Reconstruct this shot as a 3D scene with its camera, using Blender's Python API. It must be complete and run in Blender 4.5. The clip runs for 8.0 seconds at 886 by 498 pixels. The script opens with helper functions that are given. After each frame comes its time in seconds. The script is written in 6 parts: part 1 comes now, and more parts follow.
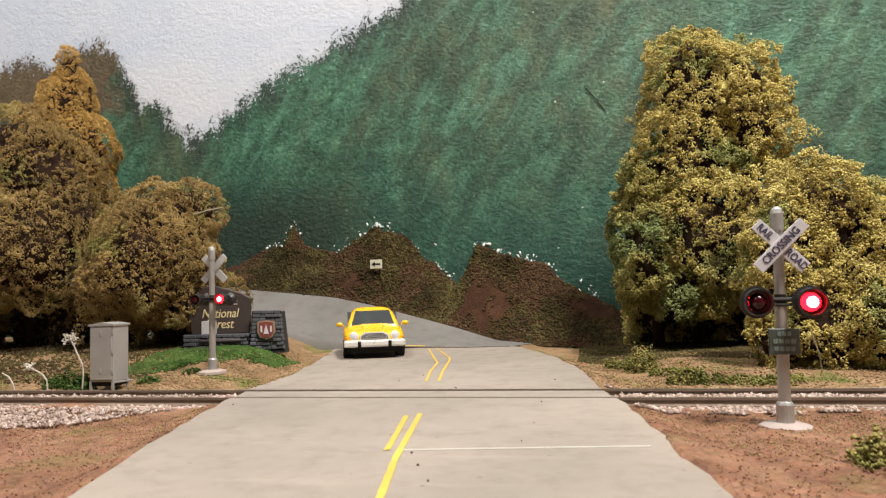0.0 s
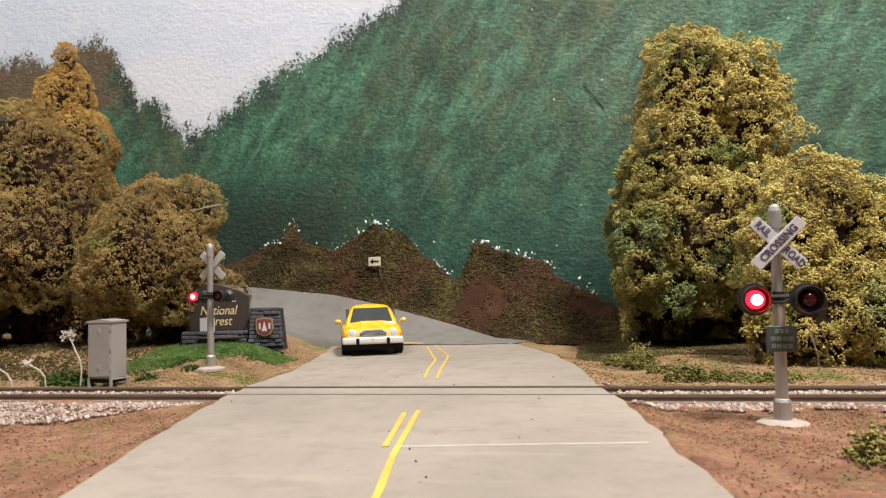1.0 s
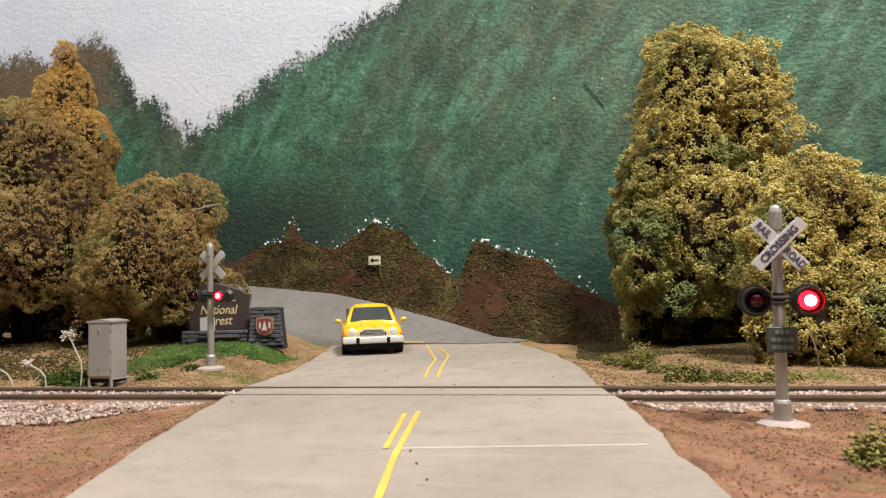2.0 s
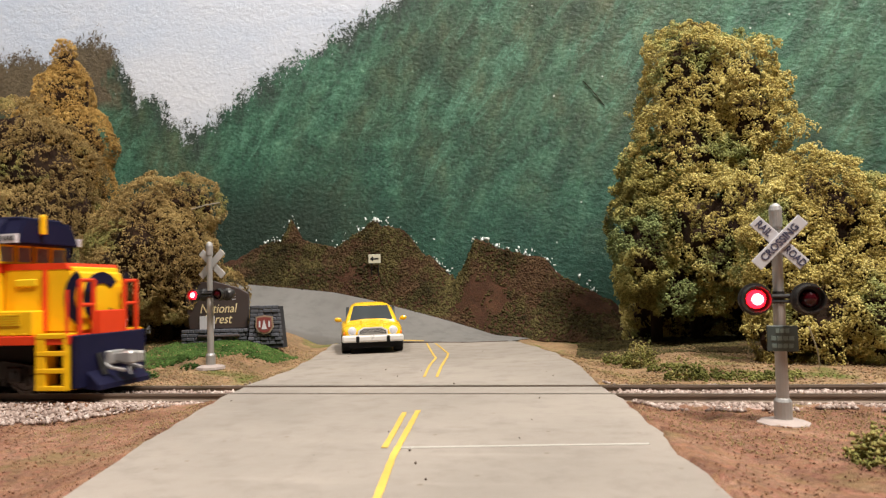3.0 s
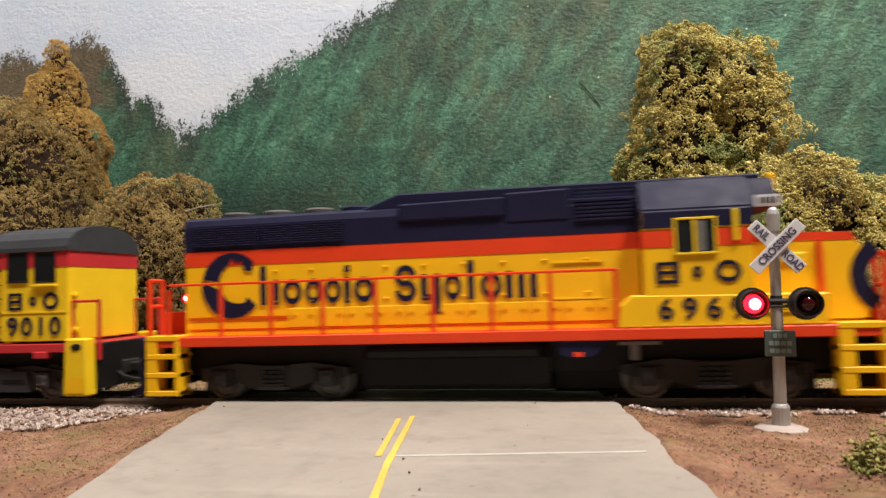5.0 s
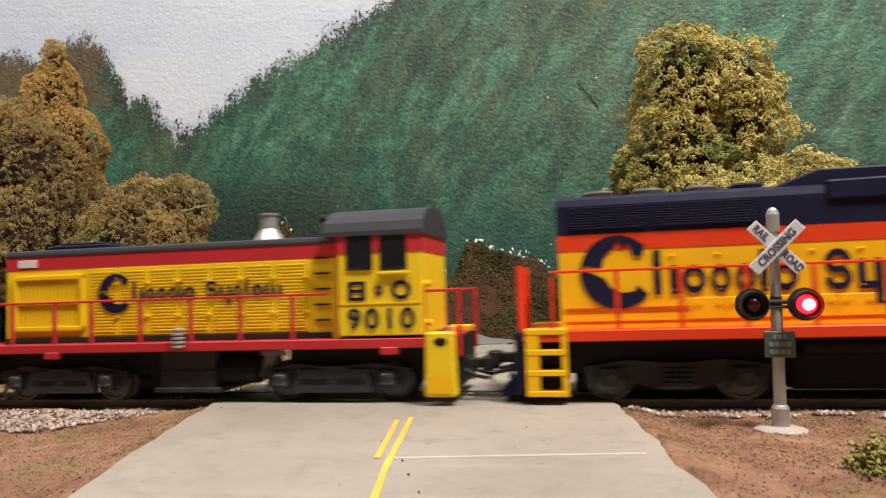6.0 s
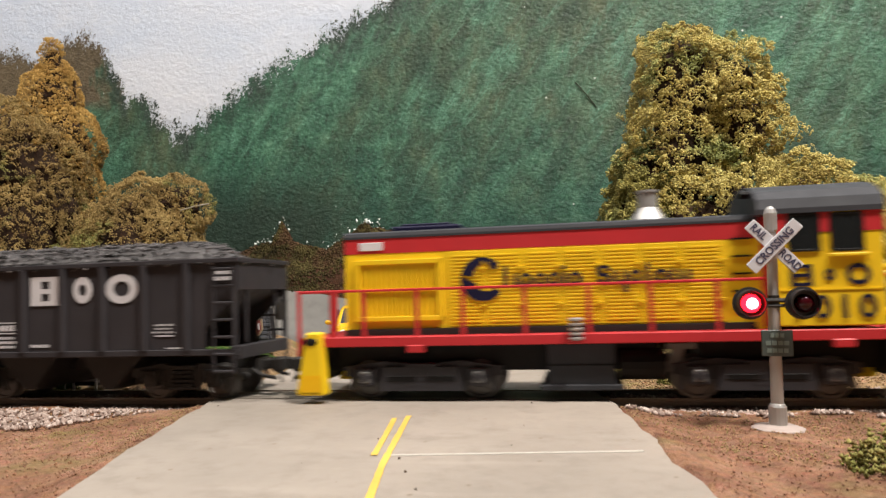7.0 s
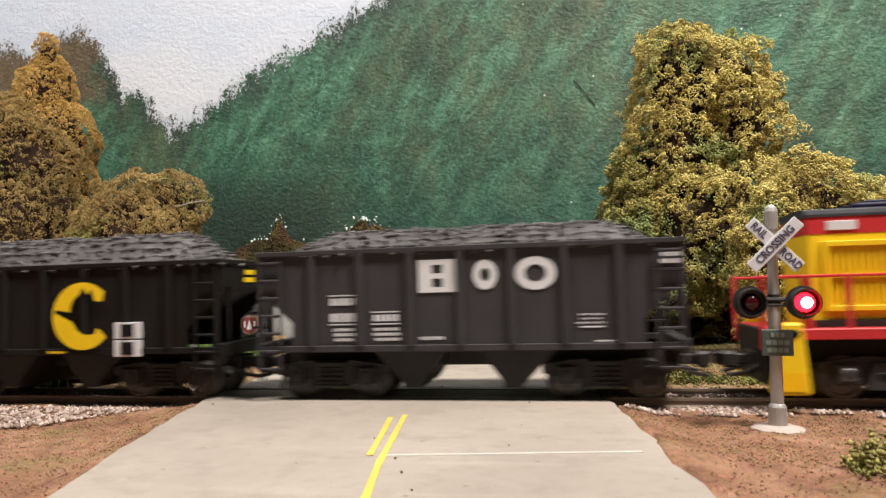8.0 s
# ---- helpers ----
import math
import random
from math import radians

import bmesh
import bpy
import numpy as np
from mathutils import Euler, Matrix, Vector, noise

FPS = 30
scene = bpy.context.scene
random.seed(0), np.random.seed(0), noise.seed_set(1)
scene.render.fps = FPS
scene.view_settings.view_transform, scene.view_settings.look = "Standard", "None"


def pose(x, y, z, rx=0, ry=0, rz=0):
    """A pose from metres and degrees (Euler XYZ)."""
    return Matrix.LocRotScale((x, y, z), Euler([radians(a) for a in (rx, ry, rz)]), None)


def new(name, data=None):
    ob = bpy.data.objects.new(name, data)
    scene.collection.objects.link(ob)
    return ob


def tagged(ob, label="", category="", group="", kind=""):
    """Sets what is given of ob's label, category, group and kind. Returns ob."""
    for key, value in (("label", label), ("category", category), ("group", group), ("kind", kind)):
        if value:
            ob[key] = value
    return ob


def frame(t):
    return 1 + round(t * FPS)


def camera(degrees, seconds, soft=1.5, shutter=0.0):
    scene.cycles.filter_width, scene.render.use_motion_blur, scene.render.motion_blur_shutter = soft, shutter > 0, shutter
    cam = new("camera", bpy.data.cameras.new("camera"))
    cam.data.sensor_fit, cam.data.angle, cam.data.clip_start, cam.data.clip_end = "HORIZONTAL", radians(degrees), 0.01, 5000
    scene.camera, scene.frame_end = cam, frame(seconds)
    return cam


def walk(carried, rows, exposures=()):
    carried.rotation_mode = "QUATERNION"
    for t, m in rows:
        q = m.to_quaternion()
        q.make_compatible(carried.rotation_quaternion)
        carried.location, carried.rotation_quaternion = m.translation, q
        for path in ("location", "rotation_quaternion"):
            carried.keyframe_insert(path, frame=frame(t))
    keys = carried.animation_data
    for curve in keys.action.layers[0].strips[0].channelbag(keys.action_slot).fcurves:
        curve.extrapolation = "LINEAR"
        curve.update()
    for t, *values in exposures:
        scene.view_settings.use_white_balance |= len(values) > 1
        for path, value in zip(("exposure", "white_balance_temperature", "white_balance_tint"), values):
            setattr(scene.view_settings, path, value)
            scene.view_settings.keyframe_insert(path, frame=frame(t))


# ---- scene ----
# A model railway in 1:87. Plan in millimetres, x along the track, y away from the viewer, z = 0 at the rail tops.
MM = 0.001


def shot(x, y, z, yaw, pitch, roll):
    return pose(x, y, z, 90 + pitch, 0, yaw) @ pose(0, 0, 0, 0, 0, roll)


cam = camera(66.1, 8.0, soft=1.3, shutter=0.5)
cam.data.dof.use_dof = True
cam.data.dof.focus_distance = 0.29
cam.data.dof.aperture_fstop = 60.0
walk(cam, [
    (0.0, shot(-0.00938, -0.20520, 0.02964, 11.883, 3.903, -1.823)),
    (0.5, shot(-0.00974, -0.20538, 0.02970, 11.802, 3.786, -1.696)),
    (1.0, shot(-0.00931, -0.20525, 0.02949, 11.765, 3.699, -1.752)),
    (1.5, shot(-0.00943, -0.20545, 0.03016, 11.743, 3.612, -1.747)),
    (3.0, shot(-0.00928, -0.20477, 0.03044, 11.785, 3.355, -1.827)),
    (3.5, shot(-0.00862, -0.20519, 0.03076, 11.730, 3.372, -1.826)),
    (4.0, shot(-0.00819, -0.20473, 0.03130, 11.611, 3.352, -1.905)),
    (4.5, shot(-0.00860, -0.20376, 0.03151, 11.569, 3.334, -1.913)),
    (6.0, shot(-0.00970, -0.20234, 0.03172, 11.248, 3.357, -1.898)),
    (6.5, shot(-0.00889, -0.20271, 0.03146, 11.149, 3.417, -1.881)),
    (7.0, shot(-0.00964, -0.20216, 0.03099, 11.097, 3.442, -1.753)),
    (7.5, shot(-0.01017, -0.20070, 0.03137, 10.985, 3.289, -1.683)),
    (8.0, shot(-0.01005, -0.20039, 0.03092, 10.866, 3.287, -1.557)),
], [(0.0, -0.09), (2.8, -0.13), (3.5, -0.15), (4.5, -0.17), (6.5, -0.15), (7.2, -0.06), (8.0, 0.05)])

# ---- light: two ceiling lamps of the room ----
world = bpy.data.worlds.new("room_air")
scene.world = world
world.use_nodes = True
world.node_tree.nodes["Background"].inputs[0].default_value = (1.0, 0.9, 0.78, 1)
world.node_tree.nodes["Background"].inputs[1].default_value = 0.10
scene.view_settings.exposure = 0.0
CEILING = 1250


def ceiling_lamp(x, y, size, watts, colour):
    data = bpy.data.lights.new("lamp", "AREA")
    data.shape, data.size, data.energy, data.color = "DISK", size * MM, watts, colour
    ob = new("lamp", data)
    ob.matrix_world = pose(x * MM, y * MM, (CEILING - 45) * MM)
    return ob


LAMPS = [(-480, -330, 240, 12.2, (1.0, 0.93, 0.85)), (470, -310, 240, 36.5, (1.0, 0.925, 0.84))]
for row in LAMPS:
    ceiling_lamp(*row)


# ---- mesh helpers ----
def v3(x, y, z):
    return Vector((x * MM, y * MM, z * MM))


def box(bm, x0, x1, y0, y1, z0, z1, bevel=0.0, segments=1):
    """A box in millimetres, its edges rounded by bevel."""
    res = bmesh.ops.create_cube(bm, size=1.0)
    verts = res["verts"]
    for v in verts:
        v.co = v3(x0 + (v.co.x + 0.5) * (x1 - x0), y0 + (v.co.y + 0.5) * (y1 - y0), z0 + (v.co.z + 0.5) * (z1 - z0))
    if bevel:
        edges = list({e for v in verts for e in v.link_edges})
        bmesh.ops.bevel(bm, geom=edges, offset=bevel * MM, segments=segments, affect="EDGES", profile=0.5, clamp_overlap=True)


def rod(bm, a, b, r, n=8, r2=None):
    """A round bar from a to b, in millimetres."""
    a, b = v3(*a), v3(*b)
    res = bmesh.ops.create_cone(bm, cap_ends=True, segments=n, radius1=r * MM, radius2=(r if r2 is None else r2) * MM, depth=(b - a).length)
    turn = (b - a).to_track_quat("Z", "Y").to_matrix().to_4x4()
    bmesh.ops.transform(bm, matrix=Matrix.Translation((a + b) / 2) @ turn, verts=res["verts"])


def ball(bm, x, y, z, r, sx=1, sy=1, sz=1, u=12, v=8):
    res = bmesh.ops.create_uvsphere(bm, u_segments=u, v_segments=v, radius=r * MM)
    bmesh.ops.transform(bm, matrix=Matrix.Translation(v3(x, y, z)) @ Matrix.Diagonal((sx, sy, sz, 1)), verts=res["verts"])


def lathe(bm, profile, origin, axis="z", n=16):
    """A turned form: profile of (radius, height) along an axis."""
    rings = []
    for r, h in profile:
        ring = []
        for i in range(n):
            a = 2 * math.pi * i / n
            c, s = r * math.cos(a), r * math.sin(a)
            p = {"z": (c, s, h), "y": (c, h, s), "x": (h, c, s)}[axis]
            ring.append(bm.verts.new(v3(origin[0] + p[0], origin[1] + p[1], origin[2] + p[2])))
        rings.append(ring)
    for a, b in zip(rings, rings[1:]):
        for i in range(n):
            bm.faces.new((a[i], a[(i + 1) % n], b[(i + 1) % n], b[i]))
    bm.faces.new(rings[0][::-1])
    bm.faces.new(rings[-1])
    bmesh.ops.recalc_face_normals(bm, faces=bm.faces)


def prism(bm, outline, axis, a, b):
    """An outline of (u, v) drawn out along an axis from a to b. y: u, v are x, z. x: y, z. z: x, y."""
    def at(u, v, w):
        return v3(*{"y": (u, w, v), "x": (w, u, v), "z": (u, v, w)}[axis])
    lo = [bm.verts.new(at(u, v, a)) for u, v in outline]
    hi = [bm.verts.new(at(u, v, b)) for u, v in outline]
    faces = [bm.faces.new(lo), bm.faces.new(hi)]
    k = len(outline)
    for i in range(k):
        faces.append(bm.faces.new((lo[i], lo[(i + 1) % k], hi[(i + 1) % k], hi[i])))
    bmesh.ops.recalc_face_normals(bm, faces=faces)
    return faces


def arc(cx, cz, r, a0, a1, n=12):
    return [(cx + r * math.cos(radians(a0 + (a1 - a0) * i / n)), cz + r * math.sin(radians(a0 + (a1 - a0) * i / n))) for i in range(n + 1)]


def to_mesh(name, bm, material, smooth=False):
    me = bpy.data.meshes.new(name)
    bm.to_mesh(me)
    bm.free()
    me.materials.append(material)
    if smooth:
        me.shade_smooth()
    return me


def part(name, bm, material, parent, label="", smooth=False):
    """One mesh object under a thing or a part."""
    ob = new(name, to_mesh(name, bm, material, smooth))
    ob.parent = parent
    if label:
        ob["label"] = label
    return ob


def single(name, bm, material, label, category, kind="", group="", smooth=False):
    return tagged(new(name, to_mesh(name, bm, material, smooth)), label, category, group, kind)


def thing(name, label, category, m=None, group=""):
    ob = new(name)
    ob.empty_display_size = 0.01
    if m is not None:
        ob.matrix_world = m
    return tagged(ob, label, category, group)


def lettering(body, size, x, y, z, depth=0.15, turn=0.0, stretch=1.0, face=(90, 0, 0), slant=0.0, bold=0.0):
    """Raised writing in Blender's own font as a bmesh, centred on a point and facing the viewer."""
    data = bpy.data.curves.new("writing", "FONT")
    data.body, data.size, data.extrude, data.align_x, data.align_y = body, size * MM, depth * MM / 2, "CENTER", "CENTER"
    data.shear, data.offset, data.resolution_u = slant, bold * MM, 3
    ob = bpy.data.objects.new("writing", data)
    me = bpy.data.meshes.new_from_object(ob)
    bm = bmesh.new()
    bm.from_mesh(me)
    m = Matrix.Translation(v3(x, y, z)) @ pose(0, 0, 0, *face) @ pose(0, 0, 0, 0, 0, turn) @ Matrix.Diagonal((stretch, 1, 1, 1))
    bmesh.ops.transform(bm, matrix=m, verts=bm.verts)
    bpy.data.objects.remove(ob)
    bpy.data.curves.remove(data)
    bpy.data.meshes.remove(me)
    return bm


def from_arrays(name, verts, faces, material):
    me = bpy.data.meshes.new(name)
    me.from_pydata(verts, [], faces)
    me.materials.append(material)
    me.update()
    return me


# ---- materials ----
class Nodes:
    """A short way to write node materials."""

    def __init__(self, name, scale_mm=True):
        self.mat = bpy.data.materials.new(name)
        self.mat.use_nodes = True
        self.t = self.mat.node_tree
        self.bsdf = self.t.nodes["Principled BSDF"]
        self.co = self.add("ShaderNodeTexCoord").outputs["Object"]

    def add(self, kind, **kw):
        n = self.t.nodes.new(kind)
        for k, v in kw.items():
            n.inputs[k].default_value = v
        return n

    def link(self, a, b):
        self.t.links.new(a, b)

    def stretch(self, sx, sy, sz, turn=(0, 0, 0)):
        m = self.add("ShaderNodeMapping")
        m.inputs["Scale"].default_value = (sx, sy, sz)
        m.inputs["Rotation"].default_value = [radians(a) for a in turn]
        self.link(self.co, m.inputs["Vector"])
        return m.outputs[0]

    def slant(self, sx, sz, degrees):
        """Object places turned about y and then squeezed, so that strokes lean."""
        m = self.add("ShaderNodeMapping")
        m.vector_type = "TEXTURE"
        m.inputs["Scale"].default_value = (1 / sx, 1, 1 / sz)
        m.inputs["Rotation"].default_value = (0, radians(degrees), 0)
        self.link(self.co, m.inputs["Vector"])
        return m.outputs[0]

    def noise(self, size_mm, detail=4.0, rough=0.6, co=None, distortion=0.0):
        n = self.add("ShaderNodeTexNoise", Scale=1000.0 / size_mm, Detail=detail, Roughness=rough, Distortion=distortion)
        self.link(co or self.co, n.inputs["Vector"])
        return n.outputs["Fac"]

    def cells(self, size_mm, feature="F1", out="Distance", co=None):
        n = self.add("ShaderNodeTexVoronoi", Scale=1000.0 / size_mm)
        n.feature = feature
        self.link(co or self.co, n.inputs["Vector"])
        return n.outputs[out]

    def ramp(self, fac, stops):
        n = self.add("ShaderNodeValToRGB")
        e = n.color_ramp.elements
        while len(e) < len(stops):
            e.new(0.5)
        for k, (p, c) in zip(e, sorted(stops, key=lambda s: s[0])):
            k.position = p
            k.color = (c, c, c, 1) if isinstance(c, (int, float)) else (*c, 1)
        self.link(fac, n.inputs[0])
        return n.outputs[0]

    def mix(self, fac, a, b, kind="MIX"):
        n = self.add("ShaderNodeMix")
        n.data_type, n.blend_type = "RGBA", kind
        for v, s in ((fac, n.inputs[0]), (a, n.inputs[6]), (b, n.inputs[7])):
            if isinstance(v, (int, float)):
                s.default_value = v
            elif isinstance(v, tuple):
                s.default_value = (*v, 1)
            else:
                self.link(v, s)
        return n.outputs[2]

    def math(self, op, a, b=0.0, clamp=False):
        n = self.add("ShaderNodeMath")
        n.operation, n.use_clamp = op, clamp
        for v, s in ((a, n.inputs[0]), (b, n.inputs[1])):
            if isinstance(v, (int, float)):
                s.default_value = v
            else:
                self.link(v, s)
        return n.outputs[0]

    def axis(self, which):
        n = self.add("ShaderNodeSeparateXYZ")
        self.link(self.co, n.inputs[0])
        return n.outputs[which]

    def bump(self, height, depth_mm, strength=1.0, after=None):
        n = self.add("ShaderNodeBump", Strength=strength, Distance=depth_mm * MM)
        self.link(height, n.inputs["Height"])
        if after is not None:
            self.link(after, n.inputs["Normal"])
        return n.outputs[0]

    def island(self):
        return self.add("ShaderNodeNewGeometry").outputs["Random Per Island"]

    def done(self, colour, rough=0.6, normal=None, metal=0.0, spec=0.5, coat=0.0):
        for v, s in ((colour, self.bsdf.inputs["Base Color"]), (rough, self.bsdf.inputs["Roughness"])):
            if isinstance(v, (int, float)):
                s.default_value = v
            elif isinstance(v, tuple):
                s.default_value = (*v, 1)
            else:
                self.link(v, s)
        self.bsdf.inputs["Metallic"].default_value = metal
        self.bsdf.inputs["Specular IOR Level"].default_value = spec
        self.bsdf.inputs["Coat Weight"].default_value = coat
        if normal is not None:
            self.link(normal, self.bsdf.inputs["Normal"])
        return self.mat


def paint(name, colour, rough=0.42, wear=0.12, grain=0.25, metal=0.0, spec=0.5):
    """Model paint: nearly plain, with faint dust and fine relief."""
    n = Nodes(name)
    dust = n.noise(14, 5)
    fine = n.noise(0.5, 3)
    dark = tuple(c * (1 - 2 * wear) for c in colour)
    pale = tuple(min(1, c * (1 + wear) + 0.1 * c) for c in colour)
    col = n.mix(dust, dark, pale)
    col = n.mix(n.math("MULTIPLY", fine, 0.18), col, pale)
    rg = n.ramp(n.noise(6, 4), [(0.3, rough - 0.07), (0.7, rough + 0.12)])
    return n.done(col, rg, n.bump(fine, 0.05, grain), metal=metal, spec=spec)


def glow(name, colour, strength):
    n = Nodes(name)
    n.bsdf.inputs["Emission Color"].default_value = (*colour, 1)
    n.bsdf.inputs["Emission Strength"].default_value = strength
    return n.done(colour, 0.3)


def mat_road(name, low, high):
    n = Nodes(name)
    big = n.noise(70, 5, 0.55)
    mid = n.noise(9, 5, 0.6)
    fine = n.noise(0.7, 4, 0.7)
    col = n.mix(n.ramp(big, [(0.3, 0.0), (0.7, 1.0)]), low, high)
    col = n.mix(n.ramp(mid, [(0.5, 0.0), (0.72, 0.55)]), col, tuple(c * 0.78 for c in low))
    streak = n.noise(12, 4, 0.6, co=n.stretch(0.12, 1, 1))
    col = n.mix(n.ramp(streak, [(0.57, 0.0), (0.75, 0.3)]), col, tuple(c * 1.28 for c in high))
    spot = n.ramp(n.cells(9), [(0.035, 0.8), (0.07, 0.0)])
    col = n.mix(spot, col, (0.16, 0.12, 0.09))
    b = n.bump(fine, 0.12, 0.5)
    return n.done(col, n.ramp(mid, [(0.3, 0.55), (0.7, 0.8)]), n.bump(mid, 0.3, 0.3, b), spec=0.35)


def mat_earth(name, low, mid, high, grass=None, amount=0.5, relief=0.9):
    n = Nodes(name)
    a = n.noise(16, 6, 0.65)
    f = n.noise(1.3, 5, 0.75)
    g = n.cells(1.6, out="Color")
    col = n.ramp(n.mix(0.45, a, f), [(0.32, low), (0.5, mid), (0.68, high)])
    col = n.mix(0.25, col, n.mix(0.75, g, mid, "COLOR"), "OVERLAY")
    if grass:
        m = n.noise(30, 4, 0.6)
        col = n.mix(n.ramp(m, [(1 - amount - 0.06, 0.0), (1 - amount + 0.06, 1.0)]), col, n.ramp(f, [(0.35, grass[0]), (0.65, grass[1])]))
    return n.done(col, 0.95, n.bump(f, relief, 0.9), spec=0.15)


def mat_leaves(name, dark, mid, light, odd, share=0.12):
    n = Nodes(name)
    r = n.island()
    patch = n.noise(26, 3, 0.5)
    tuft = n.noise(5.5, 2, 0.5)
    tone = n.mix(0.4, n.mix(0.5, r, n.ramp(tuft, [(0.3, 0.0), (0.7, 1.0)])), n.ramp(patch, [(0.3, 0.0), (0.7, 1.0)]))
    col = n.ramp(tone, [(0.12, dark), (0.42, mid), (0.82, light)])
    col = n.mix(n.ramp(n.noise(30, 3, 0.6), [(1 - share - 0.36, 0.0), (1 - share - 0.28, 0.85)]), col, n.mix(r, odd, tuple(min(1.0, c * 1.7) for c in odd)))
    f = n.noise(0.6, 3, 0.7)
    col = n.mix(n.ramp(f, [(0.35, 0.4), (0.6, 0.0)]), col, dark)
    return n.done(col, 0.85, n.bump(f, 0.4, 0.5), spec=0.15)


M_ROAD = mat_road("beige_road_paint", (0.235, 0.206, 0.177), (0.335, 0.292, 0.252))
M_ROAD_GREY = mat_road("grey_road_paint", (0.135, 0.130, 0.122), (0.19, 0.182, 0.172))
M_YELLOW_LINE = paint("yellow_line_paint", (0.62, 0.41, 0.07), 0.65, 0.25)
M_WHITE_LINE = paint("white_line_paint", (0.44, 0.415, 0.375), 0.7, 0.2)
M_DIRT = mat_earth("red_brown_dirt", (0.085, 0.045, 0.029), (0.215, 0.127, 0.084), (0.36, 0.24, 0.17), ((0.14, 0.105, 0.042), (0.25, 0.18, 0.085)), 0.39)
M_DIRT_FAR = mat_earth("tan_dirt", (0.10, 0.068, 0.038), (0.25, 0.175, 0.105), (0.39, 0.29, 0.18), ((0.07, 0.10, 0.02), (0.17, 0.19, 0.05)), 0.40)
M_CRUMB = mat_earth("red_brown_crumbs", (0.12, 0.065, 0.042), (0.25, 0.15, 0.10), (0.40, 0.27, 0.19), relief=0.08)
M_CRUMB_TAN = mat_earth("tan_crumbs", (0.13, 0.09, 0.05), (0.27, 0.195, 0.115), (0.42, 0.32, 0.20), ((0.13, 0.12, 0.04), (0.24, 0.21, 0.08)), 0.42, relief=0.08)
M_CRUMB_OLIVE = mat_earth("olive_crumbs", (0.16, 0.12, 0.06), (0.29, 0.23, 0.12), (0.42, 0.34, 0.20), relief=0.05)
M_BANK = mat_earth("bank_soil", (0.018, 0.009, 0.005), (0.048, 0.026, 0.016), (0.085, 0.048, 0.028))
M_TURF = mat_leaves("bank_turf", (0.014, 0.012, 0.005), (0.055, 0.045, 0.016), (0.145, 0.12, 0.045), (0.075, 0.042, 0.023))
M_GRASS = mat_leaves("green_turf", (0.018, 0.04, 0.008), (0.05, 0.10, 0.02), (0.11, 0.18, 0.045), (0.16, 0.13, 0.05))
M_BUSH = mat_leaves("bush_leaves", (0.045, 0.05, 0.012), (0.15, 0.155, 0.04), (0.31, 0.30, 0.09), (0.30, 0.25, 0.09))
M_LEAF_GOLD = mat_leaves("golden_leaves", (0.14, 0.09, 0.04), (0.55, 0.45, 0.13), (0.95, 0.84, 0.34), (0.22, 0.27, 0.10), 0.10)
M_LEAF_GREEN = mat_leaves("green_gold_leaves", (0.09, 0.075, 0.03), (0.32, 0.29, 0.085), (0.62, 0.55, 0.18), (0.14, 0.19, 0.075), 0.16)
M_LEAF_BROWN = mat_leaves("brown_leaves", (0.10, 0.062, 0.028), (0.36, 0.25, 0.095), (0.62, 0.46, 0.19), (0.24, 0.25, 0.08), 0.08)
M_LEAF_RUST = mat_leaves("rust_leaves", (0.20, 0.11, 0.04), (0.54, 0.34, 0.10), (0.80, 0.55, 0.19), (0.46, 0.32, 0.11), 0.0)
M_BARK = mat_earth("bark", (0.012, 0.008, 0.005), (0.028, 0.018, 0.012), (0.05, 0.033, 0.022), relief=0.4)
M_RAIL = paint("weathered_rail", (0.20, 0.15, 0.115), 0.5, 0.25, 0.4)
M_RAILTOP = paint("rail_steel", (0.45, 0.40, 0.35), 0.32, 0.15, 0.1, metal=0.9)
M_TIE = paint("brown_sleeper", (0.075, 0.045, 0.032), 0.8, 0.3, 0.8)


def mat_ballast():
    n = Nodes("ballast_stone")
    r = n.island()
    col = n.ramp(r, [(0.0, (0.18, 0.13, 0.11)), (0.35, (0.32, 0.24, 0.205)), (0.75, (0.47, 0.375, 0.33)), (1.0, (0.64, 0.55, 0.50))])
    f = n.noise(0.5, 3)
    return n.done(n.mix(n.math("MULTIPLY", f, 0.35), col, (0.25, 0.18, 0.15)), 0.85, n.bump(f, 0.2, 0.6), spec=0.25)


M_BALLAST = mat_ballast()
M_BALLAST_BED = mat_earth("ballast_bed", (0.22, 0.16, 0.13), (0.42, 0.34, 0.30), (0.60, 0.52, 0.47))
# ---- the room that closes the place ----
M_PLAIN_WALL = paint("room_wall_paint", (0.14, 0.134, 0.12), 0.8, 0.06)
M_CEILING = paint("ceiling_paint", (0.26, 0.25, 0.24), 0.85, 0.05)
M_FLOOR = paint("floor_carpet", (0.10, 0.09, 0.08), 0.95, 0.2, 0.8)
WALL_Y = 263


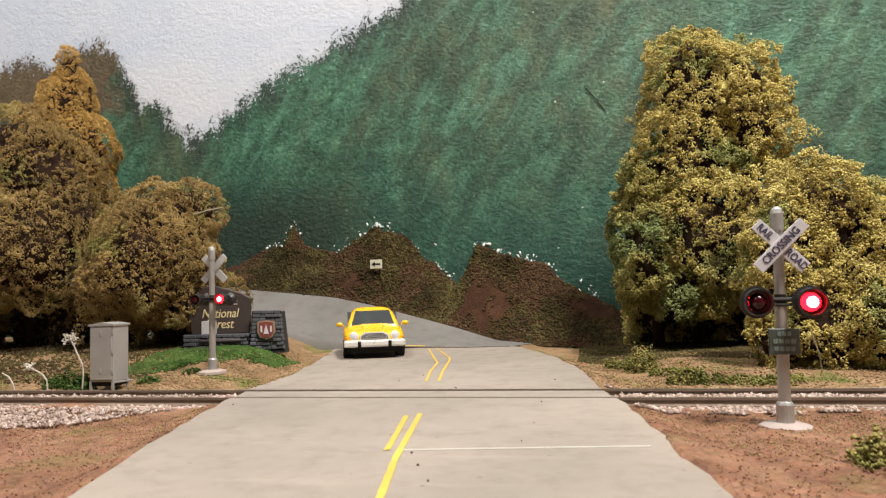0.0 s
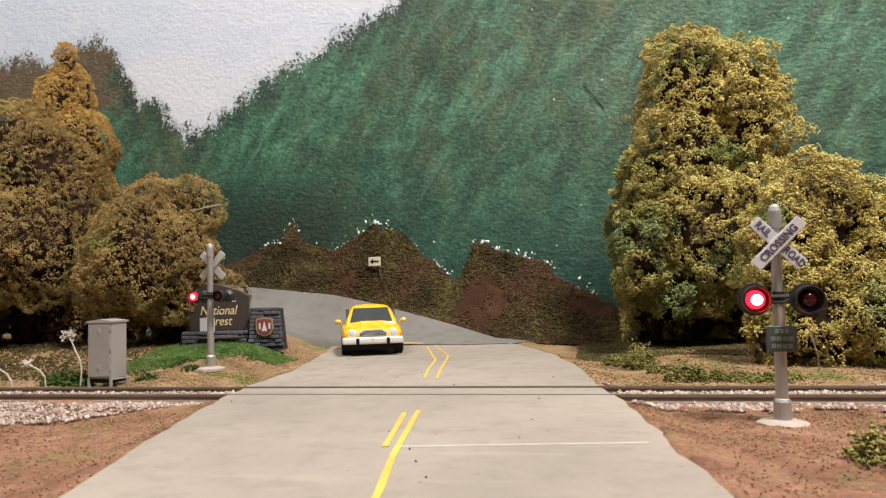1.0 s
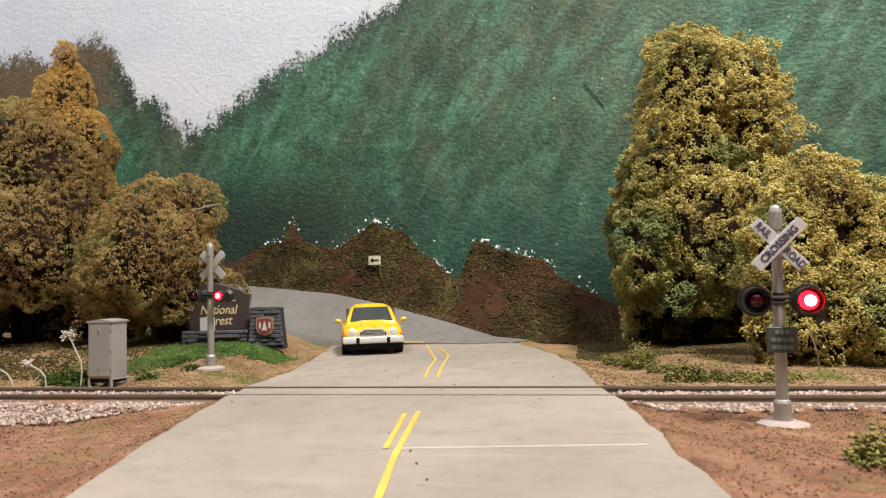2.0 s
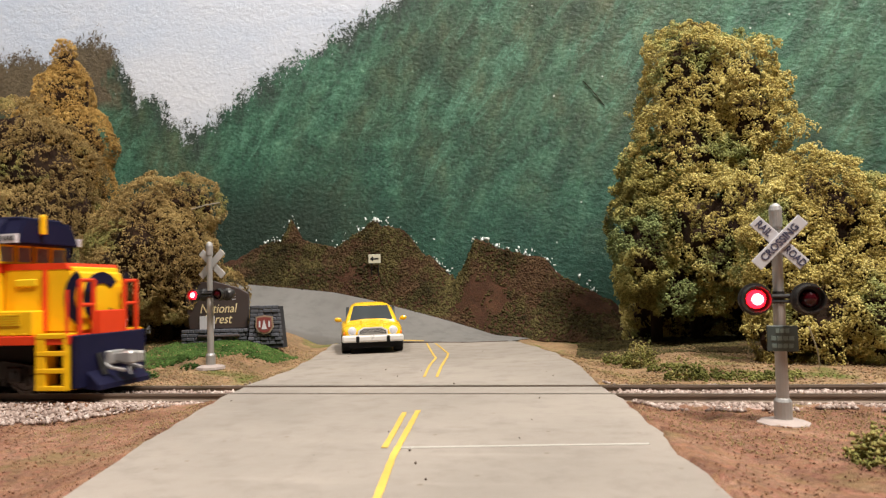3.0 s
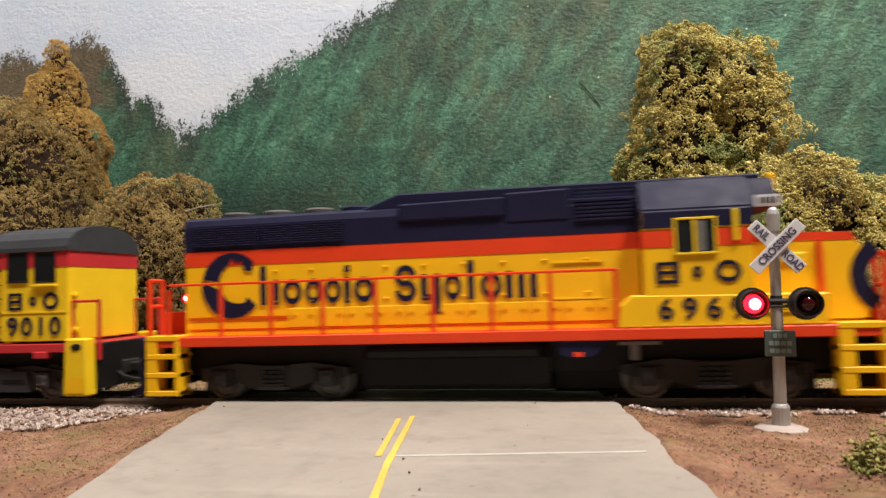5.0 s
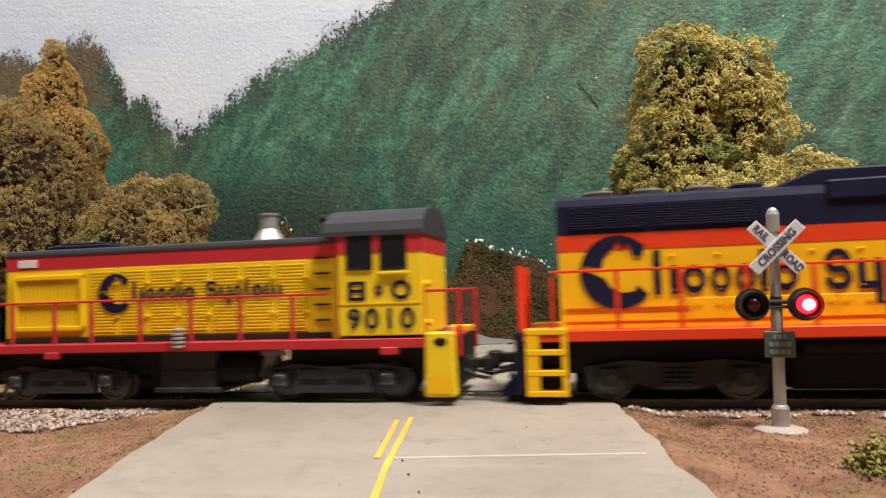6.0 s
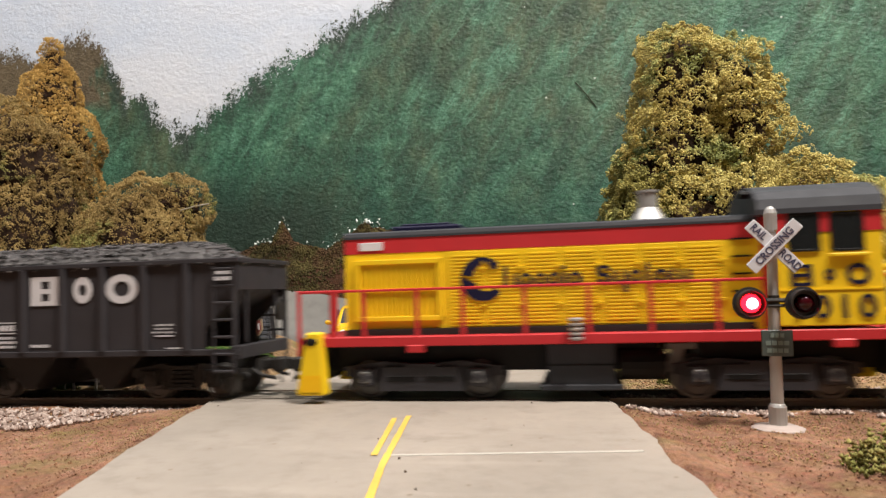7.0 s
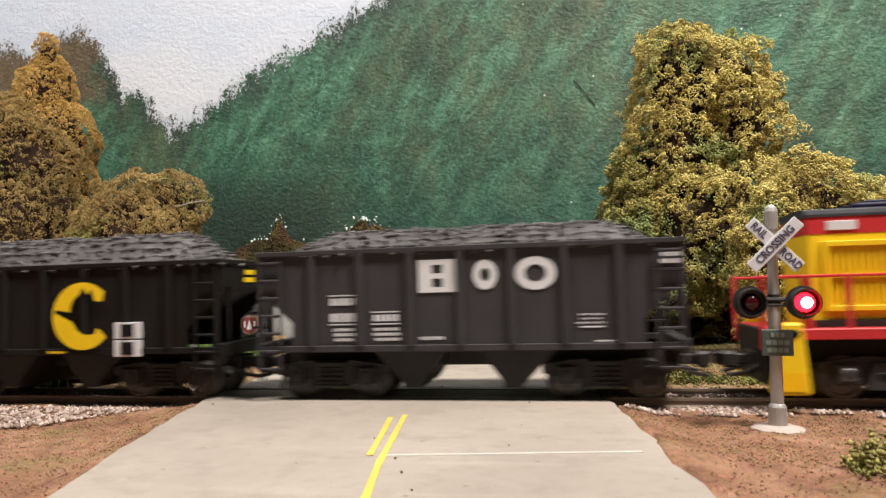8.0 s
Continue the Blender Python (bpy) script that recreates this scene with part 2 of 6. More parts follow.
def room():
    for name, (x0, x1, y0, y1, z0, z1), mat in (
            ("wall_south", (-1900, 1900, -2300, -2200, -1100, CEILING), M_PLAIN_WALL),
            ("wall_east", (1900, 2000, -2300, WALL_Y + 100, -1100, CEILING), M_PLAIN_WALL),
            ("wall_west", (-2000, -1900, -2300, WALL_Y + 100, -1100, CEILING), M_PLAIN_WALL),
            ("ceiling", (-2000, 2000, -2300, WALL_Y + 100, CEILING, CEILING + 60), M_CEILING),
            ("floor", (-2000, 2000, -2300, WALL_Y + 100, -1160, -1100), M_FLOOR)):
        bm = bmesh.new()
        box(bm, x0, x1, y0, y1, z0, z1)
        single(name, bm, mat, "plain painted " + name.split("_")[0] + " of the layout room", name.split("_")[0], "structure")
    for x, y, size, _, _ in LAMPS:
        lamp = thing("ceiling_light", "round white ceiling light of the layout room", "ceiling light", pose(x * MM, y * MM, CEILING * MM))
        bm = bmesh.new()
        lathe(bm, [(size / 2 + 20, 0), (size / 2 + 20, -30), (size / 2 + 8, -34), (size / 2 + 8, -4)], (0, 0, 0), n=32)
        part("rim", bm, M_CEILING, lamp)


room()


# ---- painted backdrop ----
def steps_of_x(n, x, rows, x0, x1, z1):
    """A height along x, drawn with a ramp between a few places."""
    u = n.math("DIVIDE", n.math("SUBTRACT", x, x0 * MM), (x1 - x0) * MM, clamp=True)
    return n.math("MULTIPLY", n.ramp(u, [((px - x0) / (x1 - x0), pz / z1) for px, pz in rows]), z1 * MM)


def mat_backdrop():
    n = Nodes("painted_backdrop")
    x, z = n.axis(0), n.axis(2)
    # brush work: dabs, slanted strokes and broad patches
    dab = n.noise(15, 9, 0.78, co=n.slant(1.2, 0.75, 30), distortion=0.25)
    dab2 = n.noise(19, 5, 0.6, co=n.stretch(1, 1, 0.5, (0, 30, 0)))
    stroke = n.noise(20, 7, 0.74, co=n.slant(1.5, 0.5, 34), distortion=0.4)
    fine = n.noise(1.6, 4, 0.7, co=n.stretch(1, 1, 0.8))
    bristle = n.noise(2.6, 5, 0.75, co=n.slant(1.5, 0.4, 38))
    broad = n.noise(80, 5, 0.6, co=n.slant(1.2, 0.6, 30))
    # sky: pale grey-blue with creamy strokes
    sky = n.mix(n.ramp(n.noise(110, 3, 0.5, co=n.stretch(0.5, 1, 1, (0, -20, 0))), [(0.36, 0.0), (0.64, 1.0)]), (0.57, 0.67, 0.83), (0.71, 0.755, 0.84))
    sky = n.mix(n.ramp(n.noise(12, 5, 0.7, co=n.stretch(0.7, 1, 1.2, (0, -15, 0))), [(0.5, 0.0), (0.8, 0.4)]), sky, (0.80, 0.84, 0.89))
    # forested hill
    green = n.ramp(dab, [(0.34, (0.022, 0.058, 0.038)), (0.47, (0.040, 0.125, 0.080)), (0.57, (0.075, 0.215, 0.135)), (0.70, (0.18, 0.38, 0.25))])
    deep = n.ramp(dab2, [(0.3, (0.03, 0.055, 0.034)), (0.5, (0.058, 0.090, 0.053)), (0.7, (0.12, 0.145, 0.08))])
    hill = n.mix(n.ramp(broad, [(0.40, 0.85), (0.58, 0.06)]), green, deep)
    hill = n.mix(n.math("MULTIPLY", n.ramp(stroke, [(0.52, 0.0), (0.66, 0.75)]), n.ramp(bristle, [(0.36, 0.15), (0.62, 1.0)])), hill, (0.15, 0.37, 0.255))
    hill = n.mix(n.math("MULTIPLY", n.ramp(stroke, [(0.34, 0.9), (0.46, 0.0)]), n.ramp(bristle, [(0.36, 1.0), (0.62, 0.35)])), hill, (0.022, 0.046, 0.034))
    hill = n.mix(n.ramp(fine, [(0.60, 0.0), (0.76, 0.45)]), hill, (0.22, 0.44, 0.31))
    low = n.math("DIVIDE", z, 150 * MM, clamp=True)
    hill = n.mix(n.ramp(n.math("ADD", low, n.math("MULTIPLY", n.math("SUBTRACT", dab2, 0.5), 0.7)), [(0.3, 0.8), (0.95, 0.0)]), hill, (0.014, 0.064, 0.050))
    # the ridge and its ragged tree line, dry-brushed into the sky
    ridge = steps_of_x(n, x, [(-520, 222), (-455, 232), (-425, 224), (-400, 242), (-376, 236), (-356, 204), (-348, 184), (-334, 187), (-314, 160), (-300, 158), (-274, 169), (-250, 188), (-219, 203), (-172, 225), (-128, 246), (-40, 300), (140, 345)], -520, 140, 400)
    rag = n.math("MULTIPLY", n.math("SUBTRACT", n.noise(13, 7, 0.78, co=n.stretch(1.1, 1, 0.75)), 0.5), 50 * MM)
    tips = n.math("MULTIPLY", n.math("SUBTRACT", n.noise(11, 4, 0.65, co=n.stretch(1.5, 1, 0.4)), 0.5), 20 * MM)
    rag2 = n.math("MULTIPLY", n.math("SUBTRACT", n.noise(3.2, 5, 0.8), 0.5), 40 * MM)
    over = n.math("SUBTRACT", n.math("ADD", n.math("ADD", n.math("ADD", ridge, rag), tips), rag2), z)
    edge = n.math("ADD", n.math("MULTIPLY", over, 1000 / 13.0), n.math("MULTIPLY", n.math("SUBTRACT", n.noise(1.3, 3, 0.7), 0.5), 3.4))
    mask = n.ramp(n.math("ADD", edge, 0.5, clamp=True), [(0.38, 0.0), (0.62, 1.0)])
    # dark firs along the crest
    crest = n.ramp(n.math("DIVIDE", over, 34 * MM, clamp=True), [(0.25, 1.0), (0.95, 0.0)])
    hill = n.mix(n.math("MULTIPLY", crest, n.ramp(n.noise(20, 4, 0.6, co=n.stretch(1.3, 1, 0.5)), [(0.40, 0.0), (0.56, 0.85)])), hill, (0.035, 0.052, 0.045))
    # brown painted trees at the hill's west end
    west = n.math("ADD", n.math("DIVIDE", n.math("SUBTRACT", -345 * MM, x), 40 * MM), n.math("MULTIPLY", n.math("SUBTRACT", dab2, 0.5), 2.4))
    high = n.math("DIVIDE", n.math("SUBTRACT", z, 176 * MM), 14 * MM)
    brown = n.ramp(dab, [(0.3, (0.075, 0.06, 0.04)), (0.6, (0.17, 0.135, 0.085)), (0.8, (0.27, 0.21, 0.14))])
    hill = n.mix(n.math("MINIMUM", n.ramp(west, [(0.3, 0.0), (0.6, 1.0)]), n.ramp(high, [(0.2, 0.0), (0.9, 1.0)])), hill, brown)
    foot = n.math("MULTIPLY", n.ramp(n.math("DIVIDE", n.math("SUBTRACT", n.math("ADD", -165 * MM, n.math("MULTIPLY", dab2, 60 * MM)), x), 90 * MM), [(0.2, 0.0), (0.8, 0.85)]), n.ramp(n.math("DIVIDE", n.math("SUBTRACT", n.math("ADD", 112 * MM, n.math("MULTIPLY", dab, 60 * MM)), z), 60 * MM), [(0.2, 0.0), (0.9, 1.0)]))
    hill = n.mix(foot, hill, (0.020, 0.036, 0.026))
    grain = n.noise(2.0, 6, 0.85, co=n.slant(1.0, 0.8, 25))
    hill = n.mix(0.55, hill, n.ramp(grain, [(0.36, 0.35), (0.5, 1.0), (0.64, 1.0)]), "MULTIPLY")
    hill = n.mix(n.ramp(grain, [(0.60, 0.0), (0.74, 0.4)]), hill, (0.20, 0.36, 0.26))
    # small chips down to the white plaster
    chip = n.ramp(n.cells(13), [(0.035, 0.9), (0.06, 0.0)])
    hill = n.mix(n.math("MULTIPLY", chip, n.ramp(n.noise(60, 2), [(0.50, 0.0), (0.60, 1.0)])), hill, (0.62, 0.70, 0.66))
    col = n.mix(mask, sky, hill)
    # plaster and thick paint, brushed mostly sideways
    flat = n.ramp(mask, [(0.0, 0.55), (1.0, 1.0)])
    relief = n.bump(n.math("MULTIPLY", n.noise(5.0, 5, 0.6, co=n.slant(0.85, 1.1, 12)), flat), 0.9, 0.8)
    relief = n.bump(n.math("MULTIPLY", n.noise(1.6, 4, 0.7, co=n.slant(0.7, 1.2, 8)), flat), 0.55, 1.0, relief)
    height = n.math("MULTIPLY", n.cells(2.6, "SMOOTH_F1"), flat)
    relief = n.bump(height, 0.6, 0.6, relief)
    return n.done(col, n.ramp(dab, [(0.3, 0.42), (0.7, 0.6)]), relief, spec=0.4)


bm = bmesh.new()
box(bm, -2000, 2000, WALL_Y, WALL_Y + 100, -1100, CEILING)
single("wall_north", bm, mat_backdrop(), "textured wall painted with a forested green hillside under a pale sky", "backdrop", "structure")


# ---- ground ----
def lerp_rows(rows, y):
    return float(np.interp(y, [r[0] for r in rows], [r[1] for r in rows]))


LEFT_EDGE = [(-620, -30), (-112, -90.3), (-78, -101.2), (-24, -116.5), (11, -124), (48, -126), (104, -138), (171, -155.5), (190, -160)]
RIGHT_EDGE = [(-620, 40), (-98, 9), (-64, 4.3), (-20, -0.7), (12, -7.4), (59, -13), (112, -25), (170, -46), (182, -52)]


def road_x(y, side):
    return lerp_rows(LEFT_EDGE if side < 0 else RIGHT_EDGE, y) + 1.2 * noise.noise(Vector((y * 0.06, side * 7, 0))) + 0.6 * noise.noise(Vector((y * 0.25, side * 7, 3)))


def smooth(a, b, v):
    t = min(1.0, max(0.0, (v - a) / (b - a)))
    return t * t * (3 - 2 * t)


def ground_z(x, y):
    base = -3.6 + 0.9 * noise.noise(Vector((x * 0.05, y * 0.05, 1))) + 0.35 * noise.noise(Vector((x * 0.3, y * 0.3, 2)))
    yy = min(max(y, -620), 180)
    xl, xr = lerp_rows(LEFT_EDGE, yy), lerp_rows(RIGHT_EDGE, yy)
    away = max(xl - x, x - xr)
    if away < 0:
        return -4.5 if y < 185 else base
    bank = 3.0 * (1 - smooth(0, 16, away)) if abs(y) > 14 else 0.0
    left = smooth(2, 40, away) * (x < -60) * (2.6 * smooth(18, 50, y) + 8.2 * smooth(48, 115, y))
    right = smooth(0, 30, x) * 2.4 * smooth(16, 60, y)
    bed = 1.2 * (1 - smooth(16, 34, abs(y)))
    return base + max(bank, bed) + left + right


def build_ground():
    xs = np.concatenate([np.linspace(-1800, -420, 24), np.arange(-416, 200, 2.6), np.linspace(202, 1800, 26)])
    ys = np.concatenate([np.linspace(-620, -150, 12), np.arange(-146, 262, 2.6), [262.9]])
    verts = [(x * MM, y * MM, ground_z(x, y) * MM) for y in ys for x in xs]
    w = len(xs)
    faces = [(j * w + i, j * w + i + 1, (j + 1) * w + i + 1, (j + 1) * w + i) for j in range(len(ys) - 1) for i in range(w - 1)]
    me = from_arrays("ground", verts, faces, M_DIRT)
    me.materials.append(M_DIRT_FAR)
    for p in me.polygons:
        p.material_index = 1 if p.center.y > 0 else 0
    me.shade_smooth()
    tagged(new("ground", me), "red-brown scenic dirt with patches of dry grass", "ground", kind="structure")


build_ground()
bm = bmesh.new()
box(bm, -1800, 1800, -620, WALL_Y - 0.5, -1100, -9)
single("layout_bench", bm, M_PLAIN_WALL, "plain closed bench that carries the layout", "bench", "structure")


# ---- road ----
def strip(bm, rows, z_top, z_low):
    """A slab between left and right ends given along y."""
    top = [(bm.verts.new(v3(a, y, z_top)), bm.verts.new(v3(b, y, z_top))) for y, a, b in rows]
    low = [(bm.verts.new(v3(a, y, z_low)), bm.verts.new(v3(b, y, z_low))) for y, a, b in rows]
    for i in range(len(rows) - 1):
        bm.faces.new((top[i][0], top[i][1], top[i + 1][1], top[i + 1][0]))
        for s in (0, 1):
            bm.faces.new((top[i][s], top[i + 1][s], low[i + 1][s], low[i][s]))
    for i in (0, -1):
        bm.faces.new((top[i][0], top[i][1], low[i][1], low[i][0]))
    bmesh.ops.recalc_face_normals(bm, faces=bm.faces)


RAMP_LOW = [(-52, 181, -0.1), (-76, 175, -0.05), (-100, 180, 0.0), (-130, 184, 0.4), (-158, 188, 2.2), (-178, 190, 5.0), (-200, 190, 11), (-240, 190, 19), (-330, 190, 32)]
RAMP_HIGH = [(-44, 214, -1.2), (-66, 217, 1.0), (-92, 221, 9.0), (-114, 225, 15), (-150, 231, 24.5), (-178, 235, 30.5), (-212, 238, 34.5), (-262, 240, 40), (-330, 242, 45)]


def ramp_point(x, t):
    """A place on the climbing road: x at its lower edge, t from the lower to the upper edge."""
    a = [float(np.interp(x, [r[0] for r in RAMP_LOW[::-1]], [r[i] for r in RAMP_LOW[::-1]])) for i in range(3)]
    b = [float(np.interp(x, [r[0] for r in RAMP_LOW[::-1]], [r[i] for r in RAMP_HIGH[::-1]])) for i in range(3)]
    return (a[0] + (b[0] - a[0]) * t, a[1] + (b[1] - a[1]) * t, a[2] + (b[2] - a[2]) * (0.7 * t + 0.3 * t * t))


def build_road():
    for name, y0, y1, step, z in (("road_near", -620, -9.3, 3.0, -0.05), ("road_between_rails", -6.9, 6.9, 2.3, -0.35), ("road_far", 9.2, 178, 3.0, -0.05)):
        ys = np.arange(y0, y1 - 0.5, step).tolist() + [y1]
        bm = bmesh.new()
        strip(bm, [(y, road_x(y, -1), road_x(y, 1)) for y in ys], z, z - 6)
        single(name, bm, M_ROAD, "pale grey-beige painted road slab over the crossing", "road", "structure")
    # the road turns off and climbs along the wall
    bm = bmesh.new()
    low = RAMP_LOW
    high = RAMP_HIGH
    rows = 8
    grid = []
    for (a, b) in zip(low, high):
        col = []
        for k in range(rows + 1):
            t = k / rows
            p = [a[i] + (b[i] - a[i]) * t for i in range(3)]
            p[2] = a[2] + (b[2] - a[2]) * (0.7 * t + 0.3 * t * t)
            col.append(bm.verts.new(v3(*p)))
        grid.append(col)
    for a, b in zip(grid, grid[1:]):
        for k in range(rows):
            bm.faces.new((a[k], a[k + 1], b[k + 1], b[k]))
    rim = [col[0] for col in grid]
    foot = [bm.verts.new((v.co.x, v.co.y + 0.001, -0.006)) for v in rim]
    for i in range(len(rim) - 1):
        bm.faces.new((rim[i], rim[i + 1], foot[i + 1], foot[i]))
    bmesh.ops.recalc_face_normals(bm, faces=bm.faces)
    single("road_ramp", bm, M_ROAD_GREY, "grey road climbing away along the bank behind the crossing", "road", "structure", smooth=True)


build_road()


def line_mark(name, pts, width, mat, label, z=0.12):
    """A painted line along a few places, 0.1 mm thick."""
    bm = bmesh.new()
    dense = []
    for (xa, ya), (xb, yb) in zip(pts, pts[1:]):
        k = max(2, int(math.hypot(xb - xa, yb - ya) / 3))
        dense += [(xa + (xb - xa) * i / k, ya + (yb - ya) * i / k) for i in range(k)]
    dense.append(pts[-1])
    left, right = [], []
    for i, (x, y) in enumerate(dense):
        a, b = dense[max(0, i - 1)], dense[min(len(dense) - 1, i + 1)]
        d = Vector((b[0] - a[0], b[1] - a[1])).normalized()
        w = width / 2 * (1 + 0.25 * noise.noise(Vector((x * 0.3, y * 0.3, width))))
        left.append(bm.verts.new(v3(x - d.y * w, y + d.x * w, z)))
        right.append(bm.verts.new(v3(x + d.y * w, y - d.x * w, z)))
    for i in range(len(dense) - 1):
        bm.faces.new((left[i], right[i], right[i + 1], left[i + 1]))
    for side in (left, right):
        foot = [bm.verts.new((v.co.x, v.co.y, v.co.z - 0.00014)) for v in side]
        for i in range(len(side) - 1):
            bm.faces.new((side[i], side[i + 1], foot[i + 1], foot[i]))
    bmesh.ops.recalc_face_normals(bm, faces=bm.faces)
    single(name, bm, mat, label, "road marking", "structure")


line_mark("road_line", [(-52.2, -36), (-45.5, -82), (-41, -106), (-30, -180), (-8, -400)], 1.25, M_YELLOW_LINE, "yellow centre line painted on the road")
line_mark("road_line", [(-55, -39), (-51.5, -60), (-49, -76)], 1.2, M_YELLOW_LINE, "short worn yellow line beside the centre line")
line_mark("road_line", [(-66, 28), (-72, 62), (-76, 92), (-82, 112), (-99, 172)], 0.95, M_YELLOW_LINE, "yellow centre line bending with the road")
line_mark("road_line", [(-61.5, 28), (-67, 62), (-71.5, 95), (-74.5, 112), (-94, 172)], 0.95, M_YELLOW_LINE, "yellow centre line bending with the road")
line_mark("road_line", [(-46, -75.6), (-20, -72), (1, -69.2)], 1.0, M_WHITE_LINE, "faint white stop line painted on the road", z=0.08)


def ramp_line(x0, x1, t, width, mat, label):
    """A painted line on the climbing road."""
    bm = bmesh.new()
    rows = []
    for i in range(25):
        x = x0 + (x1 - x0) * i / 24
        rows.append([bm.verts.new(v3(*(q + Vector((0, 0, dz))))) for q, dz in ((Vector(ramp_point(x, t)), 0.25), (Vector(ramp_point(x, t + width)), 0.25), (Vector(ramp_point(x, t + width)), -0.2), (Vector(ramp_point(x, t)), -0.2))])
    for a, b in zip(rows, rows[1:]):
        for k in range(4):
            bm.faces.new((a[k], a[(k + 1) % 4], b[(k + 1) % 4], b[k]))
    bmesh.ops.recalc_face_normals(bm, faces=bm.faces)
    single("road_line", bm, mat, label, "road marking", "structure")


ramp_line(-154, -136, 0.46, 0.03, M_YELLOW_LINE, "yellow line on the climbing road")
ramp_line(-122, -104, 0.05, 0.03, M_YELLOW_LINE, "worn yellow line turning into the climbing road")
ramp_line(-128, -54, -0.02, 0.03, M_BANK, "dark crack where the climbing road begins")


# ---- scattered small pieces ----
OCTA = np.array([(1, 0, 0), (-1, 0, 0), (0, 1, 0), (0, -1, 0), (0, 0, 1), (0, 0, -1)], float)
TETRA = np.array([(1, 1, 1), (1, -1, -1), (-1, 1, -1), (-1, -1, 1)], float)
TETRA_F = np.array([(0, 2, 1), (0, 1, 3), (0, 3, 2), (1, 2, 3)])
OCTA_F = np.array([(0, 2, 4), (2, 1, 4), (1, 3, 4), (3, 0, 4), (2, 0, 5), (1, 2, 5), (3, 1, 5), (0, 3, 5)])


def scatter(name, centres, sizes, material, seed=0, flat=1.0, jitter=0.45, thin=0.0):
    """Many small uneven eight-sided pieces as one mesh; places and sizes in millimetres."""
    rng = np.random.default_rng(seed)
    k = len(centres)
    base, corner = (TETRA, TETRA_F) if thin else (OCTA, OCTA_F)
    nv, nf = len(base), len(corner)
    if thin:
        shape = (base[None] * (1 + 0.6 * rng.uniform(-1, 1, (k, nv, 1))) + 0.4 * rng.uniform(-1, 1, (k, nv, 3))) * rng.uniform(thin, 1.3, (k, 1, 3))
    else:
        shape = base[None] * (1 + jitter * rng.uniform(-1, 1, (k, nv, 1))) + 0.25 * rng.uniform(-1, 1, (k, nv, 3))
    q = rng.normal(size=(k, 4))
    q /= np.linalg.norm(q, axis=1, keepdims=True)
    w, x, y, z = q.T
    rot = np.stack([1 - 2 * (y * y + z * z), 2 * (x * y - z * w), 2 * (x * z + y * w), 2 * (x * y + z * w), 1 - 2 * (x * x + z * z), 2 * (y * z - x * w), 2 * (x * z - y * w), 2 * (y * z + x * w), 1 - 2 * (x * x + y * y)], 1).reshape(k, 3, 3)
    pts = np.einsum("kij,kvj->kvi", rot, shape) * np.asarray(sizes, float).reshape(k, 1, 1)
    pts[:, :, 2] *= flat
    pts = (pts + np.asarray(centres, float)[:, None]) * MM
    faces = (corner[None] + nv * np.arange(k)[:, None, None]).reshape(-1, 3)
    me = bpy.data.meshes.new(name)
    me.vertices.add(nv * k)
    me.vertices.foreach_set("co", pts.ravel())
    me.loops.add(3 * nf * k)
    me.loops.foreach_set("vertex_index", faces.ravel().astype(np.int32))
    me.polygons.add(nf * k)
    me.polygons.foreach_set("loop_start", np.arange(0, 3 * nf * k, 3, dtype=np.int32))
    me.materials.append(material)
    me.update(calc_edges=True)
    return me


def stuff(name, centres, sizes, material, label, category, seed=0, flat=1.0, thin=0.0):
    return tagged(new(name, scatter(name, centres, sizes, material, seed, flat, thin=thin)), label, category, kind="stuff")


# ---- track ----
def build_track():
    track = tagged(new("railway_track"), "single railway track with brown rails on sleepers across the road", "railway track", kind="structure")
    track.empty_display_size = 0.01
    for y in (-8.25, 8.25):
        bm = bmesh.new()
        prism(bm, [(y - 1.35, -2.6), (y + 1.35, -2.6), (y + 1.3, -2.2), (y + 0.3, -1.9), (y + 0.3, -0.9), (y + 0.55, -0.7), (y + 0.55, -0.06), (y - 0.55, -0.06), (y - 0.55, -0.7), (y - 0.3, -0.9), (y - 0.3, -1.9), (y - 1.3, -2.2)], "x", -1500, 900)
        rail = part("rail", bm, M_RAIL, track, "brown weathered rail")
        bm = bmesh.new()
        box(bm, -1500, 900, y - 0.42, y + 0.42, -0.07, 0.0)
        part("running_surface", bm, M_RAILTOP, rail, "worn steel rail top")
    bm = bmesh.new()
    box(bm, -1.3, 1.3, -15, 15, -4.6, -2.6, 0.15)
    me = to_mesh("sleeper", bm, M_TIE)
    rng = random.Random(4)
    rest = bmesh.new()
    for i in range(-165, 122):
        x = i * 7.2
        if road_x(0, -1) - 3 < x < road_x(0, 1) + 3:
            continue
        if -300 < x < 190:
            ob = new("sleeper", me)
            ob.parent = track
            ob.location = (x * MM, rng.uniform(-0.6, 0.6) * MM, 0)
        else:
            box(rest, x - 1.3, x + 1.3, -15, 15, -4.6, -2.6)
    tagged(part("far_sleepers", rest, M_TIE, track), kind="stuff")
    bm = bmesh.new()
    for a, b in ((-1500, -127), (2, 900)):
        prism(bm, [(-22, -5.5), (-17, -2.9), (-10, -2.4), (-9.8, -2.75), (-6.7, -2.75), (-6.5, -2.3), (6.5, -2.3), (6.7, -2.75), (9.8, -2.75), (10, -2.4), (17, -2.9), (22, -5.5)], "x", a, b)
    part("ballast_bed", bm, M_BALLAST_BED, track, "bed of pale pinkish ballast")


build_track()


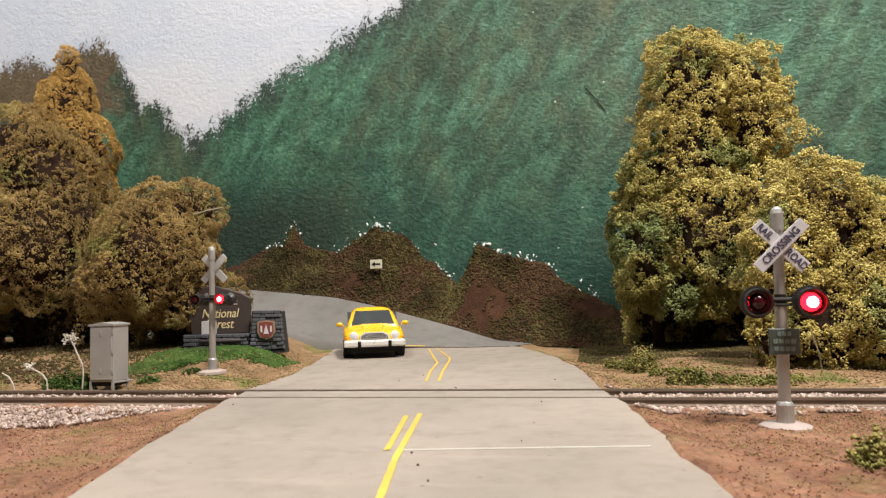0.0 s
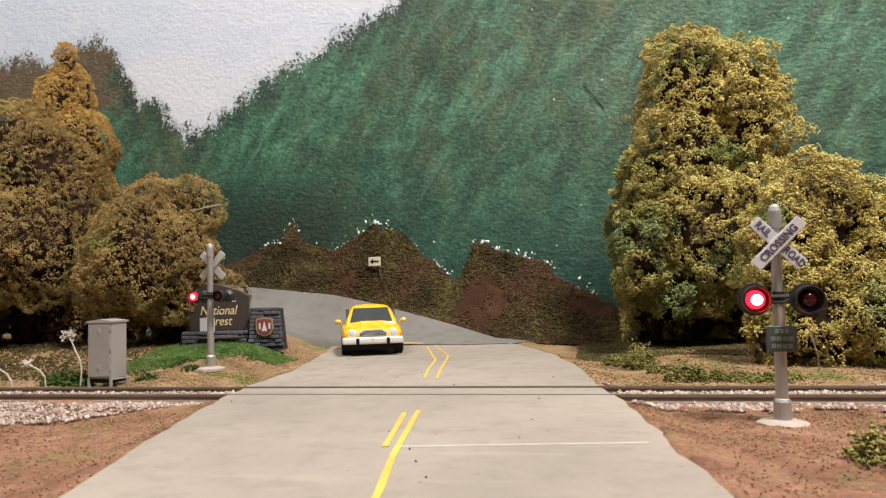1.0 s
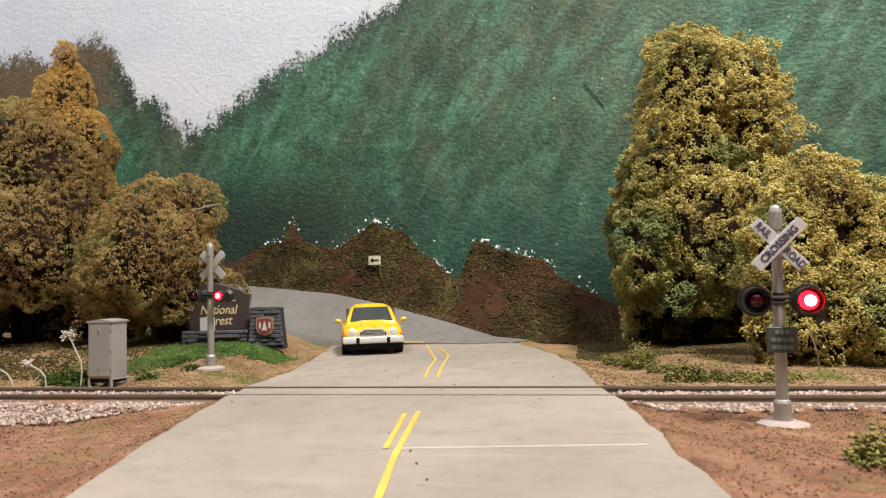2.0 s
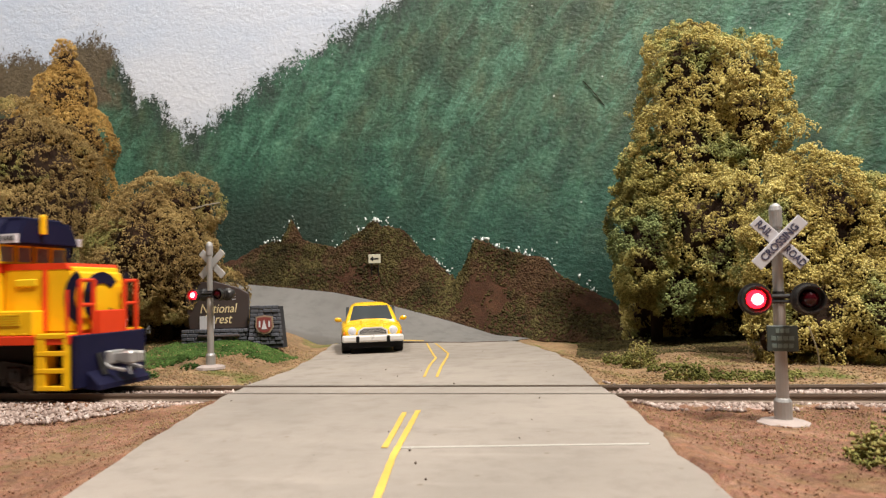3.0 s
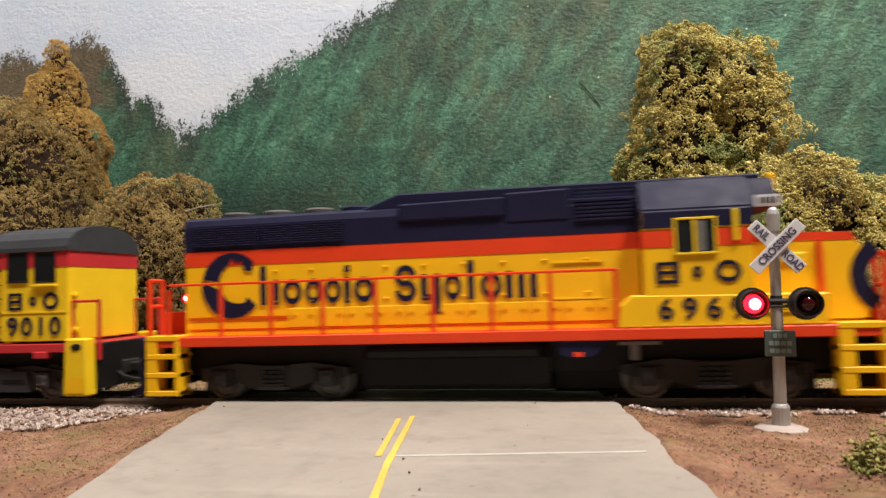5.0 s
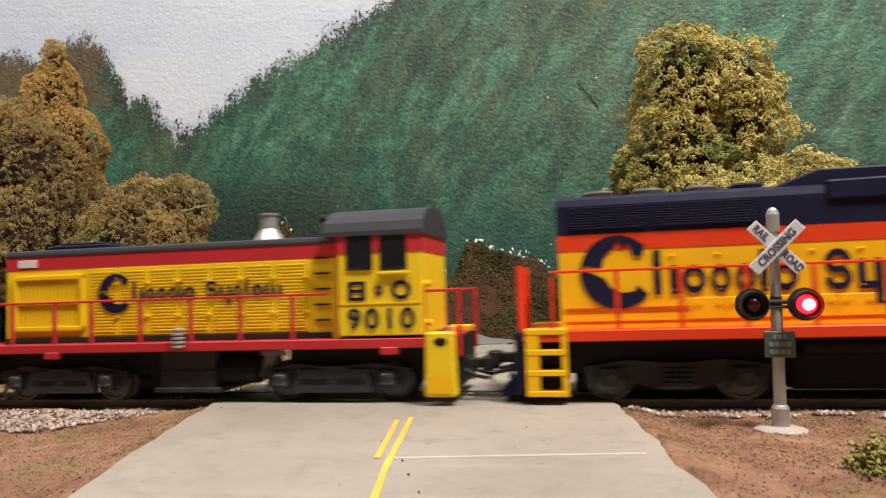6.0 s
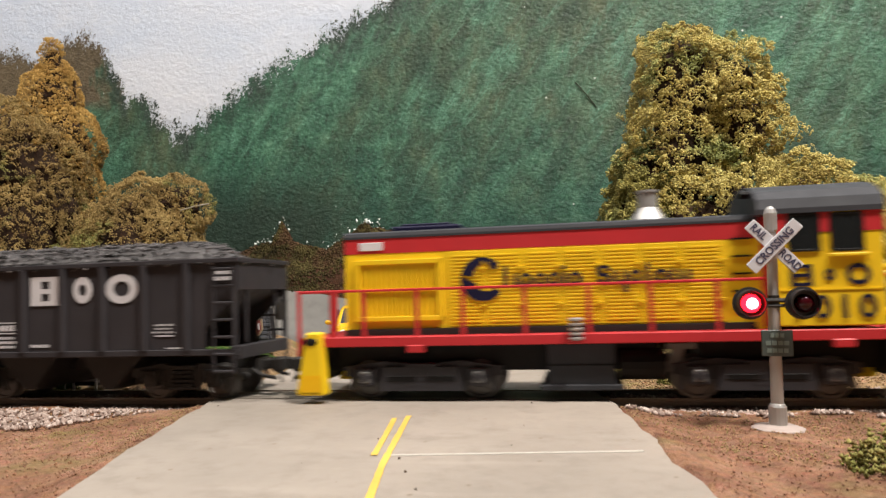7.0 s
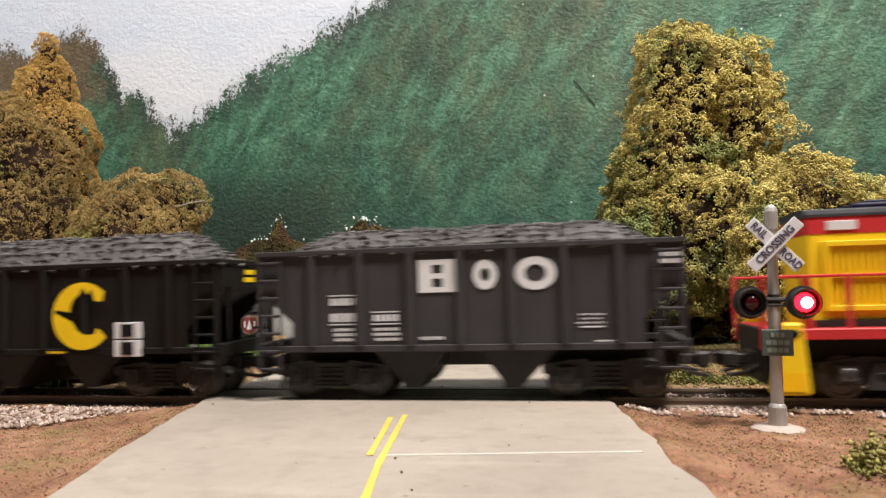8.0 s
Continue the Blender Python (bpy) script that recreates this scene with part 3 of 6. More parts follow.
def build_ballast():
    rng = np.random.default_rng(11)
    pts, size = [], []
    while len(pts) < 21000:
        x = rng.uniform(-420, 200)
        left = x < -60
        y = rng.uniform(-48 if left else -21, 19)
        if road_x(min(max(y, -60), 60), -1) - 1.5 < x < road_x(min(max(y, -60), 60), 1) + 2:
            continue
        if left and y < -12:
            reach = 12 + 36 * smooth(-122, -172, x) + 4 * noise.noise(Vector((x * 0.1, 0, 0)))
            if -y > reach:
                continue
        if not left and y < -15 and noise.noise(Vector((x * 0.15, y * 0.15, 5))) < -0.1:
            continue
        z = -1.75 if abs(y) < 6.6 else (-2.5 - 0.08 * max(0, abs(y) - 10) if abs(y) < 18 else max(ground_z(x, y) + 0.4, -2.9))
        if abs(abs(y) - 8.25) < 1.7:
            continue
        pts.append((x, y, z))
        size.append(rng.uniform(0.4, 0.9))
    stuff("ballast", pts, size, M_BALLAST, "loose pale pinkish-grey ballast stones along the rails", "gravel", 3)


build_ballast()


# ---- bank against the wall ----
BANK_TOP = [(-330, 40), (-290, 52), (-266, 57), (-242, 68), (-228, 70), (-220, 86), (-212, 70), (-200, 66), (-185, 63), (-170, 73), (-157, 80), (-136, 74), (-122, 58), (-113, 50), (-98, 37), (-90, 50), (-84, 65), (-72, 60), (-62, 56), (-43, 50), (-36, 49), (-30, 40), (-10, 28), (19, 12), (46, 2), (90, 0), (200, -1)]
BANK_FOOT = [(-330, 242, 44), (-262, 240.5, 40), (-212, 238.5, 34.5), (-178, 235.5, 30.5), (-150, 231.5, 24.5), (-114, 225.5, 15), (-92, 221.5, 9), (-66, 217.5, 1), (-44, 214, -2.5), (0, 205, -3.5), (60, 205, -3.5), (200, 205, -4)]


def bank_point(x, t):
    """A place on the bank: t from the foot to the ragged top on the wall."""
    fy = float(np.interp(x, [r[0] for r in BANK_FOOT], [r[1] for r in BANK_FOOT]))
    fz = float(np.interp(x, [r[0] for r in BANK_FOOT], [r[2] for r in BANK_FOOT]))
    top = lerp_rows(BANK_TOP, x) + 3.5 * noise.noise(Vector((x * 0.11, 4, 0))) + 2.0 * noise.noise(Vector((x * 0.4, 9, 0)))
    top = max(top, fz + 1)
    y = fy + (WALL_Y - 0.6 - fy) * (t ** 0.8)
    z = fz + (top - fz) * t
    bulge = math.sin(math.pi * min(1, t * 1.02)) * (3.5 * noise.noise(Vector((x * 0.03, t * 2, 7))) - 1.0)
    rough = (0.9 * noise.noise(Vector((x * 0.25, z * 0.25, 3))) + 0.5 * noise.noise(Vector((x * 0.8, z * 0.8, 5)))) * (1 - t ** 6)
    return (x, y + bulge + rough, z + 0.3 * rough)


def build_bank():
    xs, rows = np.arange(-330, 200, 1.6), 34
    verts = [tuple(c * MM for c in bank_point(x, k / rows)) for k in range(rows + 1) for x in xs]
    w = len(xs)
    faces = [(k * w + i, k * w + i + 1, (k + 1) * w + i + 1, (k + 1) * w + i) for k in range(rows) for i in range(w - 1)]
    me = from_arrays("bank", verts, faces, M_BANK)
    me.shade_smooth()
    tagged(new("bank", me), "brown earth bank with a jagged top against the painted wall", "bank", kind="structure")
    rng = np.random.default_rng(5)
    pts, size = [], []
    while len(pts) < 26000:
        x, t = rng.uniform(-330, 120), rng.uniform(0, 0.985)
        d = noise.noise(Vector((x * 0.022 - t * 0.6, t * 1.5, 11))) + 0.4 * noise.noise(Vector((x * 0.09, t * 5, 12)))
        if d < rng.uniform(-0.34, 0.12):
            continue
        p = bank_point(x, t)
        pts.append((p[0], p[1] - 0.3, p[2] + 0.1))
        size.append(rng.uniform(0.4, 1.1))
    stuff("bank_turf", pts, size, M_TURF, "fine olive-brown ground foam glued on the bank", "ground cover", 8)
    # flecks of bare white plaster along the top
    pts, size = [], []
    while len(pts) < 190:
        x = rng.uniform(-255, 5)
        if noise.noise(Vector((x * 0.07, 0, 21))) + rng.uniform(-0.3, 0.3) < 0.05:
            continue
        top = bank_point(x, 1.0)[2]
        pts.append((x, WALL_Y - 0.1, top + rng.exponential(2.2) - 0.8))
        size.append(rng.uniform(0.25, 1.0) ** 1.5 * 1.1)
    stuff("plaster_flecks", pts, size, paint("white_plaster", (0.72, 0.78, 0.76), 0.7, 0.1), "white chips of bare plaster along the top of the bank", "plaster", 9, flat=1.3, thin=0.2)


build_bank()


# ---- trees ----
def leaf_mesh(name, at, axis, size, material, seed):
    """Many small three-sided leaf bits as one mesh, each with its point turned along its axis; in millimetres."""
    rng = np.random.default_rng(seed)
    k = len(at)
    axis = axis / np.linalg.norm(axis, axis=1, keepdims=True)
    side = np.cross(axis, rng.normal(size=(k, 3)))
    side /= np.linalg.norm(side, axis=1, keepdims=True)
    up = np.cross(axis, side)
    pts = np.empty((k, 4, 3))
    for i in range(3):
        a = 2 * math.pi * i / 3
        reach = rng.uniform(0.6, 1.35, (k, 1))
        pts[:, i] = (side * math.cos(a) + up * math.sin(a)) * reach - axis * rng.uniform(0.0, 0.35, (k, 1))
    pts[:, 3] = axis * rng.uniform(0.35, 0.8, (k, 1)) + 0.25 * rng.normal(size=(k, 3))
    pts = (pts * np.asarray(size, float).reshape(k, 1, 1) + np.asarray(at)[:, None]) * MM
    corner = np.array([(0, 1, 3), (1, 2, 3), (2, 0, 3), (0, 2, 1)])
    faces = (corner[None] + 4 * np.arange(k)[:, None, None]).reshape(-1, 3)
    me = bpy.data.meshes.new(name)
    me.vertices.add(4 * k)
    me.vertices.foreach_set("co", pts.ravel())
    me.loops.add(12 * k)
    me.loops.foreach_set("vertex_index", faces.ravel().astype(np.int32))
    me.polygons.add(4 * k)
    me.polygons.foreach_set("loop_start", np.arange(0, 12 * k, 3, dtype=np.int32))
    me.materials.append(material)
    me.update(calc_edges=True)
    return me


def crown_tufts(blobs, tufts, seed, lumpy=8.0, floor=-4.0):
    """Places and outward directions of tufts on the skin of several overlapping uneven forms."""
    rng = np.random.default_rng(seed)
    blobs = np.array(blobs, float)
    area = (blobs[:, 3] * blobs[:, 4] + blobs[:, 4] * blobs[:, 5] + blobs[:, 3] * blobs[:, 5])
    pick = rng.choice(len(blobs), tufts * 2, p=area / area.sum())
    d = rng.normal(size=(len(pick), 3))
    d /= np.linalg.norm(d, axis=1, keepdims=True)
    b = blobs[pick]
    raw = b[:, :3] + d * b[:, 3:6]
    lump = np.array([noise.noise(Vector(r * 0.075)) + 0.8 * noise.noise(Vector(r * 0.16)) - 0.6 * abs(noise.noise(Vector(r * 0.05 + np.array((9.0, 0, 0))))) for r in raw])
    out = d / b[:, 3:6]
    out /= np.linalg.norm(out, axis=1, keepdims=True)
    at = raw + d * (lumpy * lump[:, None])
    inside = np.zeros(len(at), bool)
    for q in blobs:
        inside |= (((at - q[:3]) / q[3:6]) ** 2).sum(1) < 0.62
    keep = ~inside & (at[:, 1] < blobs[:, 1].max() + 12) & (at[:, 2] > -3.0) & ((at[:, 1] > 6) | (at[:, 2] > floor + 3.0 * np.sin(at[:, 0] * 0.31) + 2.0 * np.sin(at[:, 0] * 0.83)))
    return at[keep][:tufts], out[keep][:tufts]


def tuft_leaves(at, out, radius, per, seed):
    """Leaf places and axes round each tuft."""
    rng = np.random.default_rng(seed)
    d = np.repeat(out, per, 0) * 0.55 + rng.normal(size=(len(at) * per, 3)) * 0.75
    d /= np.linalg.norm(d, axis=1, keepdims=True)
    r = np.repeat(rng.uniform(0.55, 1.35, len(at)), per)[:, None] * radius * rng.uniform(0.7, 1.12, (len(d), 1))
    return np.repeat(at, per, 0) + d * r, d + 0.32 * rng.normal(size=d.shape)


def build_tree(name, label, foot, blobs, count, leaf, material, seed, floor=-4.0, tuft=2.6, per=26, lumpy=8.0):
    """A model tree: trunk and limbs, twig mass and a crown of many small leaf pieces in tufts."""
    tree = thing(name, label, "tree", pose(foot[0] * MM, foot[1] * MM, foot[2] * MM))
    rel = [(b[0] - foot[0], b[1] - foot[1], b[2] - foot[2], *b[3:]) for b in blobs]
    top = max(b[2] for b in rel)
    bm = bmesh.new()
    rod(bm, (0, 0, -2), (0, 0, top * 0.5), 3.4, 10, 2.2)
    rod(bm, (0, 0, top * 0.5), (0, 0, top * 0.95), 2.2, 8, 0.8)
    for b in rel:
        rod(bm, (0, 0, max(4, b[2] * 0.45)), b[:3], 1.5, 6, 0.5)
    part("trunk", bm, M_BARK, tree)
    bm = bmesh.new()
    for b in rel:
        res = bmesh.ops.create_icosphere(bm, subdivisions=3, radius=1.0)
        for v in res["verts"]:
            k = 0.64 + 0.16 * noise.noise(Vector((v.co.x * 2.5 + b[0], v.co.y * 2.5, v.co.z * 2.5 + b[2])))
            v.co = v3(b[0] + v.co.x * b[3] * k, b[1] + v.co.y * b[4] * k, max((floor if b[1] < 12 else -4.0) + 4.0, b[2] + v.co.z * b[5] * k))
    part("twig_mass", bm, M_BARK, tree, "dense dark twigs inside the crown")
    at, out = crown_tufts(rel, count // per, seed, lumpy, floor)
    pts, axis = tuft_leaves(at, out, tuft, per, seed + 2)
    rng = np.random.default_rng(seed + 1)
    crown = new("crown", leaf_mesh("crown", pts, axis, rng.uniform(0.45, 1.0, len(pts)) * leaf, material, seed))
    crown.parent = tree
    return tree


build_tree("tree", "tall golden-olive model tree with dense clump foliage", (48, 185, -3), [
    (52, 185, 126, 28, 26, 42), (44, 180, 92, 28, 28, 40), (74, 186, 113, 30, 26, 36), (74, 186, 86, 17, 24, 36), (50, 165, 52, 28, 30, 36), (76, 168, 56, 30, 30, 36), (49, 182, 150, 21, 18, 22), (71, 184, 134, 26, 22, 27), (30, 206, 12, 20, 12, 24), (46, 206, 14, 26, 12, 28), (78, 206, 14, 26, 12, 28)],
    125000, 0.90, M_LEAF_GOLD, 21, 9.0, 2.2, 20)
build_tree("tree", "narrow green-gold model tree leaning on the tall one", (26, 172, -3), [
    (24, 176, 56, 20, 22, 36), (21, 152, 46, 13, 16, 24), (29, 174, 82, 17, 18, 24), (34, 152, 28, 12, 14, 16)],
    36000, 0.98, M_LEAF_GREEN, 27, 18.0)
build_tree("tree", "lower rounded golden model tree beside the tall one", (84, 94, -3), [
    (82, 93, 53, 23, 21, 27), (101, 98, 43, 21, 19, 28), (72, 88, 38, 20, 19, 31), (91, 88, 27, 26, 21, 25), (110, 98, 30, 20, 19, 28), (71, 80, 20, 15, 15, 18), (62, 76, 7, 11, 11, 12), (76, 72, 13, 17, 13, 18), (99, 72, 14, 20, 14, 21)],
    105000, 0.70, M_LEAF_GOLD, 22, -4.0, 1.8, 20, 6.0)
build_tree("tree", "broad brown model tree with dense crumbly foliage", (-325, 130, 4), [
    (-338, 134, 118, 36, 30, 34), (-312, 130, 98, 30, 28, 38), (-352, 130, 90, 40, 30, 44), (-304, 112, 62, 28, 28, 34), (-330, 100, 62, 40, 30, 34), (-382, 104, 66, 36, 30, 36), (-372, 126, 48, 36, 28, 44), (-296, 126, 80, 20, 22, 24), (-288, 156, 22, 34, 14, 34), (-335, 156, 22, 40, 14, 36), (-390, 156, 22, 40, 14, 36)],
    160000, 0.66, M_LEAF_BROWN, 23, 6.0, 1.45, 11, 5.0)
build_tree("tree", "pointed rust-orange model tree behind the brown one", (-306, 156, 4), [
    (-322, 156, 150, 18, 16, 26), (-321, 156, 174, 8, 8, 18), (-310, 154, 124, 22, 18, 26), (-334, 156, 128, 26, 18, 28), (-306, 156, 92, 18, 18, 34)],
    64000, 0.64, M_LEAF_RUST, 24, -4.0, 1.35, 11, 3.0)
build_tree("tree", "small round brown-green model tree beside the forest sign", (-228, 120, 4), [
    (-236, 122, 72, 22, 22, 24), (-217, 124, 80, 17, 18, 17), (-231, 112, 52, 30, 28, 32), (-246, 112, 44, 22, 26, 26), (-217, 118, 50, 17, 24, 34), (-240, 146, 20, 26, 12, 30), (-214, 146, 18, 20, 12, 30)],
    95000, 0.64, M_LEAF_BROWN, 25, 5.0, 1.4, 11, 4.5)
# ---- train materials ----
M_YEL = paint("engine_yellow", (0.84, 0.47, 0.008), 0.42, 0.07, spec=0.25)
M_RED = paint("vermilion", (0.70, 0.052, 0.012), 0.42, 0.09, spec=0.25)
M_BLUE = paint("dark_blue", (0.009, 0.009, 0.034), 0.52, 0.15, spec=0.18)
M_YEL2 = paint("switcher_yellow", (0.79, 0.53, 0.014), 0.45, 0.08, spec=0.25)
M_RED2 = paint("switcher_red", (0.47, 0.028, 0.034), 0.45, 0.10, spec=0.25)
M_GREY = paint("dark_grey_roof", (0.036, 0.038, 0.045), 0.6, 0.15, spec=0.25)
M_BLACK = paint("black_plastic", (0.007, 0.0065, 0.0065), 0.55, 0.2, 0.4, spec=0.22)
M_SOOT = paint("weathered_black", (0.027, 0.025, 0.024), 0.5, 0.3, 0.5, spec=0.3)
M_HOPPER = paint("hopper_charcoal", (0.037, 0.0345, 0.039), 0.55, 0.16, 0.3, spec=0.25)
M_HOPPER2 = paint("hopper_black", (0.009, 0.008, 0.0075), 0.55, 0.16, 0.3, spec=0.22)
M_WHITE = paint("white_lettering", (0.60, 0.60, 0.63), 0.5, 0.06)
M_SILVER = paint("silver_paint", (0.44, 0.43, 0.42), 0.4, 0.1, 0.2, metal=0.55)
M_STEEL = paint("wheel_steel", (0.11, 0.105, 0.10), 0.45, 0.2, 0.3, metal=0.6)
M_GLASS_DARK = paint("smoked_window", (0.012, 0.014, 0.015), 0.08, 0.1, 0.0)
M_CURTAIN = paint("grey_window_inside", (0.15, 0.15, 0.145), 0.3, 0.2)
M_ORANGE = paint("orange_glow_trim", (0.75, 0.20, 0.02), 0.4, 0.08)


def mat_coal():
    n = Nodes("coal")
    # the palest lumps carry the coal's glints in their base colour
    col = n.ramp(n.island(), [(0.0, (0.012, 0.011, 0.011)), (0.55, (0.05, 0.046, 0.046)), (1.0, (0.22, 0.20, 0.205))])
    return n.done(col, n.ramp(n.noise(1.0), [(0.3, 0.25), (0.7, 0.6)]), n.bump(n.noise(0.7, 4), 0.3, 0.7))


M_COAL = mat_coal()
WHEELS = []


def hood_form(bm, x0, x1, half, z0, z1, roof):
    """A long hood: upright sides and a rounded roof."""
    prism(bm, [(-half, z0), (half, z0), (half, z1 - roof), (half - 0.25 * roof, z1 - 0.35 * roof), (half - roof, z1), (-half + roof, z1), (-half + 0.25 * roof, z1 - 0.35 * roof), (-half, z1 - roof)], "x", x0, x1)


def band(name, parent, x0, x1, half, z0, z1, mat, label, proud=0.12):
    """A painted band wrapped round three sides of a body."""
    bm = bmesh.new()
    box(bm, x0 - proud, x1 + proud, -half - proud, half + proud, z0, z1, 0.08)
    return part(name, bm, mat, parent, label)


def wheelset(parent, x, r, flange=0.7):
    bm = bmesh.new()
    for s in (-1, 1):
        lathe(bm, [(r * 0.35, s * 9.6), (r * 0.42, s * 9.9), (r * 0.78, s * 9.5), (r * 0.84, s * 9.9), (r, s * 9.7), (r, s * 7.6), (r + flange, s * 7.3), (r + flange, s * 6.7), (r * 0.8, s * 6.6)], (0, 0, 0), "y", 24)
        for k in range(5):
            a = 2 * math.pi * k / 5
            rod(bm, (r * 0.58 * math.cos(a), s * 9.4, r * 0.58 * math.sin(a)), (r * 0.58 * math.cos(a), s * 9.9, r * 0.58 * math.sin(a)), r * 0.1, 6)
    rod(bm, (0, -10.5, 0), (0, 10.5, 0), 1.1, 8)
    ob = part("wheelset", bm, M_STEEL, parent, "dark steel wheels on one axle")
    ob.matrix_basis = pose(x * MM, 0, r * MM)
    WHEELS.append((ob, x, r))
    return ob


def truck(parent, x, base, r, mat, journal=None):
    """A wheel truck: two side frames with boxes, springs and brake gear."""
    bm = bmesh.new()
    box(bm, x - base * 0.3, x + base * 0.3, -11, 11, 6, 10, 0.4)
    frame_part = part("truck", bm, mat, parent, "dark wheel truck")
    h = base / 2
    for s in (-1, 1):
        bm = bmesh.new()
        prism(bm, [(x - h - 6.5, 7.2), (x - h - 6.5, 9.6), (x - h + 5, 11.2), (x - 5, 10.6), (x + 5, 10.6), (x + h - 5, 11.2), (x + h + 6.5, 9.6), (x + h + 6.5, 7.2), (x + h + 3, 6.4), (x + h - 5, 5.6), (x + 5.5, 3.4), (x - 5.5, 3.4), (x - h + 5, 5.6), (x - h - 3, 6.4)], "y", s * 11.6, s * 13.2)
        for xx in (x - h, x + h):
            box(bm, xx - 2.5, xx + 2.5, s * 13.4 - 1.4, s * 13.4 + 1.2, 4.2, 9.4, 0.5)
            rod(bm, (xx, s * 12, 6.8), (xx, s * 15.0, 6.8), 1.5, 10)
        for dx in (-2.6, 0, 2.6):
            for k in range(4):
                rod(bm, (x + dx, s * 13.8, 4.4 + k * 1.3), (x + dx, s * 13.8, 5.2 + k * 1.3), 1.05, 8)
        box(bm, x - 4.6, x + 4.6, s * 13.6 - 1.0, s * 13.6 + 1.0, 9.4, 10.6, 0.2)
        box(bm, x - 4.6, x + 4.6, s * 13.6 - 1.0, s * 13.6 + 1.0, 3.4, 4.3, 0.2)
        side = part("side_frame", bm, mat, frame_part)
        if journal:
            for xx in (x - h, x + h):
                bm = bmesh.new()
                box(bm, xx - 1.7, xx + 1.7, s * 14.6 - 0.5, s * 14.6 + 0.7, 5.0, 8.6, 0.5)
                part("journal_cover", bm, journal, frame_part, "worn grey bearing cover")
        for xx in (x - h, x + h):
            bm = bmesh.new()
            lathe(bm, [(0.5, s * 15.3), (1.2, s * 15.2), (1.9, s * 14.4), (2.1, s * 13.2)], (xx, 0, 6.8), "y", 14)
            part("journal_box", bm, mat, frame_part)
            bm = bmesh.new()
            rod(bm, (xx + 4.6, s * 13.4, 3.2), (xx + 3.4, s * 13.6, 9.4), 0.6, 6)
            rod(bm, (xx - 4.6, s * 13.4, 3.2), (xx - 3.4, s * 13.6, 9.4), 0.6, 6)
            part("brake_hanger", bm, mat, frame_part)
    for xx in (x - h, x + h):
        wheelset(parent, xx, r)


def coupler(parent, x, s, mat, z=9.5):
    bm = bmesh.new()
    box(bm, min(x, x + s * 7), max(x, x + s * 7), -1.6, 1.6, z - 1.4, z + 1.4, 0.3)
    box(bm, min(x + s * 6, x + s * 10), max(x + s * 6, x + s * 10), -3.2, 1.2, z - 2.2, z + 2.2, 0.7)
    box(bm, min(x + s * 7.5, x + s * 11), max(x + s * 7.5, x + s * 11), 0.6, 3.0, z - 1.9, z + 1.9, 0.6)
    rod(bm, (x + s * 8, -2, z - 1), (x + s * 9.5, -2.6, z - 5.5), 0.35, 6)
    for y in (-5.5, 5.5):
        rod(bm, (x, y, z - 0.5), (x + s * 4.0, y, z - 3.0), 0.6, 6)
        rod(bm, (x + s * 4.0, y, z - 3.0), (x + s * 8.5, y * 0.8, z - 4.0), 0.6, 6)
    box(bm, min(x, x + s * 2.5), max(x, x + s * 2.5), -4.2, 4.2, z - 2.2, z + 2.4, 0.4)
    return part("coupler", bm, mat, parent, "knuckle coupler")


def ring(bm, cx, cz, r, hole, y, sx=1.0, a0=0, a1=360, depth=0.16, n=22):
    """A flat ring or open ring standing on the side of a car."""
    closed = abs(a1 - a0) >= 360
    loops = []
    for i in range(n if closed else n + 1):
        c, s = math.cos(radians(a0 + (a1 - a0) * i / n)), math.sin(radians(a0 + (a1 - a0) * i / n))
        loops.append([bm.verts.new(v3(cx + q * sx * c, w, cz + q * s)) for q, w in ((r, y - depth), (hole, y - depth), (hole, y), (r, y))])
    faces = []
    for i in range(n):
        p, q = loops[i], loops[(i + 1) % len(loops)]
        for k in range(4):
            faces.append(bm.faces.new((p[k], p[(k + 1) % 4], q[(k + 1) % 4], q[k])))
    if not closed:
        faces += [bm.faces.new(loops[0]), bm.faces.new(loops[-1][::-1])]
    bmesh.ops.recalc_face_normals(bm, faces=faces)


def emblem(name, parent, mat, cx, cz, r, y, label):
    """The round open emblem: a thick crescent with a leaning wedge across its foot."""
    bm = bmesh.new()
    outline = arc(0, 0, 1.0, 44, 322, 30) + [(0.50, -0.36)] + arc(0.20, 0.06, 0.62, -68, -130, 6) + [(-0.36, -0.16), (-0.93, 0.10), (-0.92, 0.20), (-0.42, 0.12)] + arc(0.20, 0.10, 0.62, 172, 118, 7) + [(0.02, 0.86), (0.16, 0.62), (0.30, 0.80), (0.42, 0.44), (0.66, 0.42)]
    prism(bm, [(cx + u * r, cz + v * r) for u, v in outline], "y", y, y - 0.16)
    return part(name, bm, mat, parent, label)


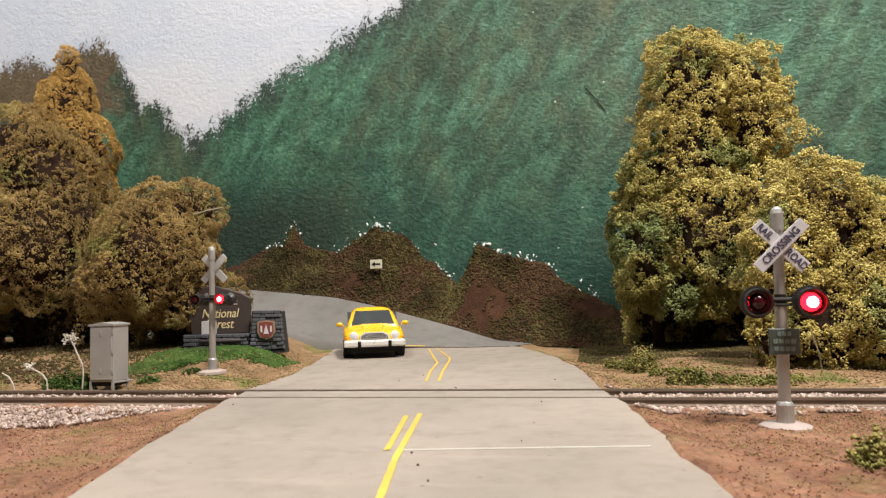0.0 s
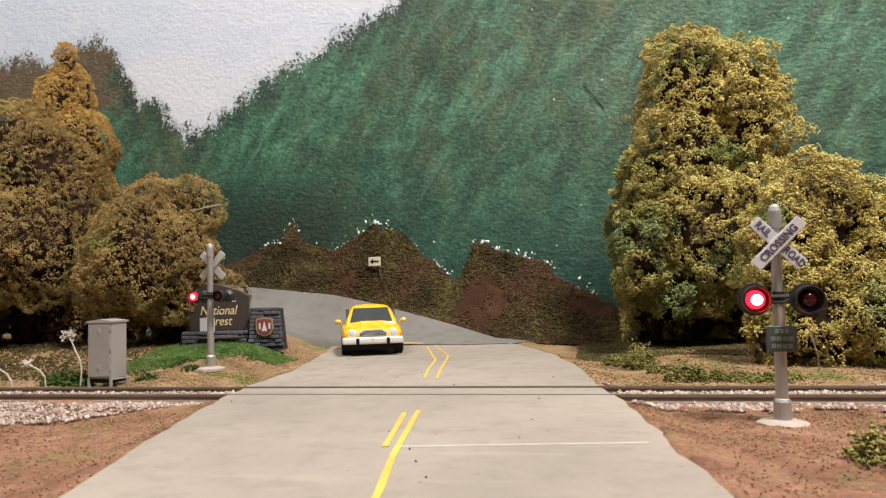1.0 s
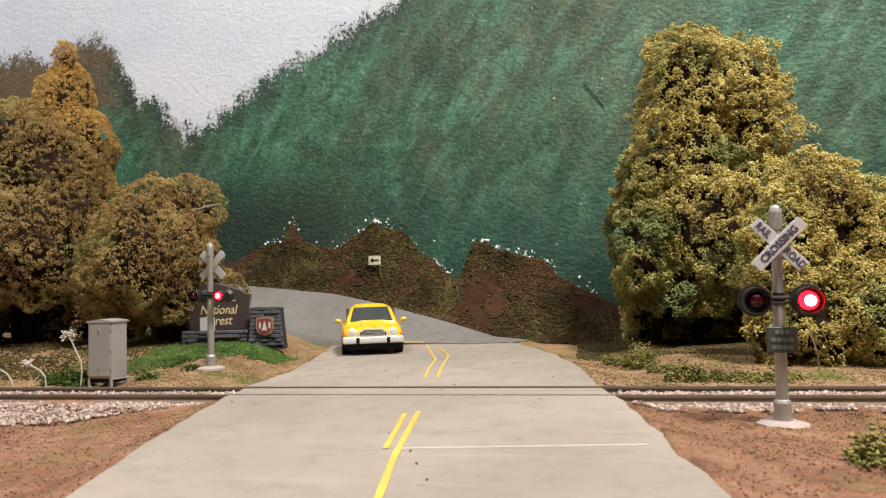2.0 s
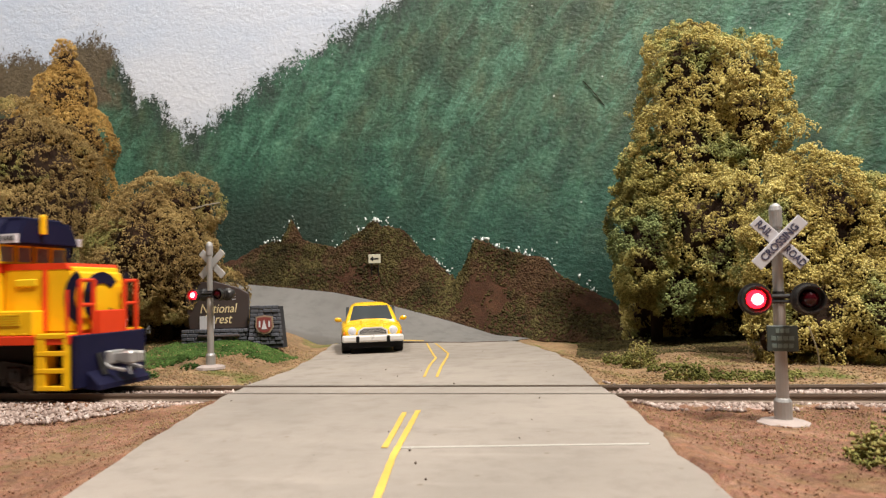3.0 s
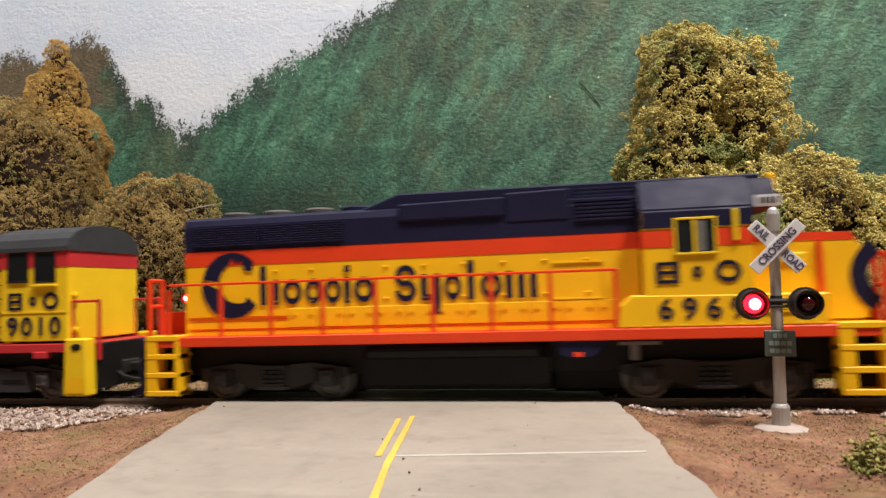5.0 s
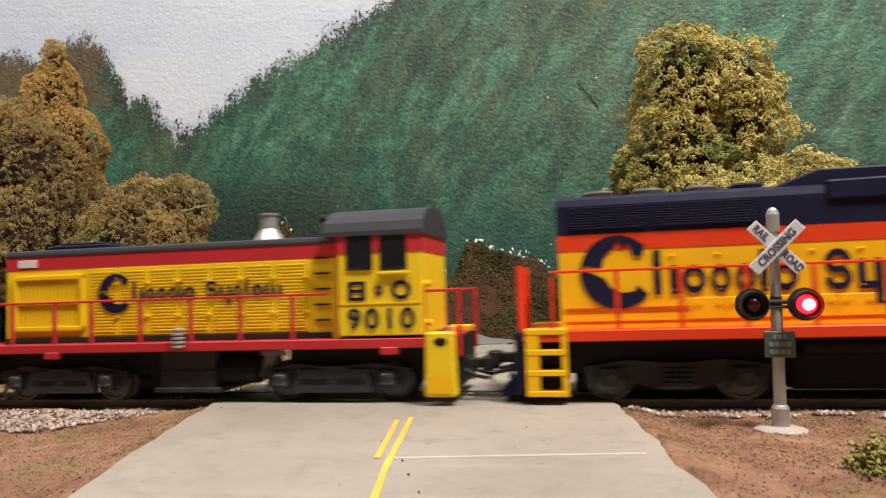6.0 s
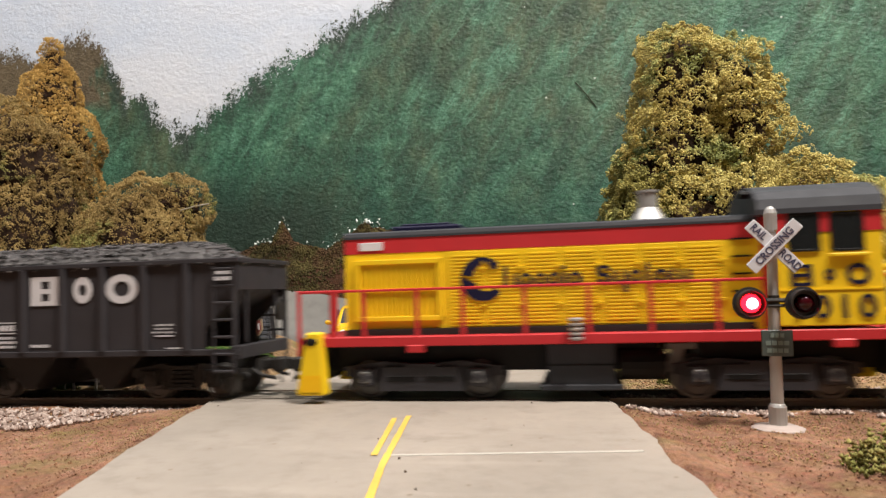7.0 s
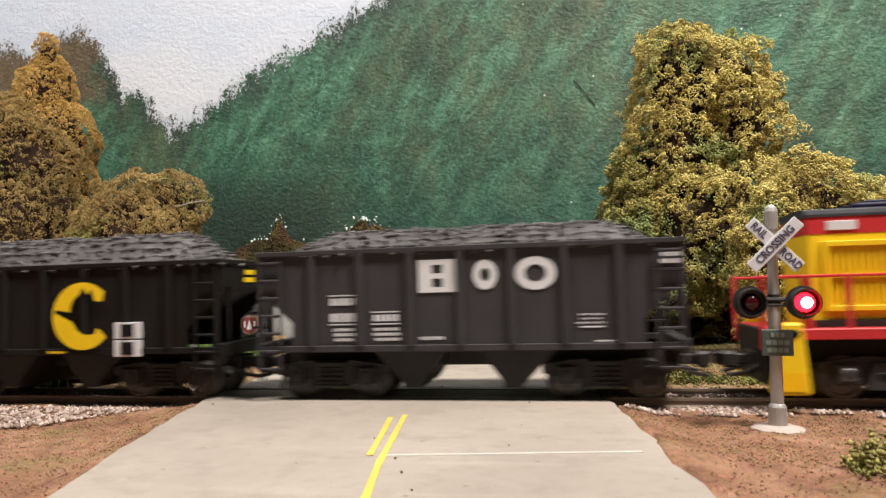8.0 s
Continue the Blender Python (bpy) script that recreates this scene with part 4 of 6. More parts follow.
def word_shapes(parent, mat, x0, x1, base, h, y, label):
    """Plain rings and bars in the rhythm of a long word pair."""
    widths = [("tall", 1.0), ("o", 1.0), ("o", 0.85), ("o", 0.85), ("bar", 0.4), ("o", 1.0), ("gap", 0.7), ("big", 1.1), ("drop", 0.95), ("o", 0.85), ("mast", 0.6), ("o", 1.0), ("three", 1.35)]
    unit = (x1 - x0) / sum(w for _, w in widths)
    x = x0
    for kind, w in widths:
        a, b, c = x + unit * 0.08, x + unit * (w - 0.08), x + unit * w / 2
        x += unit * w
        if kind == "gap":
            continue
        bm = bmesh.new()
        t = h * 0.24
        if kind == "o":
            ring(bm, c, base + h / 2, h / 2, h * 0.27, y, (b - a) / h, n=14)
        elif kind == "big":
            ring(bm, c, base + h * 0.95, h * 0.42, h * 0.2, y, (b - a) / h / 0.9, 0, 270, n=12)
            ring(bm, c, base + h * 0.40, h * 0.42, h * 0.2, y, (b - a) / h / 0.9, -180, 90, n=12)
        else:
            rows = {"tall": [(a, a + t, 0, 1.55), (b - t, b, 0, 1.0)], "bar": [(c - t / 2, c + t / 2, 0, 1.0), (c - t / 2, c + t / 2, 1.2, 1.45)],
                    "drop": [(a, a + t, 0.1, 1.0), (b - t, b, -0.5, 1.0), (a, b, 0.0, 0.24)],
                    "mast": [(c - t / 2, c + t / 2, 0, 1.45)],
                    "three": [(a, a + t, 0, 1.0), (c - t / 2, c + t / 2, 0, 0.9), (b - t, b, 0, 0.9)]}[kind]
            for xa, xb, za, zb in rows:
                box(bm, xa, xb, y - 0.16, y, base + za * h, base + zb * h)
        part("word_shape", bm, mat, parent, label)


def initials(parent, mat, x0, x1, z0, z1, y, label, serif=False, small=True):
    """Three plain shapes: a block with two gaps, a small ring and a large ring."""
    w = (x1 - x0) * 0.29
    h = z1 - z0
    t = w * (0.34 if serif else 0.22)
    bm = bmesh.new()
    box(bm, x0 + w * 0.05, x0 + w * 0.05 + t, y - 0.16, y, z0, z1)
    box(bm, x0 + w - t, x0 + w, y - 0.16, y, z0, z1)
    for za in (0.0, 0.42, 0.84):
        box(bm, x0 + w * 0.05, x0 + w, y - 0.15, y, z0 + h * za, z0 + h * (za + 0.16))
    part("initial_shape", bm, mat, parent, label)
    bm = bmesh.new()
    c, k = (x0 + x1) / 2, (0.62 if small else 1.0)
    ring(bm, c, (z0 + z1) / 2, h * k * 0.46, h * k * 0.2, y, 0.8, n=14)
    part("initial_shape", bm, mat, parent, label)
    bm = bmesh.new()
    ring(bm, x1 - w / 2, (z0 + z1) / 2, h / 2, h * (0.26 if serif else 0.3), y, w / h * (1.0 if serif else 1.05), n=24)
    part("initial_shape", bm, mat, parent, label)


def railing(parent, xs, y, z0, z1, mat, x_from, x_to, r=0.38):
    bm = bmesh.new()
    rod(bm, (x_from, y, z1), (x_to, y, z1), r, 6)
    part("handrail", bm, mat, parent)
    for x in xs:
        bm = bmesh.new()
        box(bm, x - 0.6, x + 0.6, y - 0.35, y + 0.35, z0, z1 + 0.3, 0.12)
        part("stanchion", bm, mat, parent)


def steps(parent, x0, x1, mat, y0=-18.2, y1=-12.5, z0=2.2, z1=19.6, treads=4, name="step_well", solid=False):
    for s in (1, -1):
        ya, yb = (y0, y1) if s > 0 else (-y1, -y0)
        bm = bmesh.new()
        box(bm, x0, x0 + 3.6, ya, yb, z0, z1, 0.2)
        well = part(name, bm, mat, parent, "yellow boarding steps")
        bm = bmesh.new()
        box(bm, x1 - 1.6, x1, ya, yb, z0, z1, 0.2)
        part("step_side", bm, mat, well)
        for k in range(treads):
            z = z0 + k * (z1 - z0 - 1) / max(1, treads - 1)
            bm = bmesh.new()
            box(bm, x0, x1, ya - 0.1, yb + 1, z, z + 1.5, 0.15)
            part("tread", bm, mat, well)
        bm = bmesh.new()
        box(bm, x0 + 0.3, x1 - 0.3, yb - 0.6 if s > 0 else ya + 0.2, yb - 0.2 if s > 0 else ya + 0.6, z0, z1)
        part("step_back", bm, M_BLACK, well, "dark step recess")


def window(parent, x0, x1, z0, z1, y, trim, inside=M_GLASS_DARK, bars=()):
    bm = bmesh.new()
    for a in ((x0 - 0.6, x0, z0 - 0.6, z1 + 0.6), (x1, x1 + 0.6, z0 - 0.6, z1 + 0.6), (x0, x1, z0 - 0.6, z0), (x0, x1, z1, z1 + 0.6)):
        box(bm, a[0], a[1], y - 0.35, y + 0.05, a[2], a[3], 0.08)
    for b in bars:
        box(bm, b - 0.4, b + 0.4, y - 0.3, y + 0.05, z0, z1)
    w = part("window", bm, trim, parent, "framed cab window")
    bm = bmesh.new()
    box(bm, x0, x1, y - 0.12, y + 0.02, z0, z1)
    part("pane", bm, inside, w, "dark window pane")


def road_locomotive():
    """Yellow, vermilion and dark blue road switcher with a low nose and humped roof."""
    e = thing("diesel_locomotive", "yellow diesel locomotive with vermilion stripe and dark blue roof", "locomotive")
    bm = bmesh.new()
    box(bm, -106, 98, -18, 18, 16.6, 19.6, 0.25)
    part("underframe", bm, M_RED, e, "vermilion side sill and walkway")
    bm = bmesh.new()
    hood_form(bm, -96, 40, 11.5, 19.6, 46, 0.4)
    part("long_hood", bm, M_YEL, e, "yellow engine hood")
    band("stripe", e, -96, 40, 11.5, 40.8, 45.4, M_RED, "vermilion stripe")
    bm = bmesh.new()
    hood_form(bm, -96.2, 40, 11.7, 45.4, 56, 2.8)
    roof = part("hood_roof", bm, M_BLUE, e, "dark blue hood roof")
    bm = bmesh.new()
    prism(bm, [(-40, 55.6), (-28, 60.0), (72, 59.6), (72, 52), (-40, 52)], "y", -9.6, 9.6)
    prism(bm, [(-27, 51.5), (-27, 56.5), (4, 57.0), (4, 51.5)], "y", -12.4, 12.4)
    prism(bm, [(4, 49.5), (4, 58.0), (22, 58.4), (22, 49.5)], "y", -11.9, 11.9)
    bmesh.ops.bevel(bm, geom=list(bm.edges), offset=0.45 * MM, segments=1, affect="EDGES")
    part("roof_hump", bm, M_BLUE, roof, "raised dark blue roof hump")
    for x0, x1, z0, z1, k in ((-93, -72, 46.8, 53, 9), (-70.5, -44, 46.8, 53, 9), (23.5, 39, 49, 58.5, 9)):
        for i in range(k):
            bm = bmesh.new()
            z = z0 + (z1 - z0) * i / k
            box(bm, x0, x1, -12.2, -11.4, z, z + (z1 - z0) / k * 0.55, 0.05)
            part("louvre", bm, M_BLUE, roof)
    for x in (-84, -70, -56, -44):
        bm = bmesh.new()
        lathe(bm, [(4.6, 55.8), (4.6, 57.6), (3.9, 58.2), (0.8, 58.2)], (x, 0, 0), n=20)
        part("roof_fan", bm, M_STEEL if x < -50 else M_BLUE, roof, "round dark roof fan cap")
    # doors and latches along the hood
    for i in range(11):
        x = -62 + i * 9.0
        bm = bmesh.new()
        box(bm, x, x + 8.6, -11.75, -11.4, 21.6, 27.2, 0.1)
        for dx in (1.5, 6.8):
            box(bm, x + dx, x + dx + 1.0, -12.1, -11.6, 25.2, 26.0)
        part("hood_door", bm, M_YEL, e)
    bm = bmesh.new()
    for z in (24.2, 25.0, 21.4):
        box(bm, -95, 38, -11.7, -11.45, z, z + 0.16)
    part("seam", bm, M_RED, e)
    for i in range(9):
        bm = bmesh.new()
        for z in (29.4, 38.6):
            ball(bm, -66 + i * 11.5, -11.6, z, 0.42, 1.6, 0.8, 0.9, 8, 6)
        part("hinge", bm, M_YEL, e)
    bm = bmesh.new()
    for a in ((16.5, 30.5, 37.6, 37.85), (16.5, 30.5, 27.6, 27.85), (16.5, 16.75, 27.6, 37.85), (30.25, 30.5, 27.6, 37.85)):
        box(bm, a[0], a[1], -11.85, -11.4, a[2], a[3])
    part("door_frame", bm, M_YEL2, e, "raised frame of the hood door")
    # cab
    bm = bmesh.new()
    box(bm, 40.5, 67.6, -17.5, 17.5, 19.6, 49.9, 0.3)
    cab = part("cab", bm, M_YEL, e, "yellow cab")
    band("cab_stripe", cab, 40.5, 67.6, 17.5, 40.4, 45.0, M_RED, "vermilion stripe")
    bm = bmesh.new()
    prism(bm, [(-17.8, 45.0), (17.8, 45.0), (17.8, 50.2), (15.4, 53.5), (11, 58.9), (-11, 58.9), (-15.4, 53.5), (-17.8, 50.2)], "x", 40.2, 68.2)
    prism(bm, [(-14.5, 50), (14.5, 50), (10.5, 58.2), (-10.5, 58.2)], "x", 68, 75)
    bmesh.ops.bevel(bm, geom=list(bm.edges), offset=0.5 * MM, segments=2, affect="EDGES")
    part("cab_roof", bm, M_BLUE, cab, "dark blue curved cab roof")
    window(cab, 49, 58.4, 38.9, 47.4, -17.7, M_YEL2, M_GLASS_DARK, (53.6,))
    bm = bmesh.new()
    box(bm, 54.4, 56.2, -17.95, -17.6, 39.2, 47.0)
    part("sliding_sash", bm, M_CURTAIN, cab, "grey sliding window sash")
    for y in (-11.5, -4, 4, 11.5):
        bm = bmesh.new()
        box(bm, 68.1, 68.5, y - 3.4, y + 3.4, 43.6, 50.0, 0.1)
        screen = part("windscreen", bm, M_YEL2, cab, "yellow windscreen frame")
        bm = bmesh.new()
        box(bm, 68.4, 68.65, y - 2.6, y + 2.6, 44.3, 49.3, 0.05)
        part("pane", bm, M_CURTAIN, screen, "grey windscreen pane")
    bm = bmesh.new()
    box(bm, 63.0, 64.3, -18.3, -17.5, 41.4, 49.6, 0.2)
    part("wind_deflector", bm, M_YEL2, cab, "yellow wind deflector")
    for s in (-1, 1):
        bm = bmesh.new()
        prism(bm, [(69.2, 50.2), (75.3, 50.2), (75.3, 53.2), (69.2, 53.2)], "y", s * 13.6, s * 14.9)
        board = part("number_board", bm, M_WHITE, cab, "white number board with dark bars")
        for k in range(4):
            bm = bmesh.new()
            box(bm, 70.2 + k * 1.2, 70.9 + k * 1.2, s * 15.0 - 0.05, s * 15.0 + 0.05, 50.9, 52.5)
            part("board_mark", bm, M_BLACK, board)
    bm = bmesh.new()
    rod(bm, (76, -4, 53.6), (76, -4, 59.4), 1.1, 12)
    ball(bm, 76, -4, 59.4, 1.1)
    part("roof_beacon", bm, M_YEL, cab, "yellow roof beacon")
    # box under the cab and nose
    bm = bmesh.new()
    prism(bm, [(33, 19.6), (84.5, 19.6), (84.5, 27.6), (37, 28.2), (34, 25.5)], "y", -17.7, 17.7)
    bmesh.ops.bevel(bm, geom=list(bm.edges), offset=0.4 * MM, segments=1, affect="EDGES")
    locker = part("side_locker", bm, M_YEL, e, "yellow equipment locker under the cab")
    for k in range(5):
        bm = bmesh.new()
        box(bm, 69, 80, -18.0, -17.6, 23 + k * 0.8, 23.4 + k * 0.8)
        part("louvre", bm, M_YEL2, locker)
    for k in range(11):
        bm = bmesh.new()
        ball(bm, 36 + k * 4.6, -17.9, 20.2, 0.35, u=6, v=5)
        part("rivet", bm, M_YEL2, locker)
    bm = bmesh.new()
    prism(bm, [(67.6, 19.6), (96, 19.6), (96, 36), (94.6, 40.6), (92, 42.4), (67.6, 42.9)], "y", -12, 12)
    bmesh.ops.bevel(bm, geom=list(bm.edges), offset=1.2 * MM, segments=2, affect="EDGES")
    nose = part("nose", bm, M_YEL, e, "yellow low nose")
    bm = bmesh.new()
    prism(bm, [(67.6, 41.2), (93.2, 40.8), (92, 42.9), (67.6, 43.4)], "y", -12.1, 12.1)
    part("nose_top", bm, M_RED, nose, "vermilion nose top")
    bm = bmesh.new()
    box(bm, 73, 81, -12.6, -11.8, 35.5, 38.0, 0.3)
    part("number_light", bm, M_YEL2, nose, "yellow marker housing")
    for y in (-11.9, 11.9):
        bm = bmesh.new()
        rod(bm, (84.5, y * 1.06, 21), (84.5, y * 1.06, 41), 0.7, 6)
        part("grab_bar", bm, M_RED, nose)
    bm = bmesh.new()
    ring(bm, 0, 31, 9, 5.2, 0, 1.0, 40, 320, 0.5, 28)
    bmesh.ops.transform(bm, matrix=Matrix.Translation(v3(95.8, 0, 0)) @ pose(0, 0, 0, 0, 0, 90), verts=bm.verts)
    part("nose_emblem", bm, M_BLUE, nose, "dark blue open ring emblem")
    for s in (-1, 1):
        bm = bmesh.new()
        ring(bm, 102.0, 31.5, 10.5, 6.6, s * 12.15 if s < 0 else 12.2, 1.0, 122, 238, 0.16, 16)
        part("nose_emblem", bm, M_BLUE, nose, "dark blue emblem edge wrapping the nose")
    # ends
    for s, x in ((1, 98), (-1, -106)):
        bm = bmesh.new()
        box(bm, min(x, x + s * 2.5), max(x, x + s * 2.5), -17, 17, 2.6, 19.4, 0.3)
        prism(bm, [(x + s * 2, 2.2), (x + s * 7, 1.6), (x + s * 7, 3.2), (x + s * 2, 8)], "y", -13, 13)
        part("pilot", bm, M_BLUE, e, "dark blue pilot")
        for y0 in (-14.5, 7.0):
            bm = bmesh.new()
            xr = x + s * 0.9
            for y in (y0 + 0.6, y0 + 6.9):
                rod(bm, (xr, y, 19), (xr, y, 37), 0.75, 8)
            for z in (37, 29):
                rod(bm, (xr, y0 + 0.6, z), (xr, y0 + 6.9, z), 0.6, 8)
            part("end_railing", bm, M_RED, e, "vermilion end railing frame")
        bm = bmesh.new()
        box(bm, min(x + s * 0.4, x + s * 2.0), max(x + s * 0.4, x + s * 2.0), -6.5, 6.5, 19, 27, 0.3)
        part("drop_step", bm, M_RED, e)
        coupler(e, x + s * 1.5, s, M_SILVER if s > 0 else M_SOOT, 11)
        bm = bmesh.new()
        for y in (-8, -6.5, 6.5, 8):
            rod(bm, (x + s * 2.6, y, 13), (x + s * 5.0, y, 6), 0.5, 6)
        part("air_hose", bm, M_SOOT, e)
    steps(e, 86, 97.6, M_YEL)
    steps(e, -105.6, -94.5, M_YEL)
    railing(e, (-81, -65, -49, -33, -16.5, 0, 16, 33.2), -17.3, 19.6, 35.2, M_RED, -98, 33.6)
    railing(e, (-81, -49, -16.5, 16), 17.3, 19.6, 35.2, M_RED, -98, 33.6)
    for x0, x1 in ((-98, -104), (97, 87)):
        bm = bmesh.new()
        rod(bm, (x0, -17.4, 19), (x0, -17.4, 34), 0.5, 6)
        part("grab_post", bm, M_RED, e)
    # below the frame
    bm = bmesh.new()
    prism(bm, [(-13, 14.8), (13, 14.8), (14, 12), (14, 5), (11, 3), (-11, 3), (-14, 5), (-14, 12)], "x", -38, 15)
    part("fuel_tank", bm, M_BLACK, e, "black fuel tank")
    bm = bmesh.new()
    box(bm, -96, 92, -10.5, 10.5, 7.5, 16.5, 0.3)
    part("centre_frame", bm, M_BLACK, e, "black underframe")
    for xa, xb in ((-93, -40), (15, 84)):
        bm = bmesh.new()
        box(bm, xa, xb, -6, 6, 1.6, 8, 0.8)
        part("gear_casing", bm, M_BLACK, e, "black motor and gear casing between the wheels")
    bm = bmesh.new()
    rod(bm, (-36, -14.4, 14.3), (12, -14.4, 14.3), 2.0, 12)
    part("air_reservoir", bm, M_BLACK, e)
    bm = bmesh.new()
    prism(bm, [(17, 16.6), (31, 16.6), (27, 12.6), (22, 11.6), (18, 13)], "y", -17.4, -14)
    chute = part("sand_filler", bm, M_BLUE, e, "dark blue corner bracket")
    bm = bmesh.new()
    box(bm, 21.5, 24, -17.7, -17.3, 12.4, 13.6)
    part("marker", bm, M_RED, chute)
    bm = bmesh.new()
    box(bm, 33.5, 44, -14.6, -13.6, 15, 15.9)
    box(bm, 36.4, 38.6, -14.6, -13.6, 11, 15.6)
    part("pipe_bracket", bm, M_CURTAIN, e, "pale grey bracket")
    for x in (57.5, -66.5):
        truck(e, x, 34, 6.0, M_SOOT)
    emblem("emblem", e, M_BLUE, -80.3, 34.7, 10.0, -11.7, "dark blue open ring emblem")
    word_shapes(e, M_BLUE, -71.5, 12.8, 28.4, 7.6, -11.7, "dark blue word shape")
    initials(cab, M_BLUE, 43.2, 64.4, 31.0, 36.6, -17.62, "dark blue initial shape")
    for k, digit in enumerate("6969"):
        part("road_number", lettering(digit, 7.6, 45.6 + k * 5.9, -17.85, 24.2, stretch=1.1, bold=0.12), M_BLUE, locker, "dark blue road number digit")
    return e


def yard_switcher():
    """Yellow and red end-cab switcher with a grey roof."""
    e = thing("switcher_locomotive", "yellow end-cab switcher locomotive with red stripe and grey roof", "locomotive")
    bm = bmesh.new()
    box(bm, -80, 80, -17, 17, 15.6, 18.4, 0.25)
    for x in (-47, 62):
        box(bm, x - 2.5, x + 2.5, -17.3, -15, 13.8, 16, 0.3)
    part("underframe", bm, M_RED2, e, "red side sill and walkway")
    bm = bmesh.new()
    hood_form(bm, -69, 47.5, 11, 18.4, 46.4, 0.4)
    hood = part("hood", bm, M_YEL2, e, "yellow louvred engine hood")
    # the shadow line between hood and walkway, put in as a dark strip
    bm = bmesh.new()
    box(bm, -69, 43, -12, -10.8, 18.4, 20.2)
    part("walkway_shade_strip", bm, M_SOOT, hood, "dark strip at the hood foot for the walkway shadow")
    band("stripe", e, -69, 47.4, 11, 42.1, 46.5, M_RED2, "red stripe")
    bm = bmesh.new()
    hood_form(bm, -69.4, 47.5, 11.3, 46.5, 48.6, 1.4)
    roof = part("hood_roof", bm, M_GREY, e, "dark grey hood roof")
    bm = bmesh.new()
    box(bm, -56, -35, -7, 7, 48.4, 50.2, 0.5)
    box(bm, -53, -38, -6, 6, 50.0, 50.9, 0.3)
    part("radiator_vent", bm, M_BLUE, roof, "dark roof vent")
    bm = bmesh.new()
    lathe(bm, [(5.0, 48.2), (5.0, 49.0), (2.7, 52.6), (2.7, 56.8), (3.1, 57.0), (3.1, 57.6), (2.2, 57.6), (2.0, 55)], (18.5, 0, 0), n=20)
    part("exhaust_stack", bm, M_SILVER, roof, "silver flared exhaust stack")
    # radiator grille
    bm = bmesh.new()
    for a in ((-66, -40, 38.8, 40.2), (-66, -40, 22.4, 23.8), (-66, -64.6, 22.4, 40.2), (-41.4, -40, 22.4, 40.2), (-66, -40, 30.8, 31.6)):
        box(bm, a[0], a[1], -12, -10.9, a[2], a[3], 0.12)
    grille = part("radiator_grille", bm, M_YEL2, hood, "yellow radiator shutter")
    for i in range(15):
        bm = bmesh.new()
        box(bm, -64 + i * 1.53, -63.3 + i * 1.53, -11.5, -10.9, 23.8, 38.8, 0.08)
        part("slat", bm, M_YEL2, grille)
    # louvred doors
    for i in range(7):
        x = -38 + i * 10.6
        bm = bmesh.new()
        box(bm, x, x + 10.2, -11.25, -10.9, 20.6, 41.8, 0.1)
        door = part("hood_door", bm, M_YEL2, hood)
        bm = bmesh.new()
        for k in range(20):
            z = 21.6 + k * 0.98
            box(bm, x + 0.9, x + 9.3, -11.42, -11.2, z, z + 0.46, 0.05)
        part("louvres", bm, M_YEL2, door)
        bm = bmesh.new()
        for z in (26, 36.4):
            box(bm, x + 9.2, x + 10.6, -11.9, -11.2, z, z + 0.7, 0.1)
        part("latch", bm, M_YEL2, door)
    for k in range(5):
        bm = bmesh.new()
        box(bm, 38, 43, -11.5, -10.9, 23.5 + k * 4.6, 24.0 + k * 4.6)
        part("grab_iron", bm, M_BLACK, hood)
    bm = bmesh.new()
    box(bm, -64.5, -57.5, -11.4, -10.9, 43.0, 45.4, 0.1)
    part("number_plate", bm, M_WHITE, hood, "pale number board with dark bars")
    # cab
    bm = bmesh.new()
    box(bm, 47.4, 72.2, -17, 17, 19.2, 48.4, 0.3)
    cab = part("cab", bm, M_YEL2, e, "yellow cab")
    for x0, x1 in ((47.4, 50.6), (57.5, 60.6), (67.5, 72.2)):
        bm = bmesh.new()
        box(bm, x0 - 0.1, x1 + 0.1, -17.15, -16.8, 42.6, 48.0)
        part("cab_stripe", bm, M_RED2, cab, "red stripe")
    for a in ((72.1, 72.4, -17.0, 17.0, 42.6, 48), (45.2, 47.5, -12.5, 12.5, 19, 47.9)):
        bm = bmesh.new()
        box(bm, *a)
        part("cab_front_stripe", bm, M_RED2, cab, "red cab front")
    bm = bmesh.new()
    outline = [(-17.6, 47.6)] + [(17.6 * math.sin(radians(a)), 47.9 + 8.6 * math.cos(radians(a)) ** 0.8) for a in (-86, -70, -52, -34, -16, 0, 16, 34, 52, 70, 86)] + [(17.6, 47.6)]
    prism(bm, outline, "x", 43.4, 72.9)
    part("cab_roof", bm, M_GREY, cab, "dark grey curved cab roof")
    window(cab, 50.8, 57.3, 38.4, 47.0, -17.1, M_BLACK)
    window(cab, 60.8, 67.3, 38.2, 46.8, -17.1, M_BLACK)
    bm = bmesh.new()
    box(bm, 59.6, 68.5, -18, -17, 36.3, 37.2, 0.2)
    part("arm_rest", bm, M_YEL2, cab)
    for z in (33.4, 22.5):
        bm = bmesh.new()
        rod(bm, (72.2, -14.5, z), (74.2, -14.5, z), 0.9, 8)
        part("marker_lamp", bm, M_YEL2, cab, "pale marker lamp")
    bm = bmesh.new()
    box(bm, 47.6, 71.8, -17.2, -16.9, 28.1, 28.5)
    part("seam", bm, M_YEL2, cab)
    bm = bmesh.new()
    rod(bm, (45.6, -11, 53.4), (40.5, -11, 53.8), 0.8, 8, 1.2)
    part("horn", bm, M_BLACK, cab, "black air horn")
